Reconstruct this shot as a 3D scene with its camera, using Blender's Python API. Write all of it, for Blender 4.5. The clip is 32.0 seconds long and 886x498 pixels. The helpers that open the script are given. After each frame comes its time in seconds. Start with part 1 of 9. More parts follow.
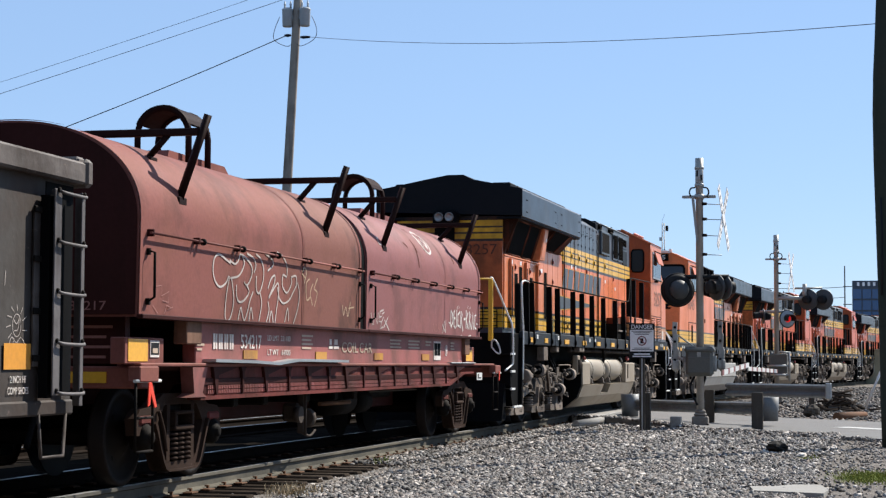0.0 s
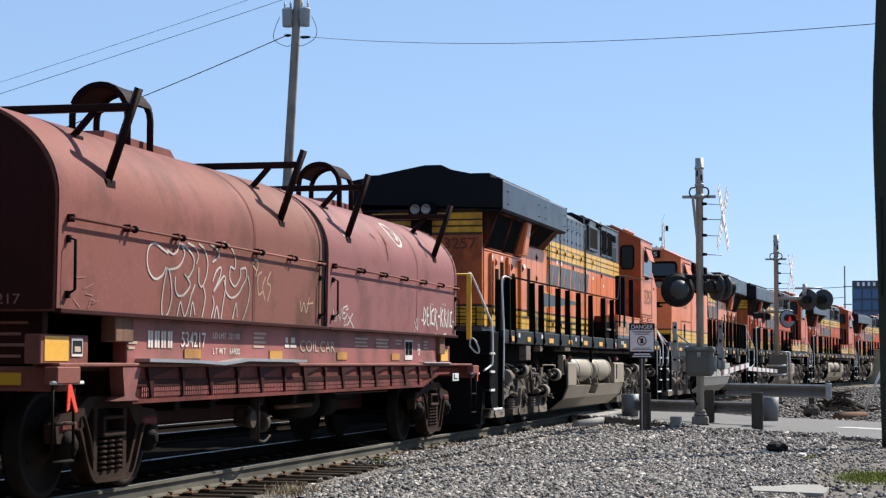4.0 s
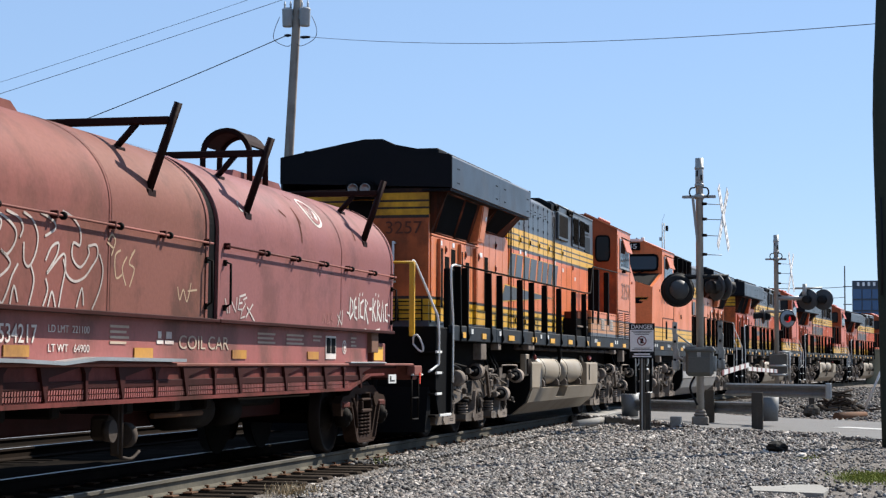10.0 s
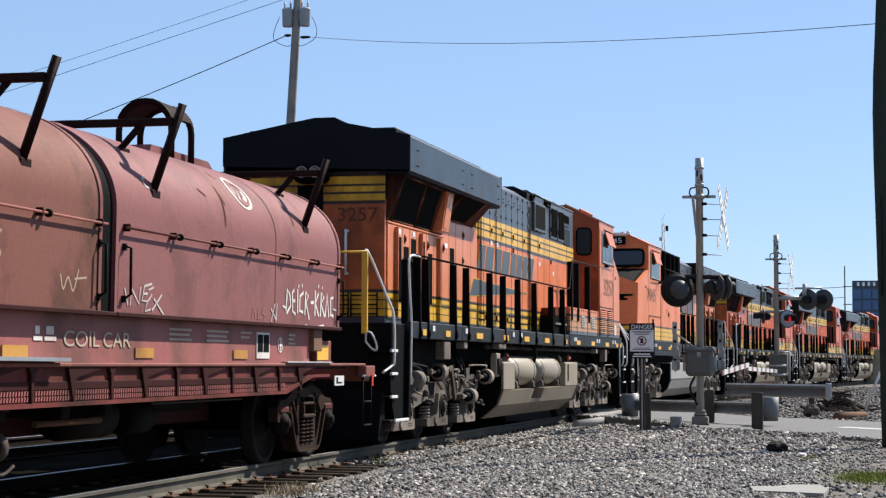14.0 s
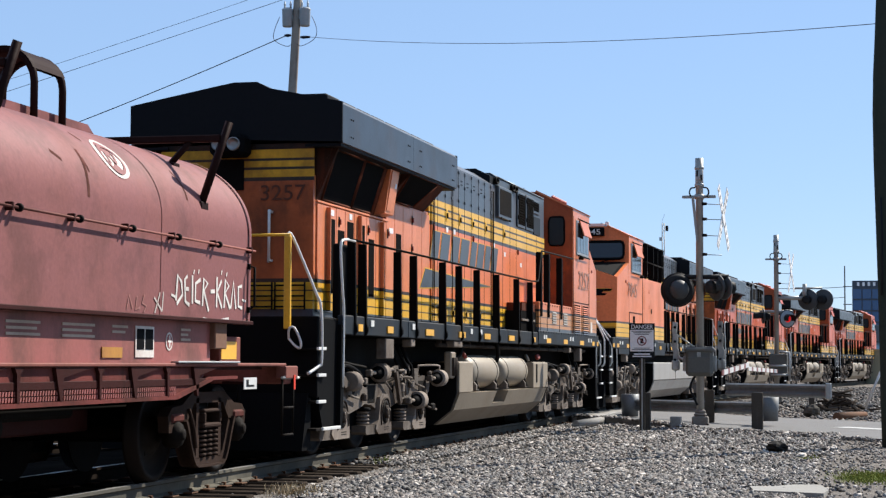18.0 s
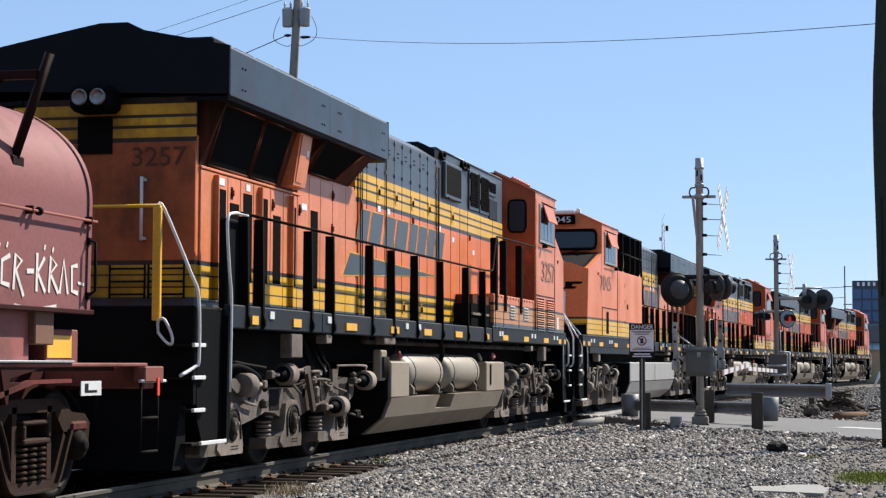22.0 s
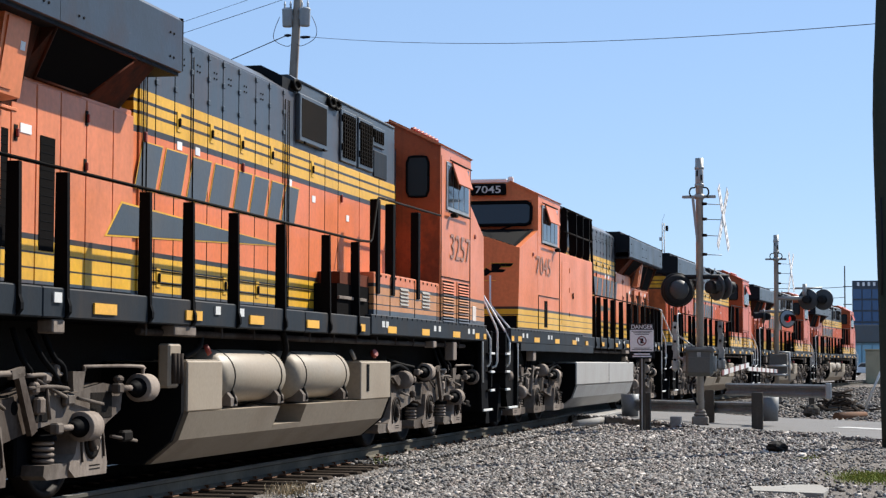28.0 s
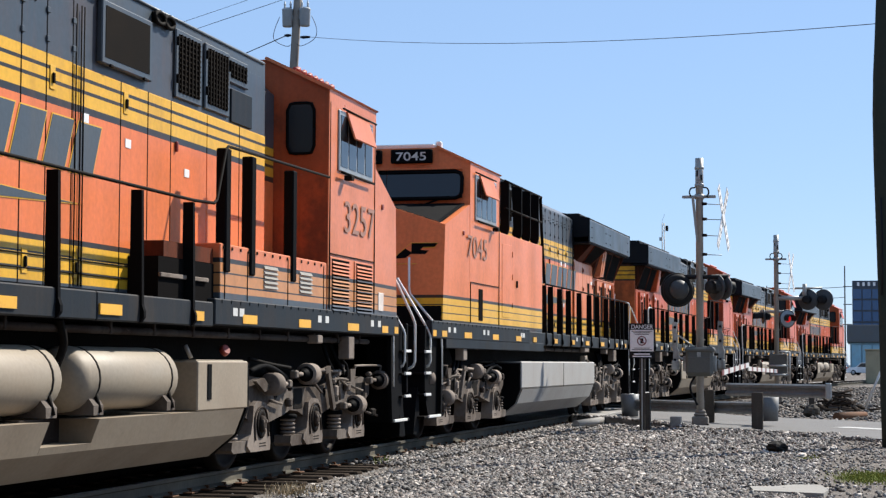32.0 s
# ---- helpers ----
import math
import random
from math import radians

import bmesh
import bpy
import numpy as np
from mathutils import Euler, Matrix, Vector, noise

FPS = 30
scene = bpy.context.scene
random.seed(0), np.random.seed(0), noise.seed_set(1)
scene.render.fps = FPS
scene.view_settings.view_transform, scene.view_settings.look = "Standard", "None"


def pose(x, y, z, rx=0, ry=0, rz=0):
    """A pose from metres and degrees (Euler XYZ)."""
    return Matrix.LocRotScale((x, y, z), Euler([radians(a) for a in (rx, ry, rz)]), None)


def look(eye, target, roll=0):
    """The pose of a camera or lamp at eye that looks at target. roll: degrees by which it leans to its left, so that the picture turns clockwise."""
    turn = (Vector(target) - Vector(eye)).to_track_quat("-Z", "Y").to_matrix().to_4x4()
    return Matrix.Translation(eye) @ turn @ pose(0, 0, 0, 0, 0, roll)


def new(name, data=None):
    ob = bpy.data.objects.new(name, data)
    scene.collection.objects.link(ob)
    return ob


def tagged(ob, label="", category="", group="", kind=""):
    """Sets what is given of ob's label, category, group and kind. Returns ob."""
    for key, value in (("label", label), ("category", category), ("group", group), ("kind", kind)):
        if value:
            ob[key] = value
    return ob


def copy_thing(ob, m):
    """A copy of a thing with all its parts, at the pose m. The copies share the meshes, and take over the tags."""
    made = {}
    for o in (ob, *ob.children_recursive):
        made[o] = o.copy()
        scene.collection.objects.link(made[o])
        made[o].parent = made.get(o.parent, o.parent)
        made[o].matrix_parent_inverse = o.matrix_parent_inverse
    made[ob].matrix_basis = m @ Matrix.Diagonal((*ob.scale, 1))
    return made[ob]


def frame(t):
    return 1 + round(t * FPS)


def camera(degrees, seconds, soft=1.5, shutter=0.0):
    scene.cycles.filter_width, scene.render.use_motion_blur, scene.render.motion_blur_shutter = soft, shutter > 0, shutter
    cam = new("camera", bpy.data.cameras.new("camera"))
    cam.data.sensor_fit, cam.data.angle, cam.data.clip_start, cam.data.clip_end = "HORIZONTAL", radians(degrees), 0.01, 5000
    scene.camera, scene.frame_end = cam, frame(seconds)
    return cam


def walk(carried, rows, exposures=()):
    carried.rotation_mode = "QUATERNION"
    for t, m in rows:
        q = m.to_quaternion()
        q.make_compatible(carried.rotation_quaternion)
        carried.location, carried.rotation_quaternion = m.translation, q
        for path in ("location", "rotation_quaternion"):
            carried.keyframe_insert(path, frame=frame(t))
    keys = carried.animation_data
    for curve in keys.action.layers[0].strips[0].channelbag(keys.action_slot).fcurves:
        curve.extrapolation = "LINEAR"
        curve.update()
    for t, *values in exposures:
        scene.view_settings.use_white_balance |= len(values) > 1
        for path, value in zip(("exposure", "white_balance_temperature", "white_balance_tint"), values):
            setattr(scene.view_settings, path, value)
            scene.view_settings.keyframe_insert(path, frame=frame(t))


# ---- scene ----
cam = camera(26.96, 32.0, 1.3)
EYE = (0.0, 0.0, 1.164)
CAM_POSE = look(EYE, (0.97338342, 0.22082398, 1.164 + 0.06133091), 0.223)
walk(cam, [(0.0, CAM_POSE), (32.0, CAM_POSE)], [(0.0, 0.80, 6050, 10), (32.0, 0.80, 6050, 10)])

# ---- the railway line: straight, then a wide bend towards the camera's side ----
TRACK_Y, BEND_AT, BEND = 7.50, 16.87, 0.001079


def on_line(u, off=0.0):
    """Place and heading (radians) at u metres along the line, off metres to its left."""
    ang = BEND * max(u - BEND_AT, 0.0)
    x = min(u, BEND_AT) + math.sin(ang) / BEND
    y = TRACK_Y - (1 - math.cos(ang)) / BEND
    return x + off * math.sin(ang), y + off * math.cos(ang), -ang


# ---- world, sun ----
SUN_EL, SUN_DIR = radians(43), Vector((0.828, -0.560, 0)).normalized()
world = bpy.data.worlds.new("sky")
scene.world = world
world.use_nodes = True
wn = world.node_tree.nodes
sky = wn.new("ShaderNodeTexSky")
sky.sky_type, sky.sun_disc = "NISHITA", False
sky.sun_elevation, sky.sun_rotation = SUN_EL, math.atan2(SUN_DIR.x, SUN_DIR.y)
sky.air_density, sky.dust_density, sky.ozone_density = 0.85, 0.03, 3.0
wn["Background"].inputs["Strength"].default_value = 0.072
tint = wn.new("ShaderNodeMix")
tint.data_type, tint.blend_type = "RGBA", "MULTIPLY"
tint.inputs["Factor"].default_value, tint.inputs["B"].default_value = 1.0, (1.03, 1.0, 1.06, 1)
world.node_tree.links.new(sky.outputs["Color"], tint.inputs["A"])
haze = wn.new("ShaderNodeMix")
haze.data_type = "RGBA"
haze.inputs["Factor"].default_value, haze.inputs["B"].default_value = 0.60, (3.45, 4.90, 6.85, 1)
world.node_tree.links.new(tint.outputs["Result"], haze.inputs["A"])
world.node_tree.links.new(haze.outputs["Result"], wn["Background"].inputs["Color"])
sun = new("sun", bpy.data.lights.new("sun", "SUN"))
sun.data.energy, sun.data.angle, sun.data.color = 5.0, radians(0.53), (1.0, 0.90, 0.75)
sun.matrix_world = look((0, 0, 40), Vector((0, 0, 40)) - Vector((SUN_DIR.x * math.cos(SUN_EL), SUN_DIR.y * math.cos(SUN_EL), math.sin(SUN_EL))))


# ---- materials ----
def mat_nodes(name):
    m = bpy.data.materials.new(name)
    m.use_nodes = True
    return m, m.node_tree.nodes, m.node_tree.links, m.node_tree.nodes["Principled BSDF"]


def add_wear(m, colour_socket, rough, metal, grain, dirt, dirt_colour, bump, streak=0.0, per_object=0.0, shine=0.5, blotch=0.0):
    """Grain, patches of dirt, rain streaks and fine relief over a colour."""
    n, l, p = m.node_tree.nodes, m.node_tree.links, m.node_tree.nodes["Principled BSDF"]
    tc = n.new("ShaderNodeTexCoord")
    big = n.new("ShaderNodeTexNoise")
    big.inputs["Scale"].default_value, big.inputs["Detail"].default_value = 1.3, 6
    small = n.new("ShaderNodeTexNoise")
    small.inputs["Scale"].default_value, small.inputs["Detail"].default_value = grain, 4
    mp = n.new("ShaderNodeMapping")
    mp.inputs["Scale"].default_value = (5.0, 5.0, 0.35)
    run = n.new("ShaderNodeTexNoise")
    run.inputs["Scale"].default_value, run.inputs["Detail"].default_value = 2.0, 5
    l.new(tc.outputs["Object"], big.inputs["Vector"])
    l.new(tc.outputs["Object"], small.inputs["Vector"])
    l.new(tc.outputs["Object"], mp.inputs["Vector"])
    l.new(mp.outputs["Vector"], run.inputs["Vector"])
    r1 = n.new("ShaderNodeMapRange")
    r1.inputs["From Min"].default_value, r1.inputs["From Max"].default_value = 0.44, 0.70
    r1.inputs["To Max"].default_value = dirt
    l.new(big.outputs["Fac"], r1.inputs["Value"])
    r2 = n.new("ShaderNodeMapRange")
    r2.inputs["From Min"].default_value, r2.inputs["From Max"].default_value = 0.5, 0.75
    r2.inputs["To Max"].default_value = streak
    l.new(run.outputs["Fac"], r2.inputs["Value"])
    mx = n.new("ShaderNodeMath")
    mx.operation, mx.use_clamp = "ADD", True
    l.new(r1.outputs["Result"], mx.inputs[0])
    l.new(r2.outputs["Result"], mx.inputs[1])
    mix = n.new("ShaderNodeMix")
    mix.data_type = "RGBA"
    mix.inputs["B"].default_value = (*dirt_colour, 1)
    l.new(mx.outputs["Value"], mix.inputs["Factor"])
    l.new(colour_socket, mix.inputs["A"])
    hs = n.new("ShaderNodeHueSaturation")
    l.new(mix.outputs["Result"], hs.inputs["Color"])
    if blotch:
        # sooty blotches and long runs, darker than the paint
        mb = n.new("ShaderNodeMapping")
        mb.inputs["Scale"].default_value = (1.5, 1.5, 1.2)
        l.new(tc.outputs["Object"], mb.inputs["Vector"])
        bn = n.new("ShaderNodeTexNoise")
        bn.inputs["Scale"].default_value, bn.inputs["Detail"].default_value, bn.inputs["Roughness"].default_value = 0.9, 9, 0.68
        l.new(mb.outputs["Vector"], bn.inputs["Vector"])
        rb = n.new("ShaderNodeMapRange")
        rb.inputs["From Min"].default_value, rb.inputs["From Max"].default_value = 0.49, 0.63
        rb.inputs["To Max"].default_value = blotch
        l.new(bn.outputs["Fac"], rb.inputs["Value"])
        m2 = n.new("ShaderNodeMix")
        m2.data_type = "RGBA"
        m2.inputs["B"].default_value = (0.035, 0.022, 0.016, 1)
        l.new(rb.outputs["Result"], m2.inputs["Factor"])
        l.new(mix.outputs["Result"], m2.inputs["A"])
        l.new(m2.outputs["Result"], hs.inputs["Color"])
        # pale scuffs and scratches
        ms = n.new("ShaderNodeMapping")
        ms.inputs["Scale"].default_value, ms.inputs["Rotation"].default_value = (3.0, 3.0, 7.0), (0.3, 0.6, 0.2)
        l.new(tc.outputs["Object"], ms.inputs["Vector"])
        sn = n.new("ShaderNodeTexNoise")
        sn.inputs["Scale"].default_value, sn.inputs["Detail"].default_value, sn.inputs["Roughness"].default_value = 2.4, 10, 0.75
        l.new(ms.outputs["Vector"], sn.inputs["Vector"])
        rs = n.new("ShaderNodeMapRange")
        rs.inputs["From Min"].default_value, rs.inputs["From Max"].default_value = 0.62, 0.76
        rs.inputs["To Max"].default_value = 0.45 * blotch
        l.new(sn.outputs["Fac"], rs.inputs["Value"])
        m3 = n.new("ShaderNodeMix")
        m3.data_type = "RGBA"
        m3.inputs["B"].default_value = (0.42, 0.30, 0.26, 1)
        l.new(rs.outputs["Result"], m3.inputs["Factor"])
        l.new(m2.outputs["Result"], m3.inputs["A"])
        l.new(m3.outputs["Result"], hs.inputs["Color"])
    r3 = n.new("ShaderNodeMapRange")
    r3.inputs["To Min"].default_value, r3.inputs["To Max"].default_value = 0.82, 1.18
    l.new(small.outputs["Fac"], r3.inputs["Value"])
    val = r3.outputs["Result"]
    if per_object:
        oi = n.new("ShaderNodeObjectInfo")
        r5 = n.new("ShaderNodeMapRange")
        r5.inputs["To Min"].default_value, r5.inputs["To Max"].default_value = 1 - per_object, 1 + per_object
        l.new(oi.outputs["Random"], r5.inputs["Value"])
        mu = n.new("ShaderNodeMath")
        mu.operation = "MULTIPLY"
        l.new(val, mu.inputs[0])
        l.new(r5.outputs["Result"], mu.inputs[1])
        val = mu.outputs["Value"]
    l.new(val, hs.inputs["Value"])
    l.new(hs.outputs["Color"], p.inputs["Base Color"])
    r4 = n.new("ShaderNodeMapRange")
    r4.inputs["To Min"].default_value, r4.inputs["To Max"].default_value = max(rough - 0.12, 0.05), min(rough + 0.15, 1)
    l.new(big.outputs["Fac"], r4.inputs["Value"])
    l.new(r4.outputs["Result"], p.inputs["Roughness"])
    p.inputs["Metallic"].default_value = metal
    p.inputs["Specular IOR Level"].default_value = shine
    if bump:
        b = n.new("ShaderNodeBump")
        b.inputs["Strength"].default_value, b.inputs["Distance"].default_value = bump, 0.01
        l.new(small.outputs["Fac"], b.inputs["Height"])
        l.new(b.outputs["Normal"], p.inputs["Normal"])
    return m


def plain(name, colour, rough=0.6, metal=0.0, grain=25.0, dirt=0.25, dirt_colour=(0.12, 0.10, 0.08), bump=0.1, streak=0.0, per_object=0.0, shine=None, blotch=0.0):
    m, n, l, p = mat_nodes(name)
    c = n.new("ShaderNodeRGB")
    c.outputs[0].default_value = (*colour, 1)
    if shine is None:
        # dull, dusty and sooty surfaces have little gloss
        shine = 0.08 if max(colour) < 0.035 or rough >= 0.74 else 0.3
    return add_wear(m, c.outputs[0], rough, metal, grain, dirt, dirt_colour, bump, streak, per_object, shine, blotch)


ORANGE, YELLOW, GREY, BLACK = (0.71, 0.185, 0.058), (0.72, 0.40, 0.030), (0.060, 0.076, 0.094), (0.0050, 0.0052, 0.0060)


def livery(name, bands, rough=0.33, dirt=0.16, blotch=0.10, grime_shade=(0.20, 0.085, 0.04)):
    """Paint in level bands; bands: (lower height, colour) from the bottom up."""
    m, n, l, p = mat_nodes(name)
    tc = n.new("ShaderNodeTexCoord")
    sep = n.new("ShaderNodeSeparateXYZ")
    l.new(tc.outputs["Object"], sep.inputs["Vector"])
    mr = n.new("ShaderNodeMapRange")
    mr.inputs["From Min"].default_value, mr.inputs["From Max"].default_value = 1.0, 5.0
    l.new(sep.outputs["Z"], mr.inputs["Value"])
    ramp = n.new("ShaderNodeValToRGB")
    ramp.color_ramp.interpolation = "CONSTANT"
    e = ramp.color_ramp.elements
    while len(e) > 1:
        e.remove(e[-1])
    e[0].position, e[0].color = 0.0, (*bands[0][1], 1)
    for z, c in bands[1:]:
        q = e.new((z - 1.0) / 4.0)
        q.color = (*c, 1)
    l.new(mr.outputs["Result"], ramp.inputs["Fac"])
    return add_wear(m, ramp.outputs["Color"], rough, 0.0, 18.0, dirt, grime_shade, 0.03, streak=0.16, shine=0.2, blotch=blotch)


LINE = (0.03, 0.03, 0.03)
LOW_BANDS = [(1.0, GREY), (1.80, YELLOW), (1.895, LINE), (1.915, YELLOW), (2.025, LINE), (2.045, YELLOW), (2.14, LINE), (2.18, ORANGE)]
HOOD = livery("hood_paint", LOW_BANDS + [(3.28, LINE), (3.33, YELLOW), (3.445, LINE), (3.47, YELLOW), (3.56, LINE), (3.585, YELLOW), (3.68, GREY)])
# rear hood end: its shade is put into the darker orange and brown tint
REAR = livery("shaded_rear_hood_paint", LOW_BANDS[:-1] + [(2.18, (0.50, 0.125, 0.040)), (3.39, LINE), (3.43, YELLOW), (3.53, LINE), (3.55, YELLOW), (3.64, LINE), (3.66, YELLOW), (3.77, BLACK)], dirt=0.65, blotch=0.5, grime_shade=(0.10, 0.038, 0.018))
FLANK = livery("radiator_flank_paint", LOW_BANDS[:-1] + [(2.18, (0.70, 0.225, 0.095))], dirt=0.3)
# dark orange with shade painted in, for the radiator flare and alcove top
SHADED_ORANGE = plain("shaded_orange_paint", (0.115, 0.029, 0.013), 0.75, dirt=0.9, dirt_colour=(0.035, 0.017, 0.011), streak=0.7, blotch=0.8)
# darker copy of the cab orange that carries the rear wall's shade
SHADED_CAB = plain("shaded_cab_paint", (0.36, 0.078, 0.024), 0.6, dirt=0.6, dirt_colour=(0.16, 0.045, 0.018), streak=0.4, blotch=0.6)
SILL = plain("sill_paint", (0.019, 0.024, 0.030), 0.5, dirt=0.55, dirt_colour=(0.045, 0.038, 0.033), streak=0.4)
CAB = livery("cab_paint", [(1.0, BLACK)] + LOW_BANDS[1:-1] + [(2.18, (0.72, 0.21, 0.080))])
PEACH = (0.50, 0.225, 0.085)
CAB_FADED = livery("faded_cab_paint", [(1.0, BLACK), (1.76, GREY), (1.83, PEACH), (1.895, LINE), (1.915, PEACH), (2.025, LINE), (2.045, PEACH), (2.14, LINE), (2.18, (0.64, 0.20, 0.088))])
RED_ORANGE = (0.56, 0.105, 0.036)
REDDER = {HOOD: livery("red_orange_hood_paint", LOW_BANDS[:-1] + [(2.18, RED_ORANGE), (3.28, LINE), (3.33, YELLOW), (3.445, LINE), (3.47, YELLOW), (3.56, LINE), (3.585, YELLOW), (3.68, GREY)]),
          FLANK: livery("red_orange_flank_paint", LOW_BANDS[:-1] + [(2.18, RED_ORANGE)], dirt=0.35), CAB_FADED: livery("red_orange_cab_paint", [(1.0, BLACK)] + LOW_BANDS[1:-1] + [(2.18, RED_ORANGE)])}
GREY_PAINT = plain("grey_paint", GREY, 0.4, streak=0.2)
WING_PAINT = plain("radiator_wing_paint", (0.031, 0.041, 0.055), 0.34, dirt=0.5, dirt_colour=(0.018, 0.022, 0.028), streak=0.25, blotch=0.6)
BLACK_PAINT = plain("black_paint", BLACK, 0.7, dirt=0.2, dirt_colour=(0.010, 0.009, 0.008), shine=0.03)
ROOF_BLACK = plain("roof_black", (0.009, 0.0105, 0.0135), 0.6, dirt=0.15, dirt_colour=(0.02, 0.02, 0.02))
SHUTTER_RED = plain("roof_red", (0.25, 0.04, 0.03), 0.5)
YELLOW_PAINT = plain("yellow_paint", YELLOW, 0.45)
REFLECT = plain("reflector_yellow", (0.80, 0.42, 0.04), 0.4, dirt=0.3)
REFLECT_DULL = plain("worn_reflector_yellow", (0.46, 0.225, 0.036), 0.6, dirt=0.6, dirt_colour=(0.25, 0.09, 0.04), blotch=0.4)
WHITE_PAINT = plain("white_paint", (0.612, 0.612, 0.595), 0.5, dirt=0.2)
SILVER = plain("silver_rail", (0.68, 0.68, 0.663), 0.4, dirt=0.1)
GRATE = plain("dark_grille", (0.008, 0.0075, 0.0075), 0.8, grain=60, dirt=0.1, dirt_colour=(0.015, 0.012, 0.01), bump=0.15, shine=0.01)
VENT_MESH = plain("brown_black_mesh", (0.0085, 0.0068, 0.0056), 0.75, grain=90, dirt=0.3, dirt_colour=(0.03, 0.022, 0.016), bump=0.3, shine=0.03)
TRUCK_DARK = plain("sooty_truck_frame", (0.062, 0.050, 0.042), 0.8, dirt=0.8, dirt_colour=(0.02, 0.016, 0.014), bump=0.35, streak=0.5, blotch=0.6)
TRUCK_MID = plain("dusty_truck_casting", (0.150, 0.128, 0.110), 0.78, dirt=0.7, dirt_colour=(0.045, 0.036, 0.03), bump=0.35, streak=0.4, blotch=0.6)
TRUCK = plain("dusty_truck_paint", (0.25, 0.21, 0.178), 0.75, dirt=0.6, dirt_colour=(0.08, 0.065, 0.055), bump=0.35, streak=0.3, blotch=0.5)
TANK = plain("dusty_tank_paint", (0.275, 0.228, 0.170), 0.6, dirt=0.4, dirt_colour=(0.26, 0.20, 0.14), streak=0.04, blotch=0.12)
TANK_GREY = plain("pale_tank_paint", (0.32, 0.312, 0.3), 0.6, dirt=0.3, dirt_colour=(0.25, 0.22, 0.18), streak=0.2)
AIR_TANK = plain("cream_tank_paint", (0.255, 0.218, 0.166), 0.5, dirt=0.35, dirt_colour=(0.27, 0.21, 0.15), streak=0.1)
FADED_NUMBER = plain("faded_number_paint", (0.31, 0.17, 0.13), 0.6, dirt=0.4, dirt_colour=(0.3, 0.13, 0.08))
STEEL = plain("worn_steel", (0.30, 0.29, 0.28), 0.4, 0.8)
DARK_STEEL = plain("dark_oily_steel", (0.009, 0.008, 0.0072), 0.7, dirt=0.5, dirt_colour=(0.018, 0.013, 0.010), bump=0.4, shine=0.05)
WHEEL = plain("wheel_steel", (0.012, 0.0095, 0.008), 0.6, 0.1, dirt=0.5, dirt_colour=(0.03, 0.019, 0.014))
MAROON = plain("faded_maroon_paint", (0.215, 0.0785, 0.0640), 0.64, dirt=0.65, dirt_colour=(0.20, 0.080, 0.058), bump=0.12, streak=0.16, blotch=0.35, shine=0.10)
BODY_MAROON = plain("body_maroon_paint", (0.305, 0.095, 0.084), 0.6, dirt=0.6, dirt_colour=(0.17, 0.07, 0.052), bump=0.12, streak=0.3, blotch=0.4)
BROWN_SHEET = plain("browned_sheet", (0.195, 0.078, 0.0590), 0.62, dirt=0.7, dirt_colour=(0.165, 0.070, 0.050), bump=0.12, streak=0.2, blotch=0.55, shine=0.10)
RUST_TAN = plain("tan_rusted_paint", (0.20, 0.115, 0.080), 0.75, dirt=0.7, dirt_colour=(0.10, 0.045, 0.03), streak=0.5, blotch=0.5)
MAROON_NEW = plain("maroon_hood_paint", (0.235, 0.0935, 0.0900), 0.58, dirt=0.55, dirt_colour=(0.22, 0.085, 0.074), bump=0.1, streak=0.15, blotch=0.35, shine=0.12)
LIFT_DARK = plain("black_brown_lifting_gear", (0.020, 0.0105, 0.0098), 0.6, dirt=0.5, dirt_colour=(0.03, 0.012, 0.010), bump=0.2, shine=0.04)
STAIN = plain("brown_smear", (0.135, 0.062, 0.052), 0.75, dirt=0.7, dirt_colour=(0.19, 0.075, 0.066), blotch=0.8, shine=0.0)
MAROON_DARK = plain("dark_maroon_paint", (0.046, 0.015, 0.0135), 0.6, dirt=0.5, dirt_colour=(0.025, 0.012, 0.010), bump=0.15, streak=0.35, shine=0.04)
WALK_MAROON = plain("walkway_maroon_paint", (0.165, 0.046, 0.040), 0.65, dirt=0.7, dirt_colour=(0.06, 0.024, 0.019), bump=0.2, streak=0.5, blotch=0.4, shine=0.05)
GONDOLA = plain("rusted_gondola_paint", (0.044, 0.038, 0.034), 0.72, dirt=0.95, dirt_colour=(0.022, 0.014, 0.010), bump=0.4, grain=12, streak=0.35, blotch=0.9)
GONDOLA_RIM = plain("gondola_rim_paint", (0.105, 0.088, 0.080), 0.7, dirt=0.95, dirt_colour=(0.028, 0.022, 0.019), bump=0.5, grain=14, blotch=1.0)
LADDER_GREY = plain("worn_ladder_grey", (0.115, 0.105, 0.105), 0.6, dirt=0.6, dirt_colour=(0.03, 0.024, 0.022), bump=0.3, streak=0.4, blotch=0.5)
RAIL_SIDE = plain("rail_dusty_side", (0.095, 0.0902, 0.0779), 0.8, 0.0, dirt=0.5, dirt_colour=(0.21, 0.19, 0.15), bump=0.3, shine=0.0)
# far rails and second-track ties: darker copies with the train's shade in the colour
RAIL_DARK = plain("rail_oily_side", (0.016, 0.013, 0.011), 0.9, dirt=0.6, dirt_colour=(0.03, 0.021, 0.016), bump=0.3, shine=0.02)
DARK_TIE = plain("shaded_tie_wood", (0.012, 0.010, 0.0085), 0.9, dirt=0.5, dirt_colour=(0.03, 0.024, 0.02), bump=0.6, grain=14, per_object=0.3, shine=0.0)
RAIL_TOP = plain("rail_polished_top", (0.34, 0.33, 0.315), 0.5, 0.7, dirt=0.5, dirt_colour=(0.20, 0.18, 0.155))
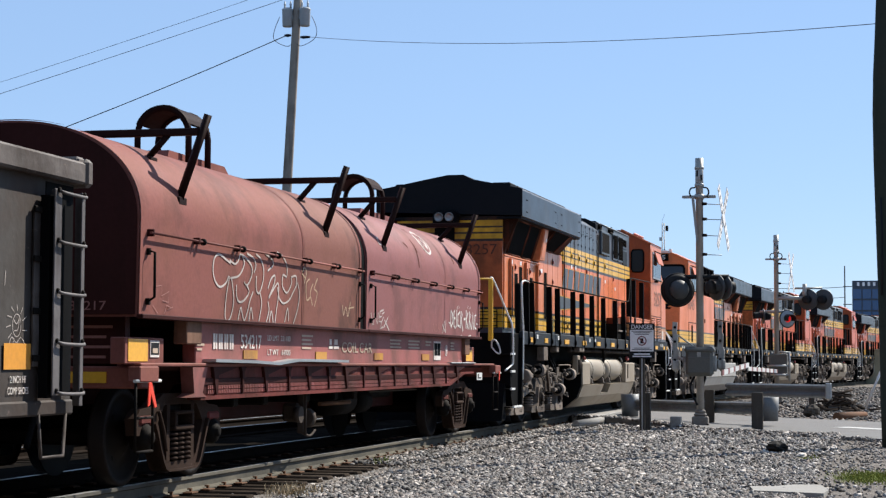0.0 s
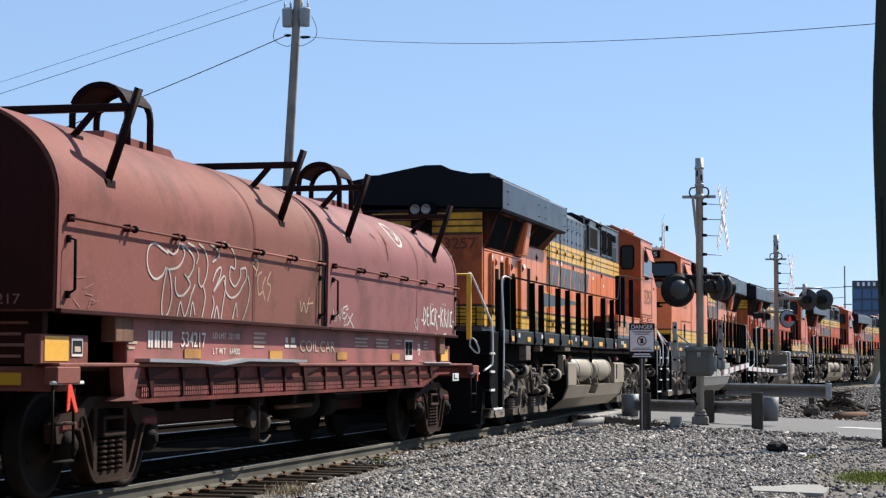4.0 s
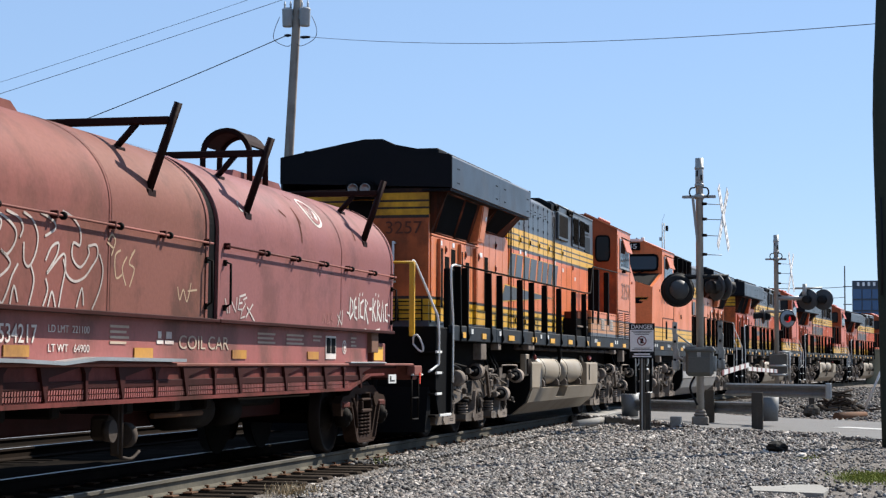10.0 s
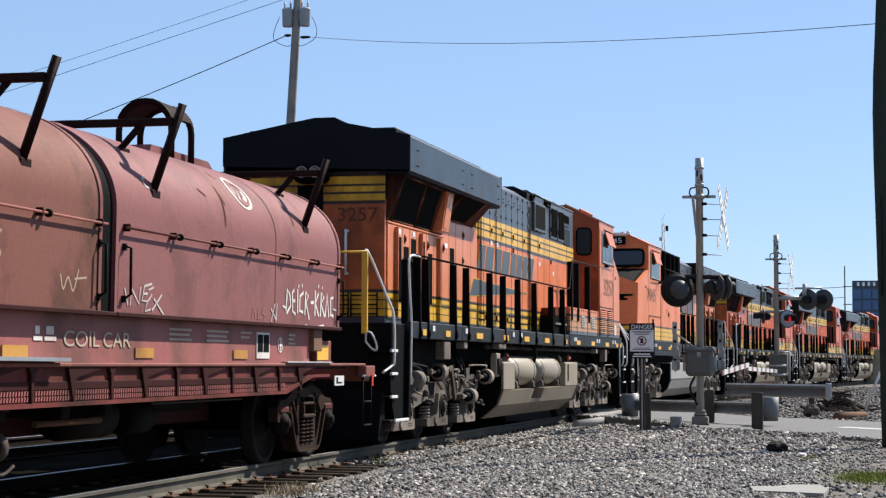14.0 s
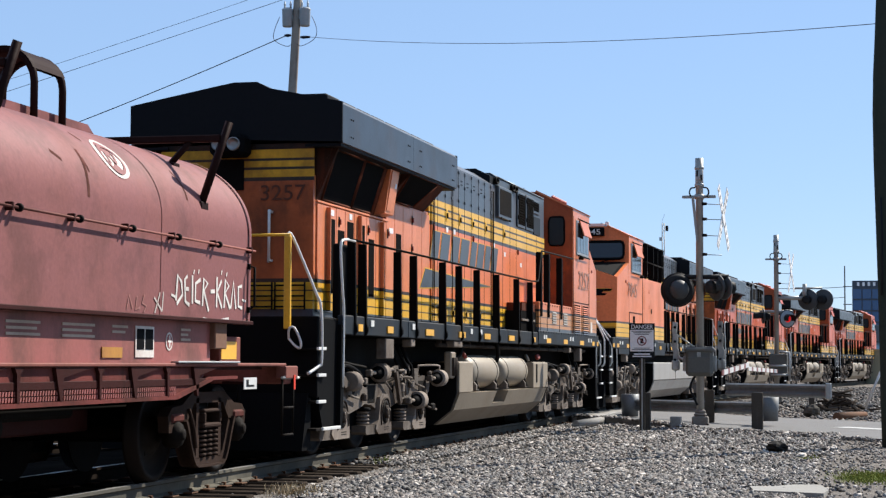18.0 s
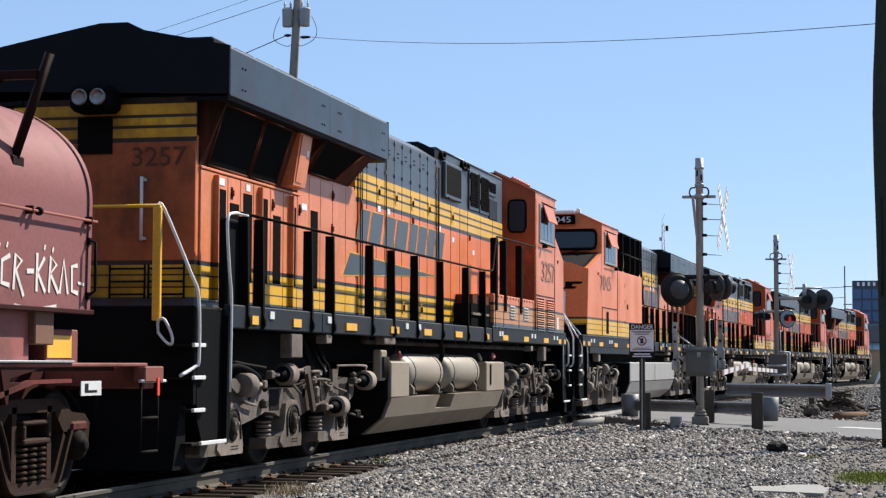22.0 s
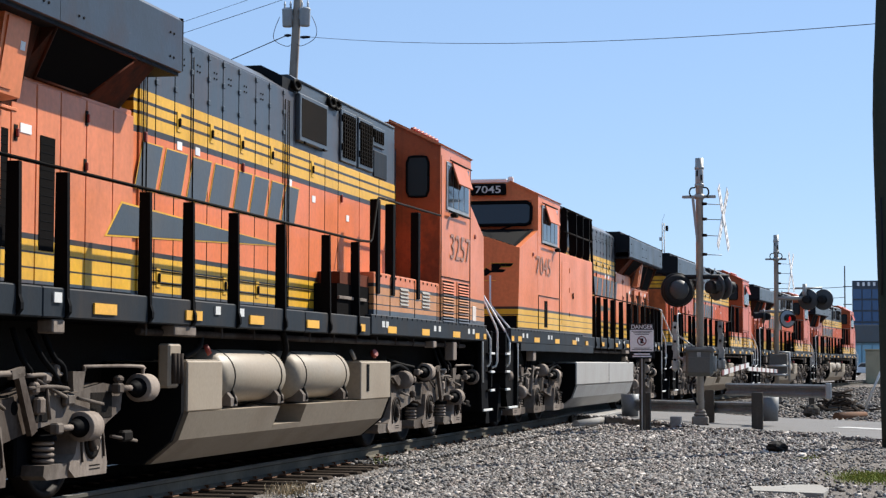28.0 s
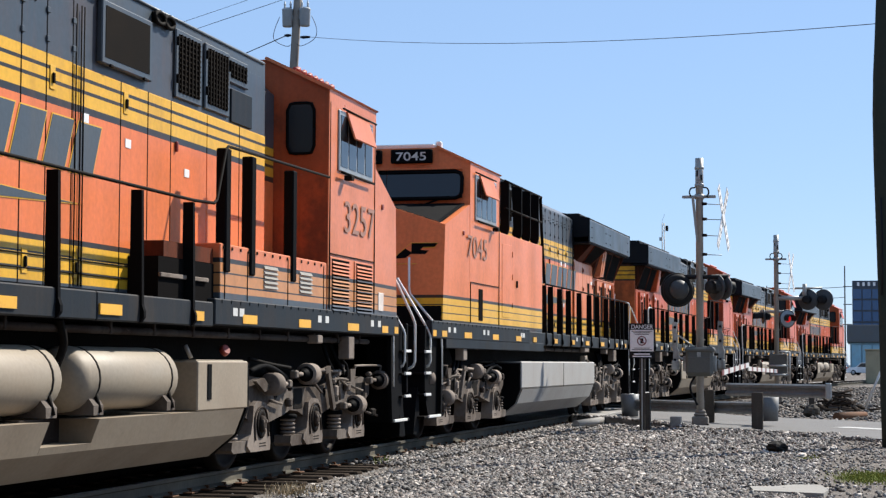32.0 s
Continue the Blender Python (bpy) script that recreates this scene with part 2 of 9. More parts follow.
TIE = plain("creosoted_tie_wood", (0.040, 0.032, 0.026), 0.9, dirt=0.5, dirt_colour=(0.115, 0.092, 0.074), bump=0.6, grain=14, per_object=0.3, shine=0.0)
GALV = plain("galvanised_steel", (0.374, 0.391, 0.399), 0.42, 0.55, dirt=0.25)
GUARD = plain("dull_guard_rail_steel", (0.185, 0.198, 0.207), 0.5, 0.4, dirt=0.5, dirt_colour=(0.09, 0.08, 0.07), streak=0.3)
BOX_GREY = plain("weathered_signal_box", (0.115, 0.115, 0.105), 0.6, 0.1, dirt=0.5, dirt_colour=(0.09, 0.08, 0.07), streak=0.3)
ARM_METAL = plain("weathered_cast_aluminium", (0.44, 0.45, 0.43), 0.65, 0.1, dirt=0.6, dirt_colour=(0.12, 0.11, 0.10), bump=0.4, streak=0.5, blotch=0.6)
DISC_GREY = plain("grey_signal_face", (0.30, 0.34, 0.37), 0.4, dirt=0.3)
MAST = plain("aluminium_mast", (0.336, 0.328, 0.312), 0.5, 0.35, dirt=0.35)
CONCRETE = plain("concrete", (0.296, 0.285, 0.265), 0.9, dirt=0.4, dirt_colour=(0.25, 0.23, 0.20), bump=0.5)
LOT_ASPHALT = plain("dark_lot_asphalt", (0.045, 0.043, 0.041), 0.95, dirt=0.4, dirt_colour=(0.07, 0.065, 0.06), bump=0.4, grain=60)
ASPHALT = plain("sunbleached_asphalt", (0.176, 0.172, 0.168), 0.92, dirt=0.4, dirt_colour=(0.15, 0.145, 0.14), bump=0.4, grain=70)
ROADLINE = plain("worn_road_line", (0.496, 0.496, 0.48), 0.8, dirt=0.5, dirt_colour=(0.3, 0.29, 0.28))
OLD_WOOD = plain("weathered_post_wood", (0.062, 0.055, 0.047), 0.9, dirt=0.5, dirt_colour=(0.10, 0.09, 0.075), bump=0.6, streak=0.4)
POLE_WOOD = plain("utility_pole_wood", (0.315, 0.274, 0.232), 0.9, dirt=0.5, dirt_colour=(0.11, 0.085, 0.07), bump=0.6, streak=0.5)
POLE_DARK = plain("tarred_pole_wood", (0.034, 0.042, 0.034), 0.9, dirt=0.5, dirt_colour=(0.042, 0.042, 0.03), bump=0.7, streak=0.5)
CAN_GREY = plain("transformer_grey", (0.4, 0.416, 0.424), 0.5)
WIRE = plain("black_wire", (0.03, 0.03, 0.035), 0.6, bump=0)
BUCK_WHITE = plain("worn_crossbuck_white", (0.86, 0.86, 0.86), 0.6, dirt=0.25, dirt_colour=(0.5, 0.5, 0.5), blotch=0.3)
SIGN_WHITE = plain("sign_white", (0.80, 0.80, 0.82), 0.5, dirt=0.2)
RED_PAINT = plain("red_paint", (0.55, 0.03, 0.025), 0.5)
FADED_RED = plain("faded_sign_red", (0.20, 0.075, 0.075), 0.6)
SIGNAL_BLACK = plain("signal_black", (0.014, 0.015, 0.017), 0.6)
SHIELD = plain("signal_shield", (0.045, 0.05, 0.055), 0.5)
LENS_DARK = plain("signal_lens", (0.05, 0.012, 0.012), 0.15, dirt=0.05)
GRAFFITI = plain("graffiti_white", (0.52, 0.46, 0.42), 0.6, dirt=0.35, dirt_colour=(0.40, 0.30, 0.26), blotch=0.4)
CHALK = plain("faint_chalk", (0.30, 0.14, 0.12), 0.7, dirt=0.4, dirt_colour=(0.28, 0.10, 0.08))
GRAFFITI_BRIGHT = plain("fresh_graffiti_white", (0.72, 0.68, 0.63), 0.6, dirt=0.3, dirt_colour=(0.45, 0.34, 0.30), blotch=0.3)
GRAFFITI_TAN = plain("graffiti_tan", (0.42, 0.30, 0.19), 0.6, dirt=0.15)
STENCIL = plain("stencil_white", (0.70, 0.65, 0.60), 0.6, dirt=0.5, dirt_colour=(0.35, 0.2, 0.18))
STENCIL_GOLD = plain("stencil_gold", (0.48, 0.37, 0.28), 0.6, dirt=0.3)
HOOD_NUMBER = plain("hood_number_paint", (0.085, 0.030, 0.016), 0.6, dirt=0.4, dirt_colour=(0.14, 0.05, 0.025))
RUSTY = plain("rusty_steel", (0.12, 0.062, 0.036), 0.8, bump=0.4)
CAST_BROWN = plain("brown_cast_steel", (0.046, 0.030, 0.024), 0.75, dirt=0.6, dirt_colour=(0.016, 0.012, 0.010), bump=0.5, blotch=0.5, shine=0.03)
DRY_SOIL = plain("dry_soil", (0.068, 0.0576, 0.048), 0.95, dirt=0.5, dirt_colour=(0.13, 0.105, 0.085), bump=0.6)
RIBBON = plain("red_ribbon", (0.75, 0.05, 0.02), 0.6)


def glass_mat(name, tint, rough=0.06):
    m, n, l, p = mat_nodes(name)
    p.inputs["Base Color"].default_value = (*tint, 1)
    p.inputs["Roughness"].default_value, p.inputs["IOR"].default_value = rough, 1.5
    return m


GLASS = glass_mat("dark_window_glass", (0.012, 0.016, 0.022))
GLASS_BLUE = glass_mat("blue_facade_glass", (0.035, 0.085, 0.19), 0.2)


def glow(name, colour, strength):
    m, n, l, p = mat_nodes(name)
    p.inputs["Base Color"].default_value = (*colour, 1)
    p.inputs["Emission Color"].default_value = (*colour, 1)
    p.inputs["Emission Strength"].default_value = strength
    return m


RED_GLOW = glow("lit_red_lens", (0.7, 0.012, 0.012), 0.35)


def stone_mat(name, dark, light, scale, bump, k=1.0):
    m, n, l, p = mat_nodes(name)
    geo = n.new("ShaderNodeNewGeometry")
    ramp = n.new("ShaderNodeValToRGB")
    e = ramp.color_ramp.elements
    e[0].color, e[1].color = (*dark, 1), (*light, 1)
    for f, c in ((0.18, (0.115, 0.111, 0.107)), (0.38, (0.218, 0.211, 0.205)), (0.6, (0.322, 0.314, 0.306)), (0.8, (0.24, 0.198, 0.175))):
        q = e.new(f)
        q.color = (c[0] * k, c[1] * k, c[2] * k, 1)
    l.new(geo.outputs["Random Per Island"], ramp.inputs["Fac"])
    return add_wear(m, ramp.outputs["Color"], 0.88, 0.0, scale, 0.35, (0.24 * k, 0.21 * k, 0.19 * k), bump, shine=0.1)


STONE = stone_mat("crushed_ballast", (0.014, 0.012, 0.011), (0.58, 0.54, 0.50), 60.0, 0.5, 0.74)
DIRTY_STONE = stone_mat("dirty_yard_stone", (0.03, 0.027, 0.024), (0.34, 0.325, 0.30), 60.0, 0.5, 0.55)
# oil-fouled ballast, blackened further for the shade under the train
OILY_SHADED_STONE = plain("oily_shaded_ballast", (0.0095, 0.0085, 0.0075), 0.95, dirt=0.6, dirt_colour=(0.022, 0.018, 0.015), bump=0.6, grain=30, shine=0.0)
# ground seen beneath the cars, shade painted in as near-black
SHADE_GROUND = plain("dark_shade_ground", (0.013, 0.0115, 0.010), 0.95, dirt=0.6, dirt_colour=(0.028, 0.024, 0.019), bump=0.6, grain=30, shine=0.0)


def ground_mat():
    m, n, l, p = mat_nodes("gravelly_ground")
    tc = n.new("ShaderNodeTexCoord")
    vor = n.new("ShaderNodeTexVoronoi")
    vor.inputs["Scale"].default_value = 22.0
    l.new(tc.outputs["Object"], vor.inputs["Vector"])
    ramp = n.new("ShaderNodeValToRGB")
    e = ramp.color_ramp.elements
    e[0].color, e[1].color = (0.075, 0.064, 0.056, 1), (0.23, 0.21, 0.19, 1)
    l.new(vor.outputs["Color"], ramp.inputs["Fac"])
    add_wear(m, ramp.outputs["Color"], 0.95, 0.0, 9.0, 0.6, (0.15, 0.13, 0.112), 0.6, shine=0.05)
    b = n.new("ShaderNodeBump")
    b.inputs["Strength"].default_value, b.inputs["Distance"].default_value = 0.7, 0.03
    l.new(vor.outputs["Distance"], b.inputs["Height"])
    l.new(b.outputs["Normal"], p.inputs["Normal"])
    return m


GROUND = ground_mat()
GRASS = plain("young_grass", (0.196, 0.221, 0.0467), 0.8, dirt=0.4, dirt_colour=(0.20, 0.19, 0.07), bump=0)
DRY_GRASS = plain("dry_weed", (0.36, 0.29, 0.19), 0.85, dirt=0.3, bump=0)


# ---- mesh helpers ----
class Shape:
    """Collects vertices and faces of one mesh."""

    def __init__(self):
        self.v, self.f, self.s = [], [], []

    def add(self, verts, faces, smooth=False):
        o = len(self.v)
        self.v += [tuple(p) for p in verts]
        self.f += [tuple(o + i for i in q) for q in faces]
        self.s += [smooth] * len(faces)
        return self

    def box(self, x0, x1, y0, y1, z0, z1, c=0.0):
        """A box, its edges chamfered by c."""
        if x1 < x0: x0, x1 = x1, x0
        if y1 < y0: y0, y1 = y1, y0
        if z1 < z0: z0, z1 = z1, z0
        if c <= 0:
            v = [(x, y, z) for x in (x0, x1) for y in (y0, y1) for z in (z0, z1)]
            return self.add(v, [(0, 1, 3, 2), (4, 6, 7, 5), (0, 4, 5, 1), (2, 3, 7, 6), (0, 2, 6, 4), (1, 5, 7, 3)])
        c = min(c, 0.45 * min(x1 - x0, y1 - y0, z1 - z0))
        v, idx = [], {}
        for ix, x in enumerate((x0, x1)):
            for iy, y in enumerate((y0, y1)):
                for iz, z in enumerate((z0, z1)):
                    sx, sy, sz = (1 if ix == 0 else -1), (1 if iy == 0 else -1), (1 if iz == 0 else -1)
                    for k, d in enumerate(((0, sy * c, sz * c), (sx * c, 0, sz * c), (sx * c, sy * c, 0))):
                        idx[ix, iy, iz, k] = len(v)
                        v.append((x + d[0], y + d[1], z + d[2]))
        f = []
        for i in (0, 1):
            f.append([idx[i, a, b, 0] for a, b in ((0, 0), (0, 1), (1, 1), (1, 0))][::1 if i == 0 else -1])
            f.append([idx[a, i, b, 1] for a, b in ((0, 0), (1, 0), (1, 1), (0, 1))][::1 if i == 0 else -1])
            f.append([idx[a, b, i, 2] for a, b in ((0, 0), (0, 1), (1, 1), (1, 0))][::1 if i == 0 else -1])
        for a in (0, 1):
            for b in (0, 1):
                r = 1 if (a == b) else -1
                f.append([idx[0, a, b, 1], idx[1, a, b, 1], idx[1, a, b, 2], idx[0, a, b, 2]][::r])
                f.append([idx[a, 0, b, 0], idx[a, 0, b, 2], idx[a, 1, b, 2], idx[a, 1, b, 0]][::r])
                f.append([idx[a, b, 0, 0], idx[a, b, 1, 0], idx[a, b, 1, 1], idx[a, b, 0, 1]][::r])
                for e in (0, 1):
                    r2 = 1 if (a + b + e) % 2 == 0 else -1
                    f.append([idx[a, b, e, k] for k in (0, 1, 2)][::r2])
        return self.add(v, f)

    def prism(self, poly, axis, lo, hi):
        """A polygon swept along an axis; poly in the other two axes' order (x: y,z; y: x,z; z: x,y)."""
        n = len(poly)
        put = {"x": lambda a, b, c: (c, a, b), "y": lambda a, b, c: (a, c, b), "z": lambda a, b, c: (a, b, c)}[axis]
        v = [put(a, b, lo) for a, b in poly] + [put(a, b, hi) for a, b in poly]
        return self.add(v, [tuple(range(n))[::-1], tuple(range(n, 2 * n))] + [(i, (i + 1) % n, n + (i + 1) % n, n + i) for i in range(n)])

    def tube(self, pts, r, seg=8, r2=None):
        """A round bar through the points."""
        pts = [Vector(p) for p in pts]
        rings, up = [], None
        for i, p in enumerate(pts):
            d = (pts[min(i + 1, len(pts) - 1)] - pts[max(i - 1, 0)]).normalized()
            if up is None:
                up = Vector((0, 0, 1)) if abs(d.z) < 0.9 else Vector((1, 0, 0))
            a = d.cross(up).normalized()
            up = a.cross(d).normalized()
            rr = r if r2 is None else r + (r2 - r) * i / (len(pts) - 1)
            rings.append([p + a * (rr * math.cos(2 * math.pi * k / seg)) + up * (rr * math.sin(2 * math.pi * k / seg)) for k in range(seg)])
        v = [q for ring in rings for q in ring]
        f = [(i * seg + k, i * seg + (k + 1) % seg, (i + 1) * seg + (k + 1) % seg, (i + 1) * seg + k) for i in range(len(pts) - 1) for k in range(seg)]
        o = len(self.v)
        self.add(v, f, True)
        self.f += [tuple(o + k for k in range(seg))[::-1], tuple(o + len(v) - seg + k for k in range(seg))]
        self.s += [False, False]
        return self

    def lathe(self, prof, origin, axis, seg=20):
        """A profile of (along, radius) turned round an axis through origin."""
        o, d = Vector(origin), Vector(axis).normalized()
        a = d.cross(Vector((0, 0, 1)) if abs(d.z) < 0.9 else Vector((1, 0, 0))).normalized()
        b = d.cross(a)
        v = [o + d * h + (a * math.cos(2 * math.pi * k / seg) + b * math.sin(2 * math.pi * k / seg)) * r for h, r in prof for k in range(seg)]
        n = len(prof)
        f = [(i * seg + k, i * seg + (k + 1) % seg, (i + 1) * seg + (k + 1) % seg, (i + 1) * seg + k) for i in range(n - 1) for k in range(seg)]
        base = len(self.v)
        self.add(v, f, True)
        self.f += [tuple(base + k for k in range(seg))[::-1], tuple(base + (n - 1) * seg + k for k in range(seg))]
        self.s += [False, False]
        return self

    def mesh(self, name, mat):
        me = bpy.data.meshes.new(name)
        me.from_pydata(self.v, [], self.f)
        me.polygons.foreach_set("use_smooth", self.s)
        bm = bmesh.new()
        bm.from_mesh(me)
        bmesh.ops.recalc_face_normals(bm, faces=bm.faces)
        bm.to_mesh(me)
        bm.free()
        me.materials.append(mat)
        return me


def part(name, shape, mat, parent, label=""):
    ob = new(name, shape.mesh(name, mat))
    ob.parent = parent
    return tagged(ob, label)


def thing(name, label, category, group="", m=None):
    ob = new(name)
    ob.empty_display_size = 0.2
    tagged(ob, label, category, group)
    if m is not None:
        ob.matrix_world = m
    return ob


def single(name, shape, mat, label, category, group="", kind=""):
    return tagged(new(name, shape.mesh(name, mat)), label, category, group, kind)


def setting(name, shape, mat, label, category):
    return tagged(new(name, shape.mesh(name, mat)), label, category, kind="structure")


def letters(name, body, size, m, mat, parent, label="", width=None, bold=0.0):
    """Painted writing on a surface; m is the pose of its lower left corner, the text's own x and y being the line and its height."""
    cu = bpy.data.curves.new(name, "FONT")
    cu.body, cu.size, cu.offset, cu.extrude = body, size / 0.73, bold * size, 0.0015
    tmp = new(name, cu)
    bpy.context.view_layer.update()
    me = bpy.data.meshes.new_from_object(tmp.evaluated_get(bpy.context.evaluated_depsgraph_get()))
    bpy.data.objects.remove(tmp)
    bpy.data.curves.remove(cu)
    if width:
        xs = [v.co.x for v in me.vertices]
        k = width / (max(xs) - min(xs))
        for v in me.vertices:
            v.co.x *= k
    me.transform(m)
    me.name = name
    me.materials.clear()
    me.materials.append(mat)
    ob = new(name, me)
    ob.parent = parent
    return tagged(ob, label)


def ribbon(shape, pts, w, place):
    """A flat painted stroke through (s, z) points, laid on a surface by place(s, z) -> xyz."""
    n = len(pts)
    left, right = [], []
    for i, (s, z) in enumerate(pts):
        a, b = pts[max(i - 1, 0)], pts[min(i + 1, n - 1)]
        dx, dz = b[0] - a[0], b[1] - a[1]
        k = math.hypot(dx, dz) or 1
        nx, nz = -dz / k * w / 2, dx / k * w / 2
        left.append(place(s + nx, z + nz))
        right.append(place(s - nx, z - nz))
    shape.add(left + right, [(i, i + 1, n + i + 1, n + i) for i in range(n - 1)])


class Strokes:
    """Collects painted strokes, each a shape of its own."""

    def __init__(self):
        self.items = []

    def add(self, verts, faces, smooth=False):
        self.items.append(Shape().add(verts, faces, smooth))
        return self


def stroke_parts(strokes, mat, parent, label):
    for s in strokes.items:
        part("graffiti_stroke", s, mat, parent, label)


def curve_through(pts, steps=6):
    """Points of a smooth line through the given ones."""
    out = []
    for i in range(len(pts) - 1):
        p0, p1, p2, p3 = pts[max(i - 1, 0)], pts[i], pts[i + 1], pts[min(i + 2, len(pts) - 1)]
        for k in range(steps):
            t = k / steps
            out.append(tuple(0.5 * (2 * b + (c - a) * t + (2 * a - 5 * b + 4 * c - d) * t * t + (3 * b - a - 3 * c + d) * t ** 3) for a, b, c, d in zip(p0, p1, p2, p3)))
    return out + [tuple(pts[-1])]


# ---- locomotives ----
LOCO_LEN = 22.3
AXLES = (2.05, 4.0, 5.95, 16.2, 18.15, 20.1)


def loco_numbers(loco, number, sd):
    """Road numbers on the cab side and the rear hood end; sd: the side that faces the camera (-1 or 1)."""
    def side(a, z):
        turn = Matrix(((1, 0, 0), (0, 0, -1), (0, 1, 0))).to_4x4() if sd < 0 else Matrix(((-1, 0, 0), (0, 0, 1), (0, 1, 0))).to_4x4()
        return Matrix.Translation((a - LOCO_LEN / 2, sd * 1.3865, z)) @ turn
    a0 = 18.76 if sd < 0 else 19.25
    letters("road_number", number, 0.40 if sd < 0 else 0.36, side(a0, 2.745 if sd < 0 else 2.85), FADED_NUMBER, loco, "faded grey road number", 1.40, 0.0)
    back = Matrix(((0, 0, -1), (-1, 0, 0), (0, 1, 0))).to_4x4()
    letters("road_number", number, 0.20, Matrix.Translation((1.44 - LOCO_LEN / 2, -0.30, 3.15)) @ back, HOOD_NUMBER, loco, "faded dark brown road number on the hood end", 0.58, 0.0)


def make_loco(sd, tanks):
    """A six-axle hood diesel. sd: the side that the camera sees in full; tanks: air reservoirs in a notch of the fuel tank."""
    root = thing("locomotive", "orange hood diesel locomotive with yellow stripes and a black roof", "locomotive", "locomotives of the train")
    X = lambda a: a - LOCO_LEN / 2
    ys = (sd, -sd)
    cabm = CAB_FADED if sd < 0 else CAB

    # frame and deck
    sh = Shape().box(X(0.6), X(22.1 if sd < 0 else 21.75), -1.30, 1.30, 1.50, 1.70, 0.02)
    part("platform", sh, BLACK_PAINT, root)
    for y in ys:
        for i, (a0, a1) in enumerate(((1.5, 4.6), (4.61, 7.9), (7.91, 11.4), (11.41, 14.2))):
            part("side_sill", Shape().box(X(a0), X(a1), y * 1.30, y * 1.38, 1.50, 1.74, 0.012), SILL, root, "dark grey side sill")
        sh = Shape().box(X(14.22), X(21.5), y * 1.30, y * 1.392, 1.52, 1.78, 0.012)
        for k in range(26):
            sh.box(X(14.4 + k * 0.28), X(14.43 + k * 0.28), y * 1.392, y * 1.40, 1.74, 1.77)
        part("cab_sill", sh, SILL, root, "grey riveted sill under the cab")
    # reflectors, stickers, small plates on the near sill
    for a, w in ((2.2, 0.2), (3.62, 0.28), (5.78, 0.46), (7.85, 0.42), (9.68, 0.44), (11.67, 0.46), (13.75, 0.30), (15.26, 0.45), (17.17, 0.45), (19.2, 0.5), (20.75, 0.3), (21.35, 0.2)):
        part("reflector", Shape().box(X(a - w / 2), X(a + w / 2), sd * 1.38, sd * 1.397, 1.55, 1.64), REFLECT, root, "yellow reflective patch")
    for a in (2.75, 4.85, 8.5, 9.2, 14.8, 15.0, 17.75, 18.05, 20.1, 20.45):
        part("sticker", Shape().box(X(a - 0.07), X(a + 0.07), sd * 1.38, sd * 1.396, 1.62, 1.70), WHITE_PAINT, root)
    sh = Shape().tube([(X(6.9), sd * 1.22, 1.43), (X(20.5), sd * 1.22, 1.43)], 0.035, 8)
    for a in range(7, 21):
        sh.box(X(a - 0.02), X(a + 0.02), sd * 1.18, sd * 1.26, 1.40, 1.50)
    part("sill_pipe", sh, TRUCK_DARK, root)
    sh = Shape().box(X(1.0), X(21.3), -0.55, 0.55, 0.95, 1.50)
    part("underframe", sh, DARK_STEEL, root)

    # hood: rear radiator compartment
    sh = Shape().box(X(1.48), X(7.24), -0.985, 0.985, 1.70, 3.46, 0.0)
    part("radiator_compartment", sh, FLANK, root)
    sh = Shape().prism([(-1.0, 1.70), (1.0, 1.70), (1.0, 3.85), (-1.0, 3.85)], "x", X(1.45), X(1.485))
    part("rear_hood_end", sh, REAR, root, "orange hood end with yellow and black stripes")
    for y in (-0.72, -0.30, 0.30, 0.72):
        sh = Shape()
        for z in (1.84, 1.97, 2.10):
            sh.tube([(X(1.40), y - 0.19, z), (X(1.40), y + 0.19, z)], 0.012, 6)
        for yy in (-0.19, 0.19):
            sh.tube([(X(1.40), y + yy, 1.80), (X(1.40), y + yy, 2.14)], 0.012, 6)
        part("end_grab_iron", sh, DARK_STEEL, root)
    sh = Shape().tube([(X(1.36), -0.46, 2.38), (X(1.36), -0.46, 3.03)], 0.018, 8)
    sh.box(X(1.36), X(1.46), -0.48, -0.44, 2.39, 2.42).box(X(1.36), X(1.46), -0.48, -0.44, 2.99, 3.02)
    part("vertical_grab_iron", sh, SILVER, root)
    # headlight box between the stripes
    sh = Shape().box(X(1.12), X(1.46), -0.20, 0.25, 3.68, 3.95, 0.05)
    hl = part("headlight_box", sh, BLACK_PAINT, root, "black housing with two headlights")
    for y in (-0.075, 0.12):
        sh = Shape().lathe([(0.0, 0.085), (0.02, 0.085), (0.03, 0.075), (0.012, 0.07), (0.005, 0.03)], (X(1.122), y, 3.82), (-1, 0, 0), 16)
        part("headlight", sh, STEEL, hl, "chrome headlight")
    part("bell_recess", Shape().box(X(1.43), X(1.446), -0.10, 0.28, 3.28, 3.66), GRATE, root)
    # flared radiator sides with screens
    for y in ys:
        prof = [(y * 0.9, 3.16), (y * 0.99, 3.16), (y * 1.20, 3.82), (y * 0.9, 3.84)]
        # the overhanging wing's shade is in the flare's colour
        part("radiator_flare", Shape().prism(prof, "x", X(1.58), X(4.86)), SHADED_ORANGE, root, "dark orange radiator side, wing shade in its colour")
        part("radiator_flare", Shape().prism([(y * 0.9, 3.44), (y * 0.99, 3.44), (y * 1.34, 3.82), (y * 0.9, 3.84)], "x", X(4.87), X(6.95)), SHADED_ORANGE, root, "dark orange radiator side, wing shade in its colour")
        for a0, a1 in ((1.76, 2.99), (3.05, 3.96), (4.86, 6.50)):
            def pt(a, t, o):
                if a > 4.5:
                    mid = 5.68
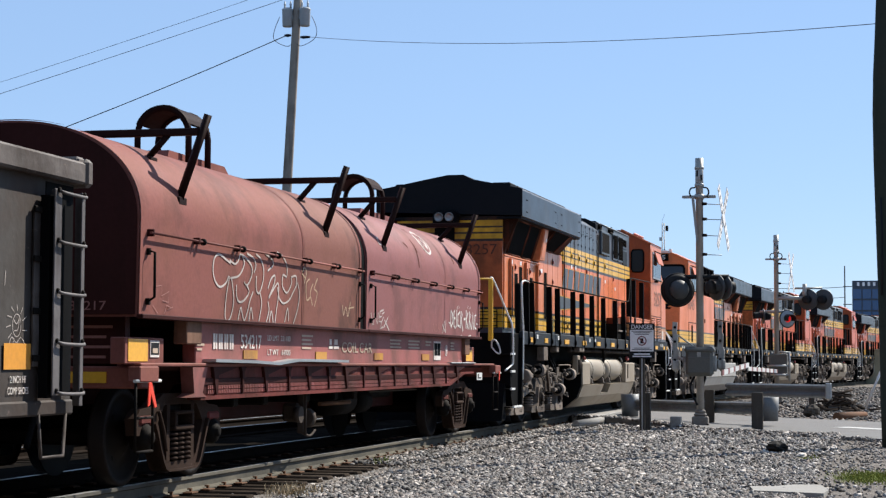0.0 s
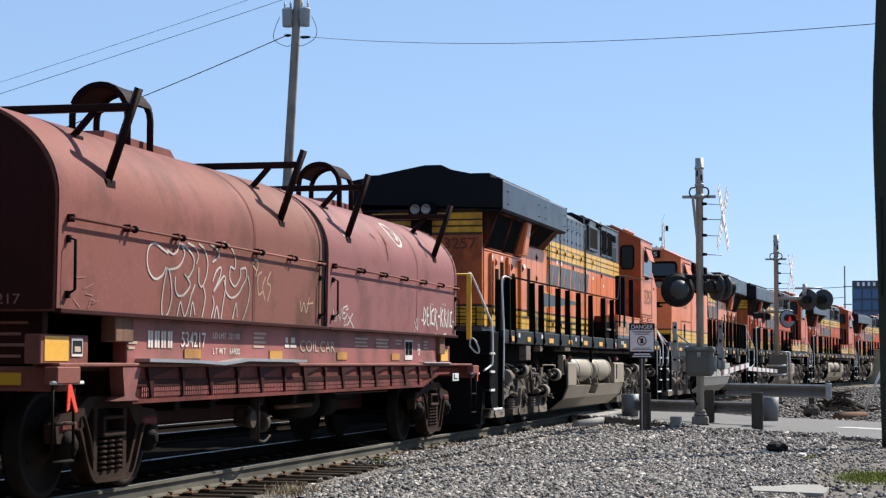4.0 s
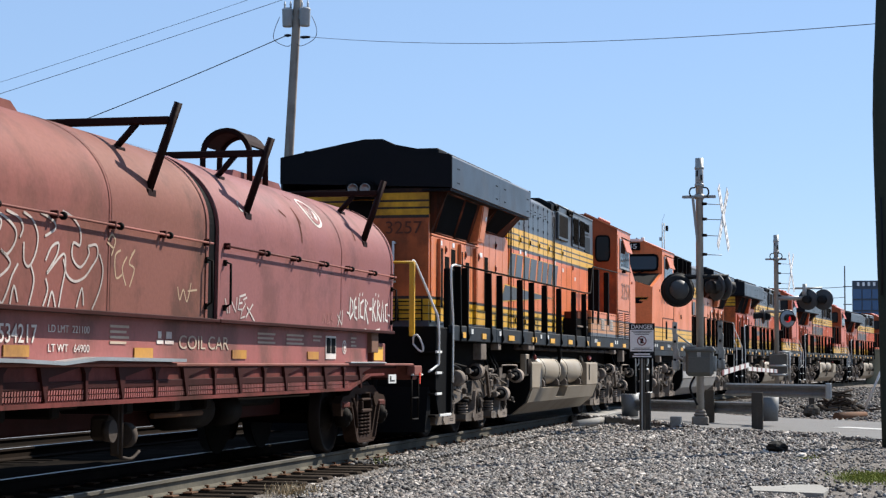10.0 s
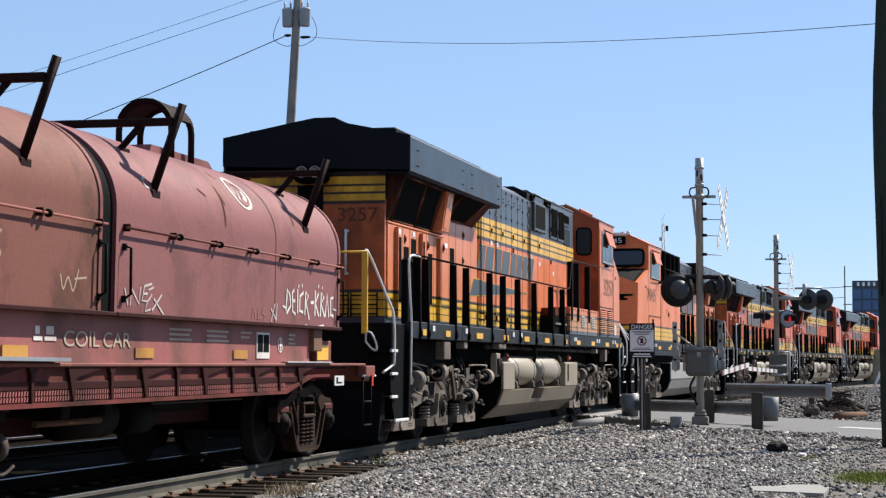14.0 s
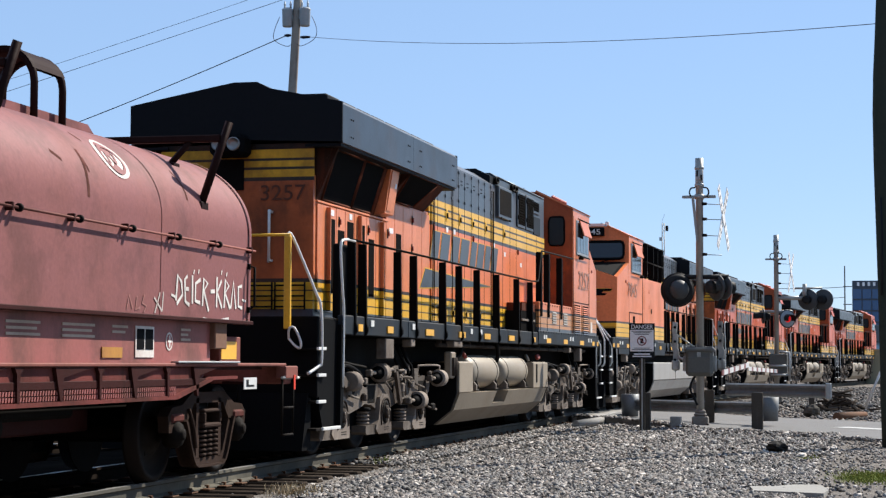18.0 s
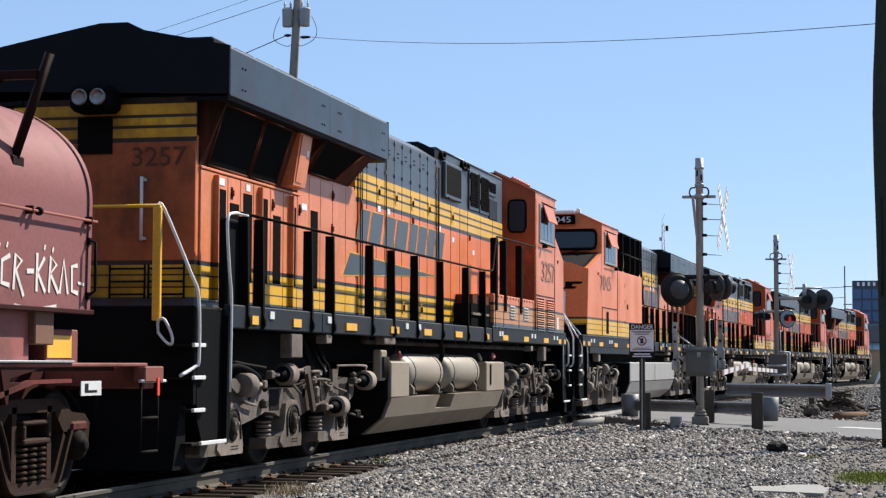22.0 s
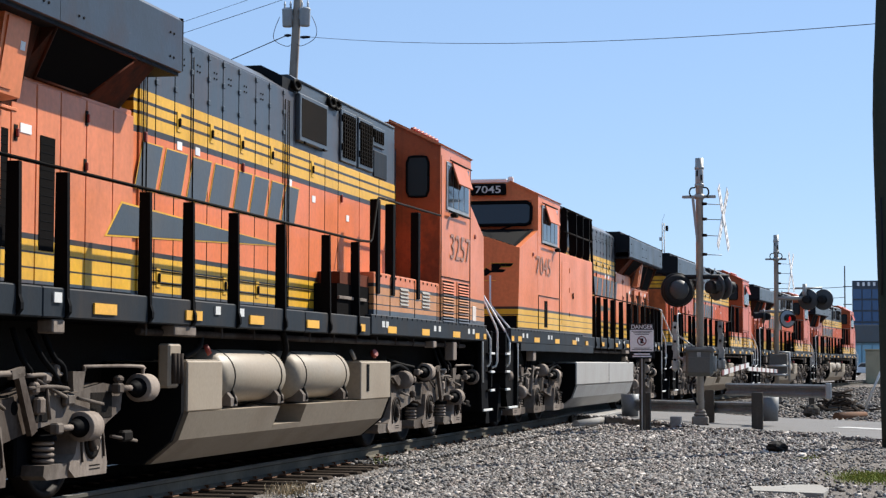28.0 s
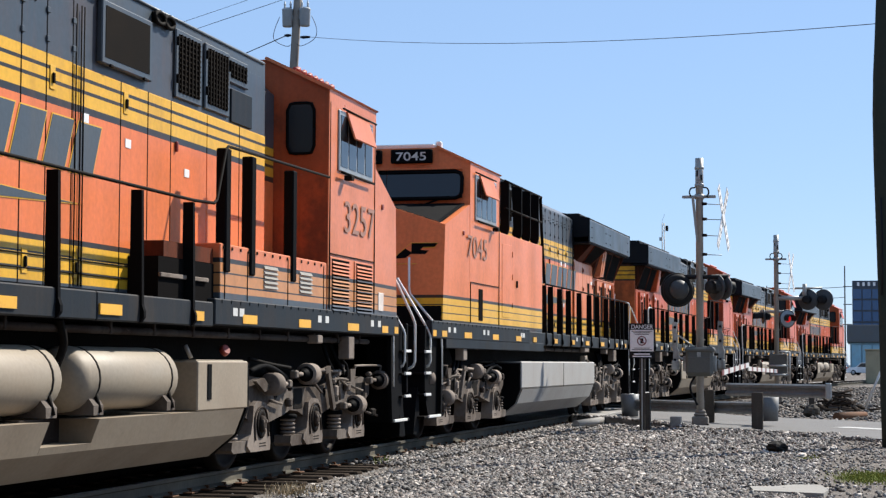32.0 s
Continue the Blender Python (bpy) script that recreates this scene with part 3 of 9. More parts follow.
                    return (X(mid + (a - mid) * (0.62 + 0.38 * t)), y * (0.99 + 0.35 * t + o), 3.44 + 0.38 * t)
                return (X(a), y * (0.99 + 0.21 * t + o), 3.16 + 0.66 * t)
            sh = Shape()
            v = [pt(a0, 0.06, 0.012), pt(a1, 0.06, 0.012), pt(a1, 0.94, 0.012), pt(a0, 0.94, 0.012)]
            v += [pt(a0, 0.06, -0.02), pt(a1, 0.06, -0.02), pt(a1, 0.94, -0.02), pt(a0, 0.94, -0.02)]
            sh.add(v, [(0, 1, 2, 3), (7, 6, 5, 4), (0, 4, 5, 1), (1, 5, 6, 2), (2, 6, 7, 3), (3, 7, 4, 0)])
            scr = part("radiator_screen", sh, GRATE, root, "black radiator screen")
            sh = Shape()
            for aa, bb in (((a0, 0.03), (a1, 0.03)), ((a0, 0.97), (a1, 0.97)), ((a0, 0.03), (a0, 0.97)), ((a1, 0.03), (a1, 0.97))):
                sh.tube([pt(*aa, 0.008), pt(*bb, 0.008)], 0.018, 4)
            part("screen_frame", sh, SHADED_ORANGE, scr)
        sh = Shape().prism([(y * 0.98, 3.18), (y * 1.15, 3.20), (y * 1.24, 3.82), (y * 0.98, 3.82)], "x", X(4.17), X(4.62))
        box = part("equipment_box", sh, FLANK, root)
        part("access_door", Shape().prism([(y * 1.15, 3.24), (y * 1.165, 3.24), (y * 1.25, 3.78), (y * 1.235, 3.78)], "x", X(4.22), X(4.44)), FLANK, box)
        part("box_label", Shape().prism([(y * 1.20, 3.56), (y * 1.206, 3.56), (y * 1.213, 3.63), (y * 1.207, 3.63)], "x", X(4.50), X(4.58)), SIGN_WHITE, box)
        for a in (1.6,):
            sh = Shape().prism([(y * 0.99, 3.17), (y * 1.26, 3.78), (y * 1.26, 3.84), (y * 0.99, 3.84)], "x", X(a), X(a + 0.05))
            part("radiator_brace", sh, SHADED_ORANGE, root)
    # wing box and peaked roof
    W = 1.385
    for y in ys:
        for a0, a1 in ((1.40, 4.82), (4.827, 7.47)):
            sh = Shape().prism([(y * (W - 0.03), 3.83), (y * W, 3.84), (y * W, 4.31), (y * (W - 0.04), 4.35)], "x", X(a0), X(a1))
            wp = part("radiator_wing", sh, WING_PAINT, root, "grey radiator wing panel")
            for a in (a0 + 0.35, a1 - 0.3):
                for da in (0, 0.09):
                    for z in (3.94, 4.16):
                        part("bolt", Shape().tube([(X(a + da), y * W, z), (X(a + da), y * (W + 0.008), z)], 0.012, 6), DARK_STEEL, wp)
        sh = Shape().box(X(1.41), X(7.46), y * 0.9, y * (W - 0.03), 3.80, 3.835)
        part("wing_soffit", sh, ROOF_BLACK, root)
    roof = [(-W + 0.02, 4.33), (-0.45, 4.53), (-0.27, 4.62), (0.02, 4.62), (0.30, 4.57), (W - 0.02, 4.36), (W - 0.02, 4.22), (-W + 0.02, 4.22)]
    part("radiator_roof", Shape().prism(roof, "x", X(1.40), X(7.46)), ROOF_BLACK, root, "black peaked radiator roof")
    endp = [(-W, 3.85), (W, 3.95), (W, 4.36), (0.30, 4.565), (0.02, 4.615), (-0.27, 4.615), (-0.45, 4.53), (-W, 4.34)]
    part("rear_fascia", Shape().prism(endp, "x", X(1.365), X(1.395)), ROOF_BLACK, root, "black fascia above the hood end")
    part("front_fascia", Shape().prism(endp, "x", X(7.475), X(7.50)), ROOF_BLACK, root)
    for k in range(8):
        for y in ys:
            part("roof_shutter", Shape().box(X(1.65 + k * 0.7), X(2.25 + k * 0.7), y * 0.75, y * 1.1, 4.36, 4.49, 0.02), ROOF_BLACK, root)

    # long hood with separate doors
    H = 0.985
    top = [(-H, 1.70), (H, 1.70), (H, 4.33), (0.72, 4.50), (-0.72, 4.50), (-H, 4.33)]
    part("long_hood", Shape().prism(top, "x", X(7.295), X(16.9)), HOOD, root, "orange and yellow striped engine hood with grey top")
    doors = (1.60, 2.40, 2.80, 3.22, 3.80, 4.26, 4.78, 5.24, 5.70, 6.22, 6.80, 7.27)
    slots = ((2.03, 2.33, 2.03, 2.97), (2.46, 2.74, 2.03, 2.85), (2.88, 3.16, 2.03, 2.99), (3.41, 3.69, 2.04, 2.99), (3.89, 4.15, 2.05, 2.83), (4.51, 4.72, 2.05, 2.98), (5.30, 5.58, 2.06, 3.0))
    for y in ys:
        for k, (a, b) in enumerate(zip(doors, doors[1:])):
            d = part("hood_door", Shape().box(X(a), X(b - 0.014), y * H, y * (H + 0.02), 1.78, 3.12 if a < 4.7 else 3.41, 0.006), FLANK, root)
            if y != sd:
                continue
            for a0, a1, z0, z1 in slots:
                if a <= a0 < b:
                    lv = part("louvre", Shape().box(X(a0), X(a1), y * (H + 0.02), y * (H + 0.026), z0, z1, 0.002), GRATE, d, "tall black air slot")
                    fins = Shape()
                    for q in range(int((z1 - z0) / 0.07)):
                        fins.box(X(a0 + 0.015), X(a1 - 0.015), y * (H + 0.026), y * (H + 0.029), z0 + 0.03 + q * 0.07, z0 + 0.036 + q * 0.07)
                    part("slot_grating", fins, BLACK_PAINT, lv)
            for a0, z0 in ((2.515, 2.90), (3.87, 2.89), (4.855, 2.91), (6.21, 3.2), (6.19, 2.78)):
                if a <= a0 < b:
                    lt = part("latch", Shape().box(X(a0 - 0.03), X(a0 + 0.03), y * (H + 0.02), y * (H + 0.026), z0 - 0.01, z0 + 0.12, 0.002), DARK_STEEL, d, "recessed door latch")
                    part("latch_handle", Shape().box(X(a0 - 0.014), X(a0 + 0.014), y * (H + 0.026), y * (H + 0.05), z0 + 0.02, z0 + 0.09, 0.006), SHUTTER_RED, lt)
            for a0, a1, z0 in ((2.10, 2.28, 3.01), (2.96, 3.09, 3.02), (4.93, 5.13, 2.98)):
                if a <= a0 < b:
                    part("label", Shape().box(X(a0), X(a1), y * (H + 0.02), y * (H + 0.026), z0, z0 + 0.075), SIGN_WHITE, d)
        for a in (2.0, 3.39, 4.50):
            part("door_rib", Shape().box(X(a - 0.03), X(a), y * (H + 0.01), y * (H + 0.075), 1.80, 3.10, 0.006), FLANK, root, "proud upright rib between hood doors")
        part("flare_lip", Shape().box(X(1.58), X(4.86), y * (H + 0.002), y * (H + 0.03), 3.13, 3.16, 0.006), FLANK, root)
        for k, a in enumerate((7.40, 7.80, 8.29, 8.73, 9.22, 9.66, 10.16, 10.72, 11.19, 11.70, 12.75, 13.4, 13.99, 15.0, 16.0)):
            w = ((7.80, 8.29, 8.73, 9.22, 9.66, 10.16, 10.72, 11.19, 11.70, 12.75, 13.4, 13.99, 15.0, 16.0, 16.88)[k] - a) - 0.014
            z1 = 4.31 if a < 11.4 else 3.68
            sh = Shape().box(X(a), X(a + w), y * H, y * (H + 0.018), 1.78, z1, 0.006)
            d = part("hood_door", sh, HOOD, root)
            if y == sd:
                for z in (1.86, 3.40):
                    if k in ((1, 3, 5, 7, 9), (2, 4, 6, 8, 10))[z > 3]:
                        lt = part("latch_plate", Shape().box(X(a + 0.05), X(a + 0.15), y * (H + 0.018), y * (H + 0.026), z, z + 0.20, 0.003), YELLOW_PAINT, d, "yellow latch plate")
                        part("latch", Shape().box(X(a + 0.08), X(a + 0.12), y * (H + 0.026), y * (H + 0.045), z + 0.05, z + 0.14, 0.008), DARK_STEEL, lt)
                if k in (0, 6, 12):
                    part("latch", Shape().box(X(a + 0.10), X(a + 0.14), y * (H + 0.018), y * (H + 0.045), 3.2, 3.3, 0.008), SHUTTER_RED, d)
                for a0, z0 in ((8.35, 3.23), (8.85, 3.23), (12.85, 3.10), (14.35, 2.98), (8.55, 2.36), (11.9, 3.21)):
                    if a <= a0 < a + w:
                        part("label", Shape().box(X(a0), X(a0 + 0.13), y * (H + 0.018), y * (H + 0.024), z0, z0 + 0.08), SIGN_WHITE, d)
                if a < 11:
                    bolts = Shape()
                    for q in range(4):
                        bolts.tube([(X(a + 0.16 + 0.07 * (q % 2)), y * (H + 0.016), 4.08 + 0.06 * (q // 2)), (X(a + 0.16 + 0.07 * (q % 2)), y * (H + 0.026), 4.08 + 0.06 * (q // 2))], 0.01, 6)
                    part("bolt_row", bolts, DARK_STEEL, d)
        if y == sd:
            for k, a in enumerate((7.80, 8.29, 8.73, 9.22, 9.66, 10.16, 10.72, 11.19, 11.70, 12.75, 13.4, 13.99, 16.0)):
                part("door_seam", Shape().box(X(a - 0.012), X(a + 0.002), y * (H + 0.016), y * (H + 0.0195), 1.80, 4.30 if a < 11.8 else 3.68), BLACK_PAINT, root)
                if a < 11.8:
                    for z in (3.78, 4.02, 4.24):
                        part("hinge", Shape().box(X(a - 0.03), X(a + 0.03), y * (H + 0.018), y * (H + 0.034), z, z + 0.05, 0.004), GREY_PAINT, root)
            # hinge pipes and grab rails along the doors
            for z in (1.905, 2.02):
                part("trim_line", Shape().tube([(X(7.4), y * (H + 0.026), z), (X(13.7), y * (H + 0.026), z)], 0.006, 6), DARK_STEEL, root)
            for a in (7.46, 7.55, 8.76, 11.74, 11.84, 11.9):
                part("conduit", Shape().tube([(X(a), y * (H + 0.03), 1.8), (X(a), y * (H + 0.03), 4.2)], 0.007, 6), DARK_STEEL, root)
        for a0, a1, z0, z1 in ((12.28, 13.31, 3.83, 4.29), (14.14, 14.73, 3.79, 4.36), (14.97, 15.57, 3.79, 4.36), (15.67, 16.18, 4.17, 4.34)):
            big = a0 < 13
            sh = Shape().box(X(a0 - 0.07), X(a1 + 0.07), y * H, y * (H + (0.06 if big else 0.03)), z0 - 0.06, z1 + 0.05, 0.012)
            fr = part("vent_frame", sh, GREY_PAINT, root, "grey framed intake door")
            part("vent_grille", Shape().box(X(a0), X(a1), y * (H + 0.02), y * (H + (0.064 if big else 0.034)), z0, z1), VENT_MESH if big else GRATE, fr, "black air intake grille")
            if y == sd and not big:
                sh, yo = Shape(), y * (H + 0.034)
                nb = max(4, int((a1 - a0) / 0.085))
                for i in range(nb):
                    aa = a0 + (i + 0.5) * (a1 - a0) / nb
                    sh.box(X(aa - 0.012), X(aa + 0.012), yo, y * (H + 0.05), z0, z1)
                nz_ = int((z1 - z0) / 0.05)
                for i in range(nz_):
                    zz = z0 + (i + 0.5) * (z1 - z0) / nz_
                    sh.box(X(a0), X(a1), yo, y * (H + 0.043), zz - 0.007, zz + 0.007)
                part("grille_lattice", sh, VENT_MESH, fr, "dark grille lattice")
                for aa, zz in ((a0 - 0.05, z1 - 0.12), (a0 - 0.05, z0 + 0.08)):
                    part("vent_latch", Shape().box(X(aa - 0.012), X(aa + 0.012), y * (H + 0.03), y * (H + 0.055), zz, zz + 0.09, 0.006), DARK_STEEL, fr)
            elif y == sd:
                for aa in (a0 + 0.1, a1 - 0.15):
                    part("vent_hinge", Shape().box(X(aa), X(aa + 0.06), y * (H + 0.05), y * (H + 0.075), z0 - 0.075, z0 - 0.045, 0.006), DARK_STEEL, fr)
    part("exhaust_hatch", Shape().prism([(-0.98, 4.32), (0.98, 4.32), (0.98, 4.47), (0.72, 4.60), (-0.72, 4.60), (-0.98, 4.47)], "x", X(11.72), X(12.3)), ROOF_BLACK, root)
    part("roof_cover", Shape().prism([(-0.983, 4.32), (0.983, 4.32), (0.983, 4.50), (0.86, 4.58), (-0.86, 4.58), (-0.983, 4.50)], "x", X(12.31), X(16.9)), GREY_PAINT, root)
    part("side_locker", Shape().box(X(15.72), X(16.4), sd * H, sd * (H + 0.022), 3.70, 4.06, 0.008), SILL, root, "dark grey side locker")
    part("roof_edge", Shape().tube([(X(12.35), sd * 0.985, 4.50), (X(16.85), sd * 0.985, 4.50)], 0.018, 6), GREY_PAINT, root)
    for a in (12.15, 13.62, 13.86):
        ring = [(X(a) + 0.13 * math.cos(t), sd * 1.02, 4.42 + 0.055 * math.sin(t)) for t in [2 * math.pi * i / 16 for i in range(17)]]
        part("lifting_eye", Shape().tube(ring, 0.022, 6), DARK_STEEL, root, "dark lifting ring at the roof edge")
        part("lifting_eye_foot", Shape().box(X(a - 0.12), X(a + 0.12), sd * 0.95, sd * 1.01, 4.37, 4.47, 0.01), DARK_STEEL, root)

    # plain slanted blocks and a wedge in place of the owner's mark
    yb = sd * (H + 0.0225)
    d0 = 1 if sd < 0 else -1
    start = 7.30 if sd < 0 else 12.1
    for k, w in enumerate((1.15, 1.22, 1.0, 1.0)):
        a = start + d0 * (0.0, 1.32, 2.70, 3.82)[k]
        def para(a0, a1, z0, z1):
            return [(X(a + d0 * (a0 + (z0 - 2.765) * 0.42)), z0), (X(a + d0 * (a1 + (z0 - 2.765) * 0.42)), z0), (X(a + d0 * (a1 + (z1 - 2.765) * 0.42)), z1), (X(a + d0 * (a0 + (z1 - 2.765) * 0.42)), z1)]
        ya, yz = yb + 0.001 * sd, yb + 0.004 * sd
        for u0, u1 in ((0.0, 0.42 * w), (0.52 * w, w)):
            edge = Shape().prism(para(u0 - 0.016, u1 + 0.016, 2.752, 3.212), "y", yb - 0.001 * sd, yb + 0.001 * sd)
            blk = part("emblem_edge", edge, YELLOW_PAINT, root, "thin yellow outline")
            part("emblem_bar", Shape().prism(para(u0, u1, 2.765, 3.20), "y", ya, yz), GREY_PAINT, blk, "dark grey slanted bar")
    b0 = 6.66 if sd < 0 else 12.6
    for name, mat, o, pts in (("wedge_edge", YELLOW_PAINT, 0.001, ((-0.04, 2.265), (5.30, 2.50), (0.33, 2.605))), ("wedge", GREY_PAINT, 0.004, ((0.02, 2.285), (5.08, 2.50), (0.345, 2.585)))):
        part(name, Shape().prism([(X(b0 + d0 * u), z) for u, z in pts], "y", yb, yb + sd * o), mat, root)

    # hood narrows towards the cab
    taper = [(16.905, 0.985), (17.30, 0.70), (18.1, 0.70)] if sd < 0 else [(16.905, 0.985), (16.92, 0.985)]
    for (a0, w0), (a1, w1) in zip(taper, taper[1:]):
        sh = Shape()
        v = [(X(a), y, z) for a, w in ((a0, w0), (a1, w1)) for y, z in ((-w, 1.70), (w, 1.70), (w, 4.33), (w * 0.73, 4.50), (-w * 0.73, 4.50), (-w, 4.33))]
        sh.add(v, [tuple(range(6))[::-1], tuple(range(6, 12))] + [(i, (i + 1) % 6, 6 + (i + 1) % 6, 6 + i) for i in range(6)])
        part("narrow_hood", sh, HOOD, root)
    # cab with upright front and a sloping nose; the second type's cab stands further back
    c0, c1, nz = (18.14, 20.28, 21.66) if sd < 0 else (16.80, 19.02, 20.60)
    ze, yt, zt = (4.42, 0.60, 4.77) if sd < 0 else (4.38, 0.84, 4.61)
    cabp = [(-1.37, 1.70), (1.37, 1.70), (1.38, ze), (yt, zt), (-yt, zt), (-1.38, ze)]
    part("cab", Shape().prism(cabp, "x", X(c0), X(c1)), cabm, root, "orange crew cab")
    # thin plate over the rear face, painted dark for shade
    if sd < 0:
        part("cab_rear_wall", Shape().prism([(y * 0.995, z - 0.012) for y, z in cabp], "x", X(c0 - 0.012), X(c0 - 0.002)), SHADED_CAB, root, "orange cab rear wall, shade in its darker paint")
    for y in (-1, 1):
        part("roof_gutter", Shape().prism([(y * 1.37, ze - 0.03), (y * 1.41, ze - 0.01), (y * yt, zt + 0.03), (y * (yt - 0.02), zt)], "x", X(c0 - 0.05), X(c1 + 0.04)), cabm, root)
    nt = nz - 0.13
    front = [(-1.32, 1.70), (1.32, 1.70), (1.33, 3.26), (0.50, 3.53), (-0.50, 3.53), (-1.33, 3.26)]
    rear = [(-1.372, 1.70), (1.372, 1.70), (1.372, 3.68), (0.55, 3.70), (-0.55, 3.70), (-1.372, 3.68)]
    v = [(X(nz if z < 2 else nt), y, z) for y, z in front] + [(X(c1 - 0.002), y, z) for y, z in rear]
    part("nose", Shape().add(v, [(0, 1, 2, 3, 4, 5), (11, 10, 9, 8, 7, 6)] + [(i, 6 + i, 6 + (i + 1) % 6, (i + 1) % 6) for i in range(6)]), cabm, root, "orange short nose")
    part("nose_base", Shape().box(X(nz - 0.05), X(nz + 0.012), -1.30, 1.30, 1.71, 2.02, 0.005), BLACK_PAINT, root, "black lower nose front")
    for y0, y1 in ((-1.25, -0.005), (0.005, 1.25)):
        yc = y0 if y0 < 0 and y1 < 0 else y1
        pane = part("windscreen", Shape().prism([(X(c1), 3.79), (X(c1 + 0.075), 3.79), (X(c1 + 0.02), 4.21), (X(c1), 4.21)], "y", y0, y1), GLASS, root, "dark windscreen pane")
        sh = Shape()
        ym = y1 if y0 < 0 and y1 < 0 else y0
        s = 1 if yc > 0 else -1
        gx = lambda z: X(c1 + 0.075 - 0.055 * (z - 3.79) / 0.42)
        sh.tube([(gx(z), u, z) for u, z in ((ym, 3.785), (yc - s * 0.10, 3.785), (yc - s * 0.03, 3.815), (yc, 3.88), (yc, 4.12), (yc - s * 0.03, 4.185), (yc - s * 0.10, 4.215), (ym, 4.215))], 0.034, 6)
        sh.prism([(yc, 3.79), (yc, 3.93), (yc - s * 0.05, 3.83), (yc - s * 0.13, 3.79)], "x", X(c1 + 0.03), X(c1 + 0.078)).prism([(yc, 4.21), (yc, 4.08), (yc - s * 0.05, 4.17), (yc - s * 0.13, 4.21)], "x", X(c1), X(c1 + 0.035))
        part("rubber_seal", sh, BLACK_PAINT, pane)
        ym = (y0 + y1) / 2
        part("wiper", Shape().tube([(X(c1 + 0.12), ym, 3.68), (X(c1 + 0.06), ym + 0.42, 3.82)], 0.014, 6).tube([(X(c1 + 0.05), ym - 0.1, 3.80), (X(c1 + 0.05), ym + 0.5, 3.84)], 0.012, 6), BLACK_PAINT, pane)
        part("wiper_motor", Shape().box(X(c1 + 0.06), X(c1 + 0.16), ym - 0.12, ym + 0.02, 3.62, 3.70, 0.01), BLACK_PAINT, pane)
        part("drip_rail", Shape().box(X(c1), X(c1 + 0.05), y0, y1, 4.255, 4.28), cabm, pane)
    # matt black top, following the raised middle of the nose
    v = [(X(c1 + 0.07), y, 3.706 if abs(y) < 1 else 3.70) for y in (-1.30, -0.55, 0.55, 1.30)] + [(X(nt - 0.02), y, z) for y, z in ((-1.24, 3.302), (-0.50, 3.542), (0.50, 3.542), (1.24, 3.302))]
    part("nose_top", Shape().add(v + [(a, b, c - 0.02) for a, b, c in v], [(i, i + 1, i + 5, i + 4) for i in range(3)] + [(8 + i + 4, 8 + i + 5, 8 + i + 1, 8 + i) for i in range(3)] + [(4, 5, 13, 12), (5, 6, 14, 13), (6, 7, 15, 14), (0, 4, 12, 8), (3, 11, 15, 7)]), BLACK_PAINT, root, "matt black anti-glare nose top")
    # dark winged mark on the nose front, in plain shapes
    fx = lambda z: X(nz + (nt - nz) * (z - 1.70) / 1.56)
    wing = [(0.52, 2.74), (0.72, 2.75), (0.80, 2.81), (1.03, 2.81), (1.08, 2.86), (0.95, 2.875), (0.99, 2.91), (1.17, 2.91), (1.22, 2.975), (0.80, 2.98)]
    for s in (-1, 1):
        mark = part("nose_mark", Shape().add([(fx(z) + o, s * y, z) for o in (0.004, 0.014) for y, z in wing], [tuple(range(10)), tuple(range(19, 9, -1))] + [(i, (i + 1) % 10, 10 + (i + 1) % 10, 10 + i) for i in range(10)]), BLACK_PAINT, root, "dark winged mark on the nose")
        part("nose_mark_edge", Shape().tube([(fx(z) + 0.012, s * y, z) for y, z in wing[:1] + wing[-1:-5:-1]], 0.007, 4).tube([(fx(2.69) + 0.012, s * 0.45, 2.66), (fx(2.69) + 0.012, s * 0.90, 2.66)], 0.006, 4), YELLOW_PAINT, mark)
    for y in (-0.42, 0.42):
        part("number_board", Shape().box(X(c1 + 0.002), X(c1 + 0.10), y - 0.34, y + 0.34, 4.36, 4.58, 0.015), BLACK_PAINT, root, "black number board")
    if sd > 0:
        part("air_conditioner", Shape().box(X(c0 + 0.4), X(c1 - 0.3), -0.7, 0.7, zt - 0.02, zt + (0.03 if sd < 0 else 0.10), 0.02), WHITE_PAINT, root, "white roof air conditioner")
    horn = part("horn_rack", Shape().box(X(c0 + 0.2), X(c0 + 0.9), sd * 0.1, sd * 0.5, zt - 0.1, zt + 0.02), DARK_STEEL, root)
    for k in range(7):
        at = (X(c0 + 0.05 + 0.24 * k), sd * 0.92, 4.66) if sd < 0 else (X(c0 + 0.15 + 0.2 * k), -0.1, zt + 0.02)
        part("air_horn", Shape().lathe([(0.0, 0.02), (0.12, 0.028), (0.15, 0.045)], at, (1, 0, 0.02), 10).box(at[0] - 0.02, at[0] + 0.02, at[1] - 0.02, at[1] + 0.02, at[2] - 0.07, at[2] - 0.015), SHUTTER_RED, horn, "red air horn")
    if sd > 0:
        part("antenna", Shape().box(X(c1 - 0.5), X(c1 - 0.38), sd * 0.70, sd * 0.80, 4.60, 4.76, 0.02), SILVER, root)
    part("roof_antenna", Shape().tube([(X(c0 + 0.1), 0.3 * sd, 4.7), (X(c0 + 0.1), 0.3 * sd, 4.86)], 0.02, 6), DARK_STEEL, root)
    w0 = c0 + 0.36
    for y in ys:
        fr = part("side_window", Shape().box(X(w0), X(w0 + 1.55), y * 1.375, y * 1.40, 3.46, 4.20, 0.01), GALV, root, "sliding cab window in a metal frame")
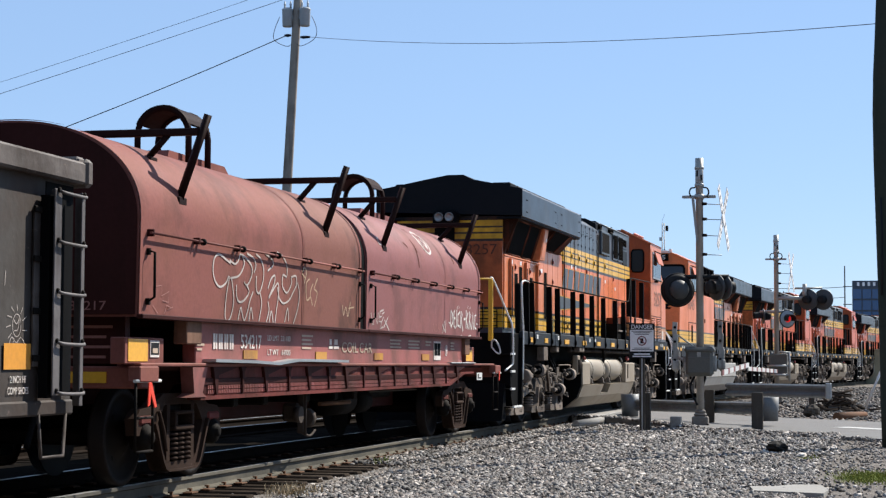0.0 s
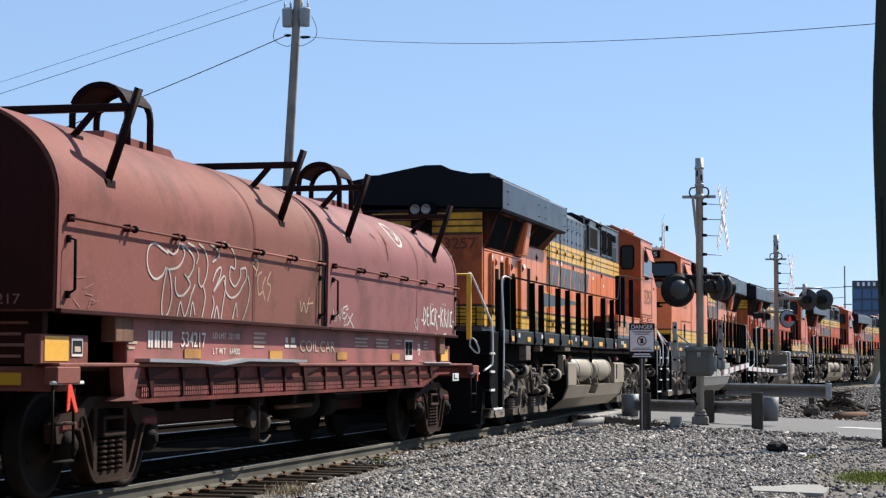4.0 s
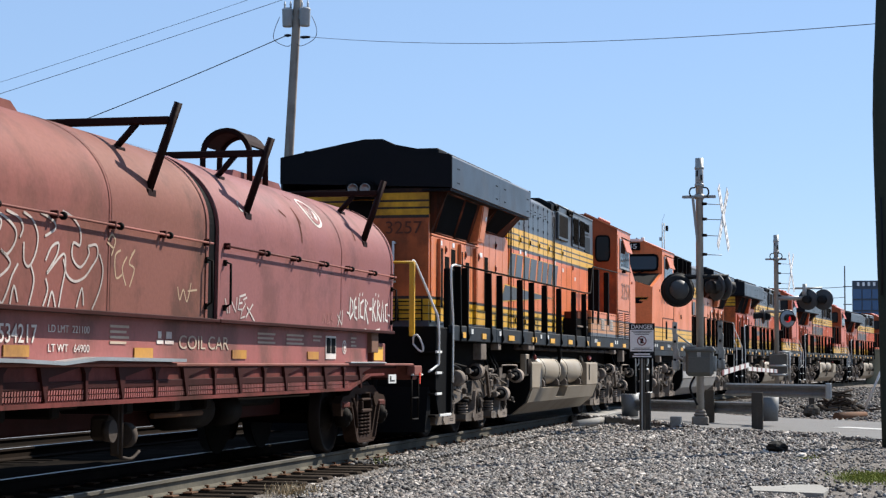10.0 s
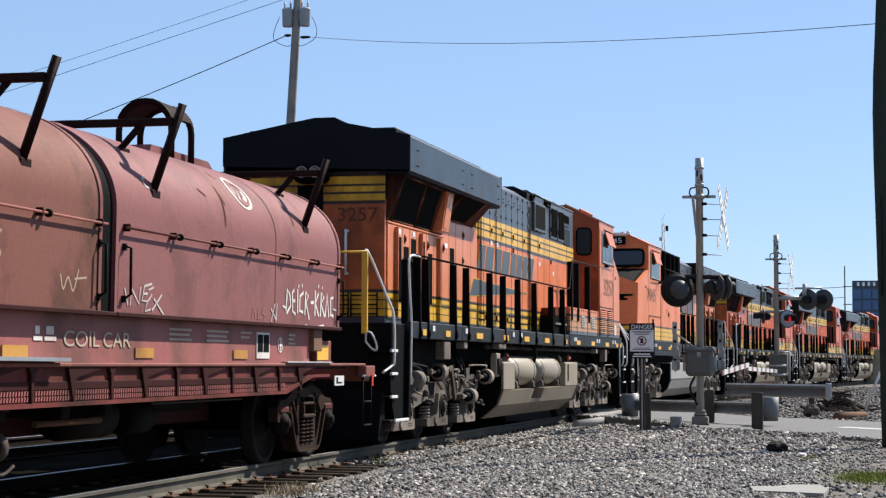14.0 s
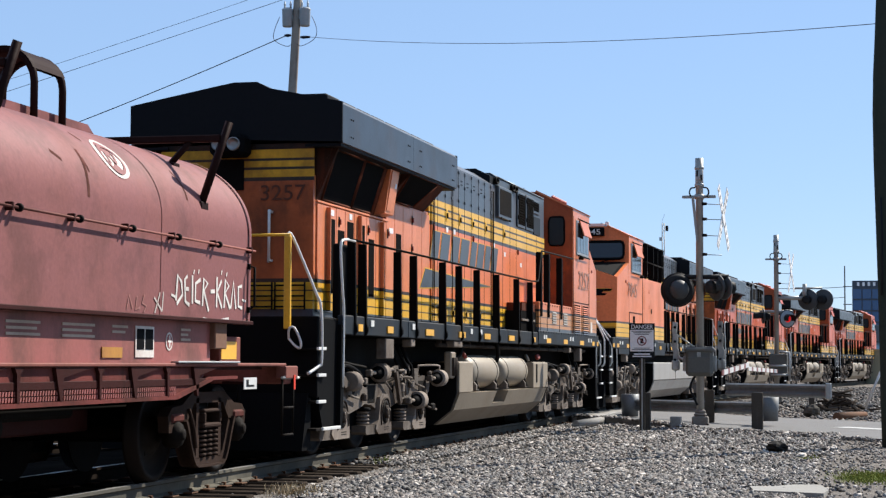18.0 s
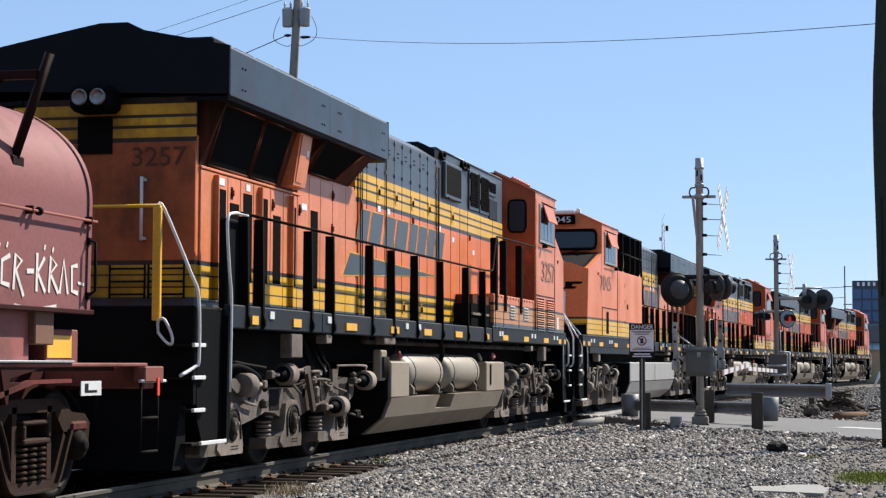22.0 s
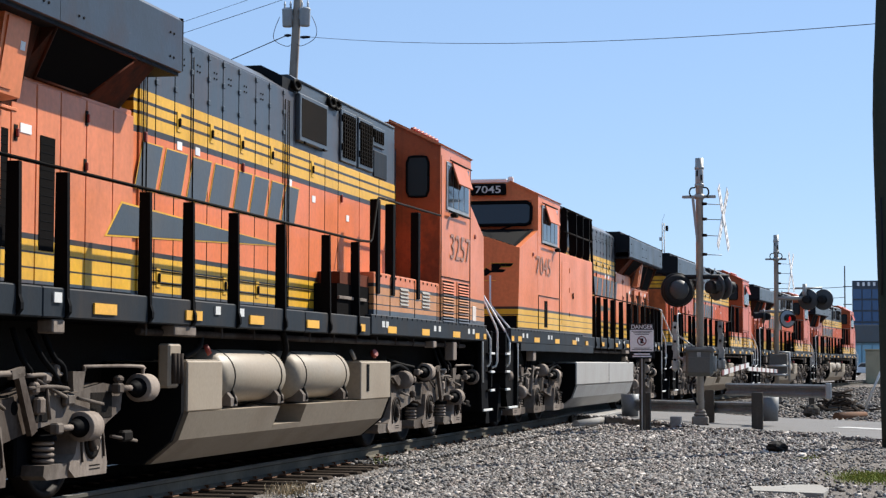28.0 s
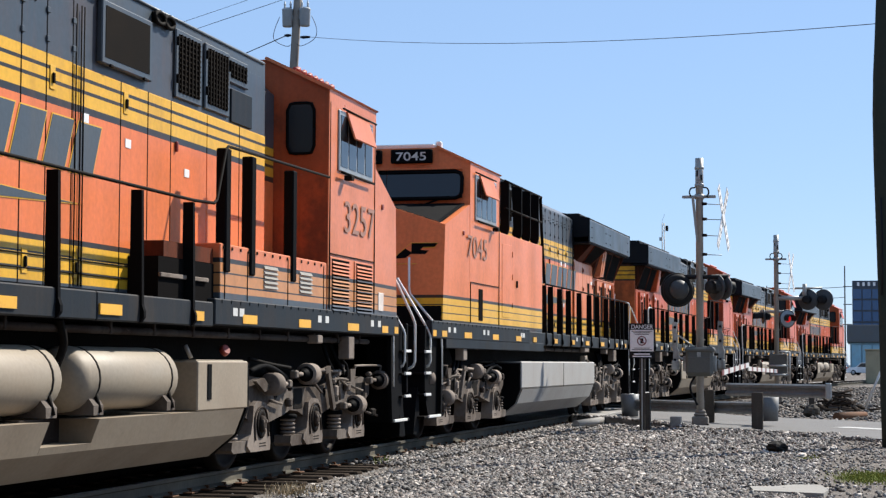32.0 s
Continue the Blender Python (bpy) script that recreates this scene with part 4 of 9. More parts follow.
        for a0, a1 in ((0.06, 0.36), (0.42, 0.74), (0.80, 1.12), (1.18, 1.49)):
            part("pane", Shape().box(X(w0 + a0), X(w0 + a1), y * 1.40, y * 1.406, 3.52, 4.14), GLASS, fr)
        sh = Shape().prism([(y * 1.39, 4.20), (y * 1.41, 4.22), (y * 1.52, 3.88), (y * 1.50, 3.87)], "x", X(w0 + 0.30), X(w0 + 1.30))
        part("sun_visor", sh, cabm, root)
        part("window_rail", Shape().tube([(X(w0), y * 1.43, 3.44), (X(w0 + 1.5), y * 1.43, 3.44)], 0.015, 6).tube([(X(w0 + 0.1), y * 1.42, 4.22), (X(w0 + 1.65), y * 1.42, 4.22)], 0.012, 6), DARK_STEEL, root)
        part("mirror_bracket", Shape().box(X(w0 + 0.2), X(w0 + 0.32), y * 1.40, y * 1.50, 3.36, 3.42, 0.01), DARK_STEEL, root)
        ring = [(y * (1.03 + 0.165 * max(-1, min(1, 1.35 * math.cos(t)))), 3.93 + 0.30 * max(-1, min(1, 1.2 * math.sin(t)))) for t in [2 * math.pi * i / 20 for i in range(20)]]
        part("rear_cab_window", Shape().prism(ring, "x", X(c0 - 0.025), X(c0 + 0.01)), GLASS, root, "dark rear cab window with rounded corners")
        sh = Shape().tube([(X(c0 - 0.02), a, b) for a, b in ring + ring[:1]], 0.02, 6)
        part("window_seal", sh, BLACK_PAINT, root)
        if sd < 0:
            for a0 in (18.20, 19.28):
                dr = part("louvred_door", Shape().box(X(a0), X(a0 + 0.88), y * 1.365, y * 1.385, 1.73, 2.41, 0.008), cabm, root, "louvred equipment door")
                part("louvre_backing", Shape().box(X(a0 + 0.06), X(a0 + 0.82), y * 1.385, y * 1.3865, 1.77, 2.39), GRATE, dr)
                for k in range(14):
                    part("louvre_slat", Shape().prism([(y * 1.385, 1.775 + k * 0.043), (y * 1.405, 1.775 + k * 0.043), (y * 1.385, 1.803 + k * 0.043)], "x", X(a0 + 0.08), X(a0 + 0.80)), cabm, dr)
        sh = Shape()
        for a in (c0 + 0.04, c1 - 0.05):
            sh.box(X(a), X(a + 0.012), y * 1.36, y * 1.384, 1.8, 4.25 if sd < 0 or a < c1 - 1 else 2.44)
        sh.box(X(c0 + 0.06), X(c1 - 0.05), y * 1.36, y * 1.386, 2.44, 2.452)
        part("cab_joint", sh, DARK_STEEL, root)
        part("marker_light", Shape().lathe([(0, 0.04), (0.03, 0.035)], (X(c1 + 0.4), y * 1.35, 3.20), (0, y, 0), 10), SHUTTER_RED, root)
        if sd < 0:
            part("nose_panel", Shape().box(X(c1 + 0.20), X(c1 + 0.46), y * 1.34, y * 1.374, 1.83, 2.07, 0.005), STENCIL, root, "cream sticker plate")

    if sd < 0:
        # low equipment box beside the walkway behind the cab
        bx = part("equipment_cabinet", Shape().box(X(14.43), X(18.13), sd * H, sd * 1.36, 1.70, 2.33, 0.01), cabm, root, "low orange cabinet on the walkway")
        for a0 in (15.79, 17.06):
            sh = Shape()
            for k in range(5):
                sh.prism([(sd * 1.36, 1.94 + k * 0.05), (sd * 1.38, 1.94 + k * 0.05), (sd * 1.36, 1.975 + k * 0.05)], "x", X(a0), X(a0 + 0.46))
            part("louvre_panel", sh, CONCRETE, bx, "pale louvres")
        sh = Shape()
        for k in range(14):
            sh.box(X(14.5 + k * 0.26), X(14.53 + k * 0.26), sd * 1.36, sd * 1.37, 2.275, 2.305)
        for a in (14.56, 15.25, 16.62, 18.0):
            sh.box(X(a), X(a + 0.012), sd * 1.36, sd * 1.366, 1.78, 2.29)
        part("cabinet_joint", sh, DARK_STEEL, bx)
        # solid dark blocks stand in for the shade inside the walkway alcove
        part("stair_recess", Shape().box(X(12.95), X(14.41), sd * (H + 0.02), sd * 1.30, 1.72, 2.12), GRATE, root, "black block standing for the shaded alcove")
        part("recess_top", Shape().box(X(13.1), X(14.41), sd * (H + 0.02), sd * 1.29, 2.125, 2.27), SHADED_ORANGE, root, "dark orange strip for the shaded alcove wall")
        part("recess_step", Shape().box(X(12.95), X(14.2), sd * 1.30, sd * 1.33, 1.93, 1.97, 0.005), TRUCK, root)
    else:
        bx = part("equipment_cabinet", Shape().box(X(12.9), X(16.79), sd * H, sd * 1.365, 1.70, 3.40, 0.012), cabm, root, "tall orange cabinet behind the cab")
        part("cabinet_door", Shape().box(X(15.70), X(16.55), sd * 1.365, sd * 1.371, 1.95, 3.22, 0.003), cabm, bx)
        for z in (2.12, 2.62, 3.02):
            part("door_hinge", Shape().box(X(15.66), X(15.72), sd * 1.366, sd * 1.382, z, z + 0.10, 0.006), cabm, bx)
        part("latch", Shape().box(X(15.3), X(15.35), sd * 1.37, sd * 1.39, 2.5, 2.62), BLACK_PAINT, bx)
        part("air_slot", Shape().box(X(18.10), X(18.38), sd * 1.366, sd * 1.380, 1.85, 2.36), GRATE, bx, "black air slot")
        for a in (13.35, 14.15, 14.95, 16.05):
            part("cabinet_post", Shape().prism([(sd * 1.20, 4.34), (sd * 1.385, 4.34), (sd * 1.385, 3.50), (sd * 1.36, 3.41), (sd * 1.28, 3.39), (sd * 1.21, 3.48), (sd * 1.23, 3.62)], "x", X(a - 0.03), X(a + 0.03)), BLACK_PAINT, root, "deep black handrail bracket with a curved foot")
        part("cabinet_rail", Shape().tube([(X(12.95), sd * 1.36, 4.33), (X(16.3), sd * 1.36, 4.33)], 0.02, 8).tube([(X(12.95), sd * 1.36, 3.85), (X(16.3), sd * 1.36, 3.85)], 0.02, 8), DARK_STEEL, root)
        part("drop_cable", Shape().tube(curve_through([(X(12.95), sd * 1.34, 4.32), (X(12.6), sd * 1.3, 3.6), (X(12.5), sd * 1.33, 2.7)]), 0.03, 6), BLACK_PAINT, root)
        part("deep_sill", Shape().box(X(12.85), X(20.6), sd * 1.30, sd * 1.385, 1.38, 1.54, 0.01), SILL, root)

    # handrails
    posts = (1.98, 2.46, 4.17, 5.03, 6.76, 7.83, 9.10, 10.63, 12.35, 13.62) if sd < 0 else (1.72, 2.5, 3.1, 3.9, 4.9, 6.2, 7.3, 8.6, 9.9, 10.9, 11.9, 12.6)
    for a in posts:
        part("handrail_post", Shape().prism([(sd * 1.285, 2.66), (sd * 1.385, 2.66), (sd * 1.40, 1.66), (sd * 1.42, 1.60), (sd * 1.42, 1.55), (sd * 1.385, 1.50), (sd * 1.28, 1.50)], "x", X(a - 0.025), X(a + 0.025)), BLACK_PAINT, root, "flat black handrail post")
        part("handrail_post", Shape().box(X(a - 0.05), X(a + 0.05), -sd * 1.31, -sd * 1.39, 1.54, 2.66, 0.01), BLACK_PAINT, root, "flat black handrail post")
    end = posts[-1]
    for y in ys:
        pts = [(X(1.72), y * 1.375, 2.68), (X(end), y * 1.375, 2.68)]
        if y == sd and sd < 0:
            pts += [(X(14.20), y * 1.375, 2.70), (X(14.28), y * 1.375, 2.74), (X(14.53), y * 1.375, 3.26), (X(14.60), y * 1.375, 3.30), (X(18.1), y * 1.39, 3.34)]
        part("handrail", Shape().tube(pts, 0.016, 8), DARK_STEEL, root)
    if sd < 0:
        for a in (14.60, 15.38, 16.80):
            part("handrail_post", Shape().box(X(a - 0.07), X(a + 0.07), sd * 1.27, sd * 1.385, 2.05, 3.28, 0.012), BLACK_PAINT, root, "flat black handrail post")
    part("panel_behind_rail", Shape().box(X(1.6), X(1.95), sd * 1.20, sd * 1.30, 1.70, 2.62, 0.02), BLACK_PAINT, root)

    # both ends: steps, silver stair rails, end rails, pilot, coupler
    for e in (0, 1):
        E = (lambda a: X(a)) if e == 0 else (lambda a: X(LOCO_LEN + (0.45 if sd < 0 else 0.0) - a))
        for y in ys:
            side = part("step_side", Shape().prism([(E(0.74), 1.66), (E(1.5), 1.66), (E(1.5), 0.72), (E(1.44), 0.36), (E(0.92), 0.36), (E(0.76), 0.62)], "y", y * 1.0, y * 1.31), BLACK_PAINT, root, "black stairwell side")
            sh = Shape().prism([(E(1.42), 0.36), (E(1.50), 0.36), (E(1.58), 1.0), (E(1.58), 1.62), (E(1.46), 1.62)], "y", y * 1.31, y * 1.37)
            part("stair_edge", sh, BLACK_PAINT, side)
            for k, z in enumerate((0.36, 0.68, 0.99, 1.30)):
                st = part("step", Shape().box(E(0.5), E(0.92), y * 1.05, y * 1.36, z, z + 0.03, 0.005), DARK_STEEL, root)
                part("step_nosing", Shape().box(E(0.5 if k else 0.7), E(1.40 if k == 0 else 0.80), y * 1.355, y * 1.385, z + 0.002, z + 0.04, 0.004), SILVER, st, "bright step edge")
            if e == 0:
                part("stair_rail", Shape().tube(curve_through([(E(1.98), y * 1.375, 2.67), (E(1.55), y * 1.375, 2.66), (E(1.38), y * 1.375, 2.56), (E(1.46), y * 1.375, 2.05), (E(1.52), y * 1.375, 1.75), (E(1.50), y * 1.375, 0.86)], 4), 0.017, 8), SILVER, root, "bright stair handrail")
                part("stair_rail", Shape().tube(curve_through([(E(0.48), y * 1.0, 2.66), (E(0.52), y * 1.05, 2.62), (E(0.6), y * 1.30, 2.0), (E(0.62), y * 1.37, 1.78), (E(0.62), y * 1.38, 1.2), (E(0.58), y * 1.36, 1.12), (E(0.35), y * 1.30, 1.03)], 4), 0.017, 8), SILVER, root, "bright stair handrail")
                part("end_rail", Shape().tube(curve_through([(E(0.45), y * 1.03, 1.44), (E(0.40), y * 1.05, 1.55), (E(0.38), y * 1.12, 1.56), (E(0.39), y * 1.19, 1.42), (E(0.40), y * 1.19, 1.33), (E(0.42), y * 1.12, 1.35), (E(0.45), y * 1.03, 1.44)], 4), 0.014, 8), SILVER, root)
                part("end_post", Shape().box(E(0.42), E(0.48), y * 0.97, y * 1.05, 1.55, 2.64, 0.01), YELLOW_PAINT, root, "yellow end handrail post")
                part("end_handrail", Shape().tube([(E(0.45), y * 0.20, 2.65), (E(0.45), y * 1.04, 2.65)], 0.018, 8), YELLOW_PAINT, root)
            else:
                rails = [(1.47, ((0.86, 2.74), (0.86, 2.28), (0.88, 2.19), (1.33, 1.66), (1.365, 1.58), (1.375, 0.84))), (0.81, ((0.86, 2.40), (1.33, 1.64), (1.365, 1.56), (1.365, 1.18), (1.34, 1.12), (1.17, 1.04)))]
                if sd < 0:
                    rails.append((0.25, ((0.90, 2.62), (1.12, 2.26), (1.34, 1.80), (1.375, 1.70), (1.375, 1.18), (1.35, 1.11), (1.23, 1.05))))
                for a, run in rails:
                    part("stair_rail", Shape().tube([(E(a), y * b, z) for b, z in run], 0.018, 8), SILVER, root, "bright stair handrail")
            part("pilot_hose", Shape().tube(curve_through([(E(0.55), y * 0.5, 1.1), (E(0.2), y * 0.55, 1.0), (E(0.15), y * 0.5, 0.6), (E(0.3), y * 0.42, 0.4)], 5), 0.028, 6), BLACK_PAINT, root)
        part("end_plate", Shape().box(E(0.55), E(0.64), -1.35, 1.35, 0.75, 1.70, 0.01), BLACK_PAINT, root, "black end plate")
        part("plow", Shape().prism([(E(0.3), 0.14), (E(0.62), 0.14), (E(0.62), 0.80), (E(0.5), 0.80)], "y", -1.25, 1.25), BLACK_PAINT, root)
        sh = Shape().box(E(0.12), E(0.9), -0.12, 0.12, 0.72, 0.98, 0.03).box(E(-0.02 if e == 0 else -0.12), E(0.22), -0.2, 0.16, 0.66, 1.02, 0.05)
        part("coupler", sh, DARK_STEEL, root)

    # fuel tank
    fuel = TANK if tanks else TANK_GREY
    f0, f1 = (7.72, 15.30) if tanks else (6.75, 14.85)
    low = [(-0.98, 0.20), (0.98, 0.20), (1.26, 0.43), (1.36, 0.69), (-1.36, 0.69), (-1.26, 0.43)]
    if tanks:
        cut = [(-0.98, 0.20), (0.98, 0.20), (1.26, 0.43), (1.285, 0.49), (-1.285, 0.49), (-1.26, 0.43)]
        tank = part("fuel_tank", Shape().prism(low, "x", X(f0 + 0.1), X(10.58)), fuel, root, "dusty fuel tank with an open notch")
        part("tank_trough", Shape().prism(cut, "x", X(10.581), X(11.549)), fuel, tank)
        part("tank_half", Shape().prism(low, "x", X(11.55), X(f1 - 0.1)), fuel, tank)
    else:
        tank = part("fuel_tank", Shape().prism(low, "x", X(f0 + 0.1), X(f1 - 0.1)), fuel, root, "pale fuel tank")
    full = [(-0.97, 0.205), (0.97, 0.205), (1.25, 0.43), (1.35, 0.69), (1.35, 1.16), (-1.35, 1.16), (-1.35, 0.69), (-1.25, 0.43)]
    for a in (f0 - 0.07, f1 + 0.005):
        part("tank_end", Shape().prism(full, "x", X(a), X(a + 0.065)), BLACK_PAINT, tank, "black tank end")
    if tanks:
        for a0, a1 in ((f0, 8.74), (13.78, f1)):
            part("tank_tower", Shape().box(X(a0 + 0.06), X(a1), sd * 0.5, sd * 1.362, 0.695, 1.17, 0.012), fuel, tank)
            part("tank_weld", Shape().box(X(a0 + 0.1), X(a1 - 0.05), sd * 1.0, sd * 1.33, 1.168, 1.182, 0.006), fuel, tank)
        part("notch_back", Shape().box(X(10.585), X(11.545), sd * 0.9, sd * 1.0, 0.495, 0.69), TRUCK_DARK, tank, "dark back of the tank notch")
        part("tank_core", Shape().box(X(f0 + 0.1), X(f1), sd * 0.5, -sd * 1.36, 0.695, 1.20, 0.02), fuel, tank)
        part("fuel_gauge", Shape().box(X(14.10), X(14.20), sd * 1.364, sd * 1.372, 0.80, 1.14), BLACK_PAINT, tank)
        for a0, a1 in ((8.80, 10.95), (11.22, 13.50)):
            prof = [(0.0, 0.05), (0.02, 0.16), (0.07, 0.24), (0.16, 0.275), (a1 - a0 - 0.16, 0.275), (a1 - a0 - 0.07, 0.24), (a1 - a0 - 0.02, 0.16), (a1 - a0, 0.05)]
            at = part("air_reservoir", Shape().lathe(prof, (X(a0), sd * 1.08, 1.015), (1, 0, 0), 24), AIR_TANK, root, "cream cylindrical air reservoir")
            for a in (a0 + 0.32, a1 - 0.32):
                part("tank_strap", Shape().lathe([(0, 0.279), (0.03, 0.279)], (X(a), sd * 1.08, 1.015), (1, 0, 0), 24), DARK_STEEL, at)
                part("tank_cradle", Shape().prism([(sd * 1.0, 0.72), (sd * 1.35, 0.72), (sd * 1.35, 0.80), (sd * 1.28, 0.89), (sd * 1.1, 0.80)], "x", X(a - 0.10), X(a + 0.10)), TRUCK_MID, at)
                part("strap_bolt", Shape().tube([(X(a + 0.02), sd * 1.355, 0.74), (X(a + 0.02), sd * 1.31, 0.90)], 0.022, 6), DARK_STEEL, at)
        part("filler_cap", Shape().lathe([(0, 0.06), (0.05, 0.05)], (X(8.62), sd * 1.22, 1.27), (0.3, sd * 0.8, 0.4), 12), SHUTTER_RED, root)
        part("filler_cap", Shape().lathe([(0, 0.07), (0.04, 0.07)], (X(13.95), sd * 1.2, 1.25), (0.3, sd * 0.8, 0.4), 12), CONCRETE, root)
        part("filler_cap", Shape().lathe([(0, 0.06), (0.05, 0.05)], (X(15.0), sd * 1.2, 1.27), (-0.3, sd * 0.8, 0.4), 12), SHUTTER_RED, root)
        part("filler_pipe", Shape().tube(curve_through([(X(8.55), sd * 1.2, 1.45), (X(8.45), sd * 1.22, 1.3), (X(8.2), sd * 1.15, 1.2)]), 0.03, 8), DARK_STEEL, root)
        part("filler_pipe", Shape().tube(curve_through([(X(10.9), sd * 1.28, 1.5), (X(10.95), sd * 1.30, 1.3), (X(10.9), sd * 1.25, 1.1)]), 0.035, 8), DARK_STEEL, root)
    else:
        part("tank_top", Shape().box(X(f0), X(f1), -1.365, 1.365, 0.70, 1.19, 0.02), fuel, tank)
        part("tank_seam", Shape().box(X(10.6), X(10.62), sd * 1.364, sd * 1.370, 0.7, 1.17), DARK_STEEL, tank)
    for a, z0, z1, w in ((3.72, 1.21, 1.48, 0.40), (7.72, 1.40, 1.50, 0.56), (4.95, 1.38, 1.49, 0.22), (17.9, 1.38, 1.48, 0.2), (19.25, 1.2, 1.48, 0.25)):
        part("hanging_box", Shape().box(X(a - w / 2), X(a + w / 2), sd * 1.22, sd * 1.36, z0, z1, 0.012), TRUCK, root)
    part("filter_housing", Shape().box(X(7.42), X(7.72), sd * 1.2, sd * 1.32, 0.92, 1.33, 0.02), TANK, root, "dusty filter housing")
    for k in range(3):
        part("filter_canister", Shape().tube([(X(7.49 + 0.09 * k), sd * 1.335, 0.96), (X(7.49 + 0.09 * k), sd * 1.335, 1.24)], 0.026, 8), TRUCK_DARK, root)

    # two three-axle trucks
    for c in (4.0, 18.15):
        for y in ys:
            yo, yi = y * 1.15, y * 0.98
            beam = [(c - 2.75, 0.97), (c - 2.3, 1.02), (c - 1.5, 0.98), (c - 0.95, 0.87), (c + 0.5, 0.87), (c + 0.9, 0.96), (c + 1.7, 0.90), (c + 2.3, 0.98), (c + 2.75, 0.94), (c + 2.7, 0.74), (c + 2.3, 0.60), (c + 1.75, 0.55), (c + 1.6, 0.58), (c + 1.3, 0.66), (c + 0.95, 0.62), (c + 0.35, 0.52), (c - 0.2, 0.54), (c - 0.45, 0.60), (c - 0.75, 0.62), (c - 1.0, 0.57), (c - 1.6, 0.49), (c - 2.2, 0.55), (c - 2.45, 0.62), (c - 2.7, 0.78)]
            fr = part("truck_frame", Shape().prism([(X(a), z) for a, z in beam], "y", yi, yo), TRUCK_MID, root, "dusty cast truck side frame")
            # holes and pockets are flat dark discs and plates on the casting
            for a in (c - 1.28, c + 0.62):
                part("frame_hole", Shape().lathe([(0, 0.055), (0.006, 0.055)], (X(a), y * 1.15, 0.80), (0, y, 0), 14), BLACK_PAINT, fr)
            for a0, a1, z0, z1 in ((c - 0.62, c - 0.28, 0.63, 0.86), (c + 0.98, c + 1.22, 0.68, 0.92), (c + 2.05, c + 2.5, 0.68, 0.9)):
                part("frame_pocket", Shape().box(X(a0), X(a1), y * 1.145, y * 1.156, z0, z1, 0.004), DARK_STEEL, fr, "flat dark plate marking a side frame pocket")
            for ax in (c - 1.95, c + 0.05, c + 1.95):
                ped = [(ax - 0.30, 0.21), (ax + 0.34, 0.21), (ax + 0.355, 0.30), (ax + 0.30, 0.48), (ax + 0.26, 0.66), (ax + 0.16, 0.73), (ax - 0.12, 0.75), (ax - 0.22, 0.70), (ax - 0.25, 0.52), (ax - 0.30, 0.40), (ax - 0.40, 0.34), (ax - 0.42, 0.28)]
                pd = part("pedestal", Shape().prism([(X(a), z) for a, z in ped], "y", y * 1.0, y * 1.20), TRUCK, fr, "dusty pale pedestal casting")
                part("shoe", Shape().prism([(X(ax - 0.86), 0.25), (X(ax - 0.80), 0.215), (X(ax - 0.40), 0.215), (X(ax - 0.38), 0.335), (X(ax - 0.84), 0.335)], "y", y * 0.98, y * 1.18), TRUCK_MID, pd)
                part("pedestal_rim", Shape().tube(curve_through([(X(ax - 0.17), y * 1.203, 0.33), (X(ax - 0.19), y * 1.205, 0.56), (X(ax - 0.05), y * 1.205, 0.67), (X(ax + 0.15), y * 1.205, 0.66), (X(ax + 0.24), y * 1.205, 0.52), (X(ax + 0.27), y * 1.203, 0.36)], 4), 0.014, 6), TRUCK_DARK, pd)
                part("axle_box", Shape().lathe([(0, 0.155), (0.012, 0.155), (0.018, 0.12), (0.006, 0.10)], (X(ax + 0.03), y * 1.20, 0.50), (0, y, 0), 18), DARK_STEEL, pd)
                cap = part("axle_cap", Shape().lathe([(0, 0.095), (0.035, 0.085), (0.045, 0.04)], (X(ax + 0.03), y * 1.205, 0.50), (0, y, 0), 16), TRUCK_DARK, pd)
                bolts = Shape()
                for q in range(3):
                    t = 0.5 + q * 2.094
                    bolts.lathe([(0, 0.022), (0.016, 0.018)], (X(ax + 0.03) + 0.06 * math.cos(t), y * 1.24, 0.50 + 0.06 * math.sin(t)), (0, y, 0), 6)
                part("bolt_ring", bolts, TRUCK, cap)
                for q in range(2):
                    part("stencil_line", Shape().box(X(ax - 0.02), X(ax + 0.20), y * 1.20, y * 1.2025, 0.258 + 0.03 * q, 0.268 + 0.03 * q), DARK_STEEL, pd)
                sh = Shape()
                for z in (0.362, 0.41, 0.458, 0.506):
                    sh.lathe([(-0.018, 0.07), (-0.010, 0.09), (0.010, 0.09), (0.018, 0.07)], (X(ax - 0.66), y * 1.08, z), (0, 0, 1), 14)
                part("coil_spring", sh, TRUCK, fr)
                # black panel added behind the spring in place of shade
                part("spring_recess", Shape().box(X(ax - 0.95), X(ax - 0.28), y * 0.90, y * 0.985, 0.24, 0.60, 0.02), BLACK_PAINT, fr)
                part("spring_cap", Shape().lathe([(0, 0.11), (0.04, 0.11), (0.05, 0.08)], (X(ax - 0.66), y * 1.08, 0.522), (0, 0, 1), 14), BLACK_PAINT, fr)
            for a, z, w in ((c - 1.42, 0.92, -1), (c - 0.42, 1.025, 1), (c + 1.62, 0.625, 1), (c + 2.85, 0.93, 1)):
                P = lambda u: (X(a) + w * u, y * 1.22, z)
                sh = Shape().lathe([(0.06, 0.05), (0.065, 0.122), (0.08, 0.128), (0.10, 0.122), (0.285, 0.125), (0.30, 0.11), (0.305, 0.03)], (X(a), y * 1.22, z), (w, 0, 0), 20)
                bc = part("brake_cylinder", sh, TRUCK, fr, "dusty brake cylinder")
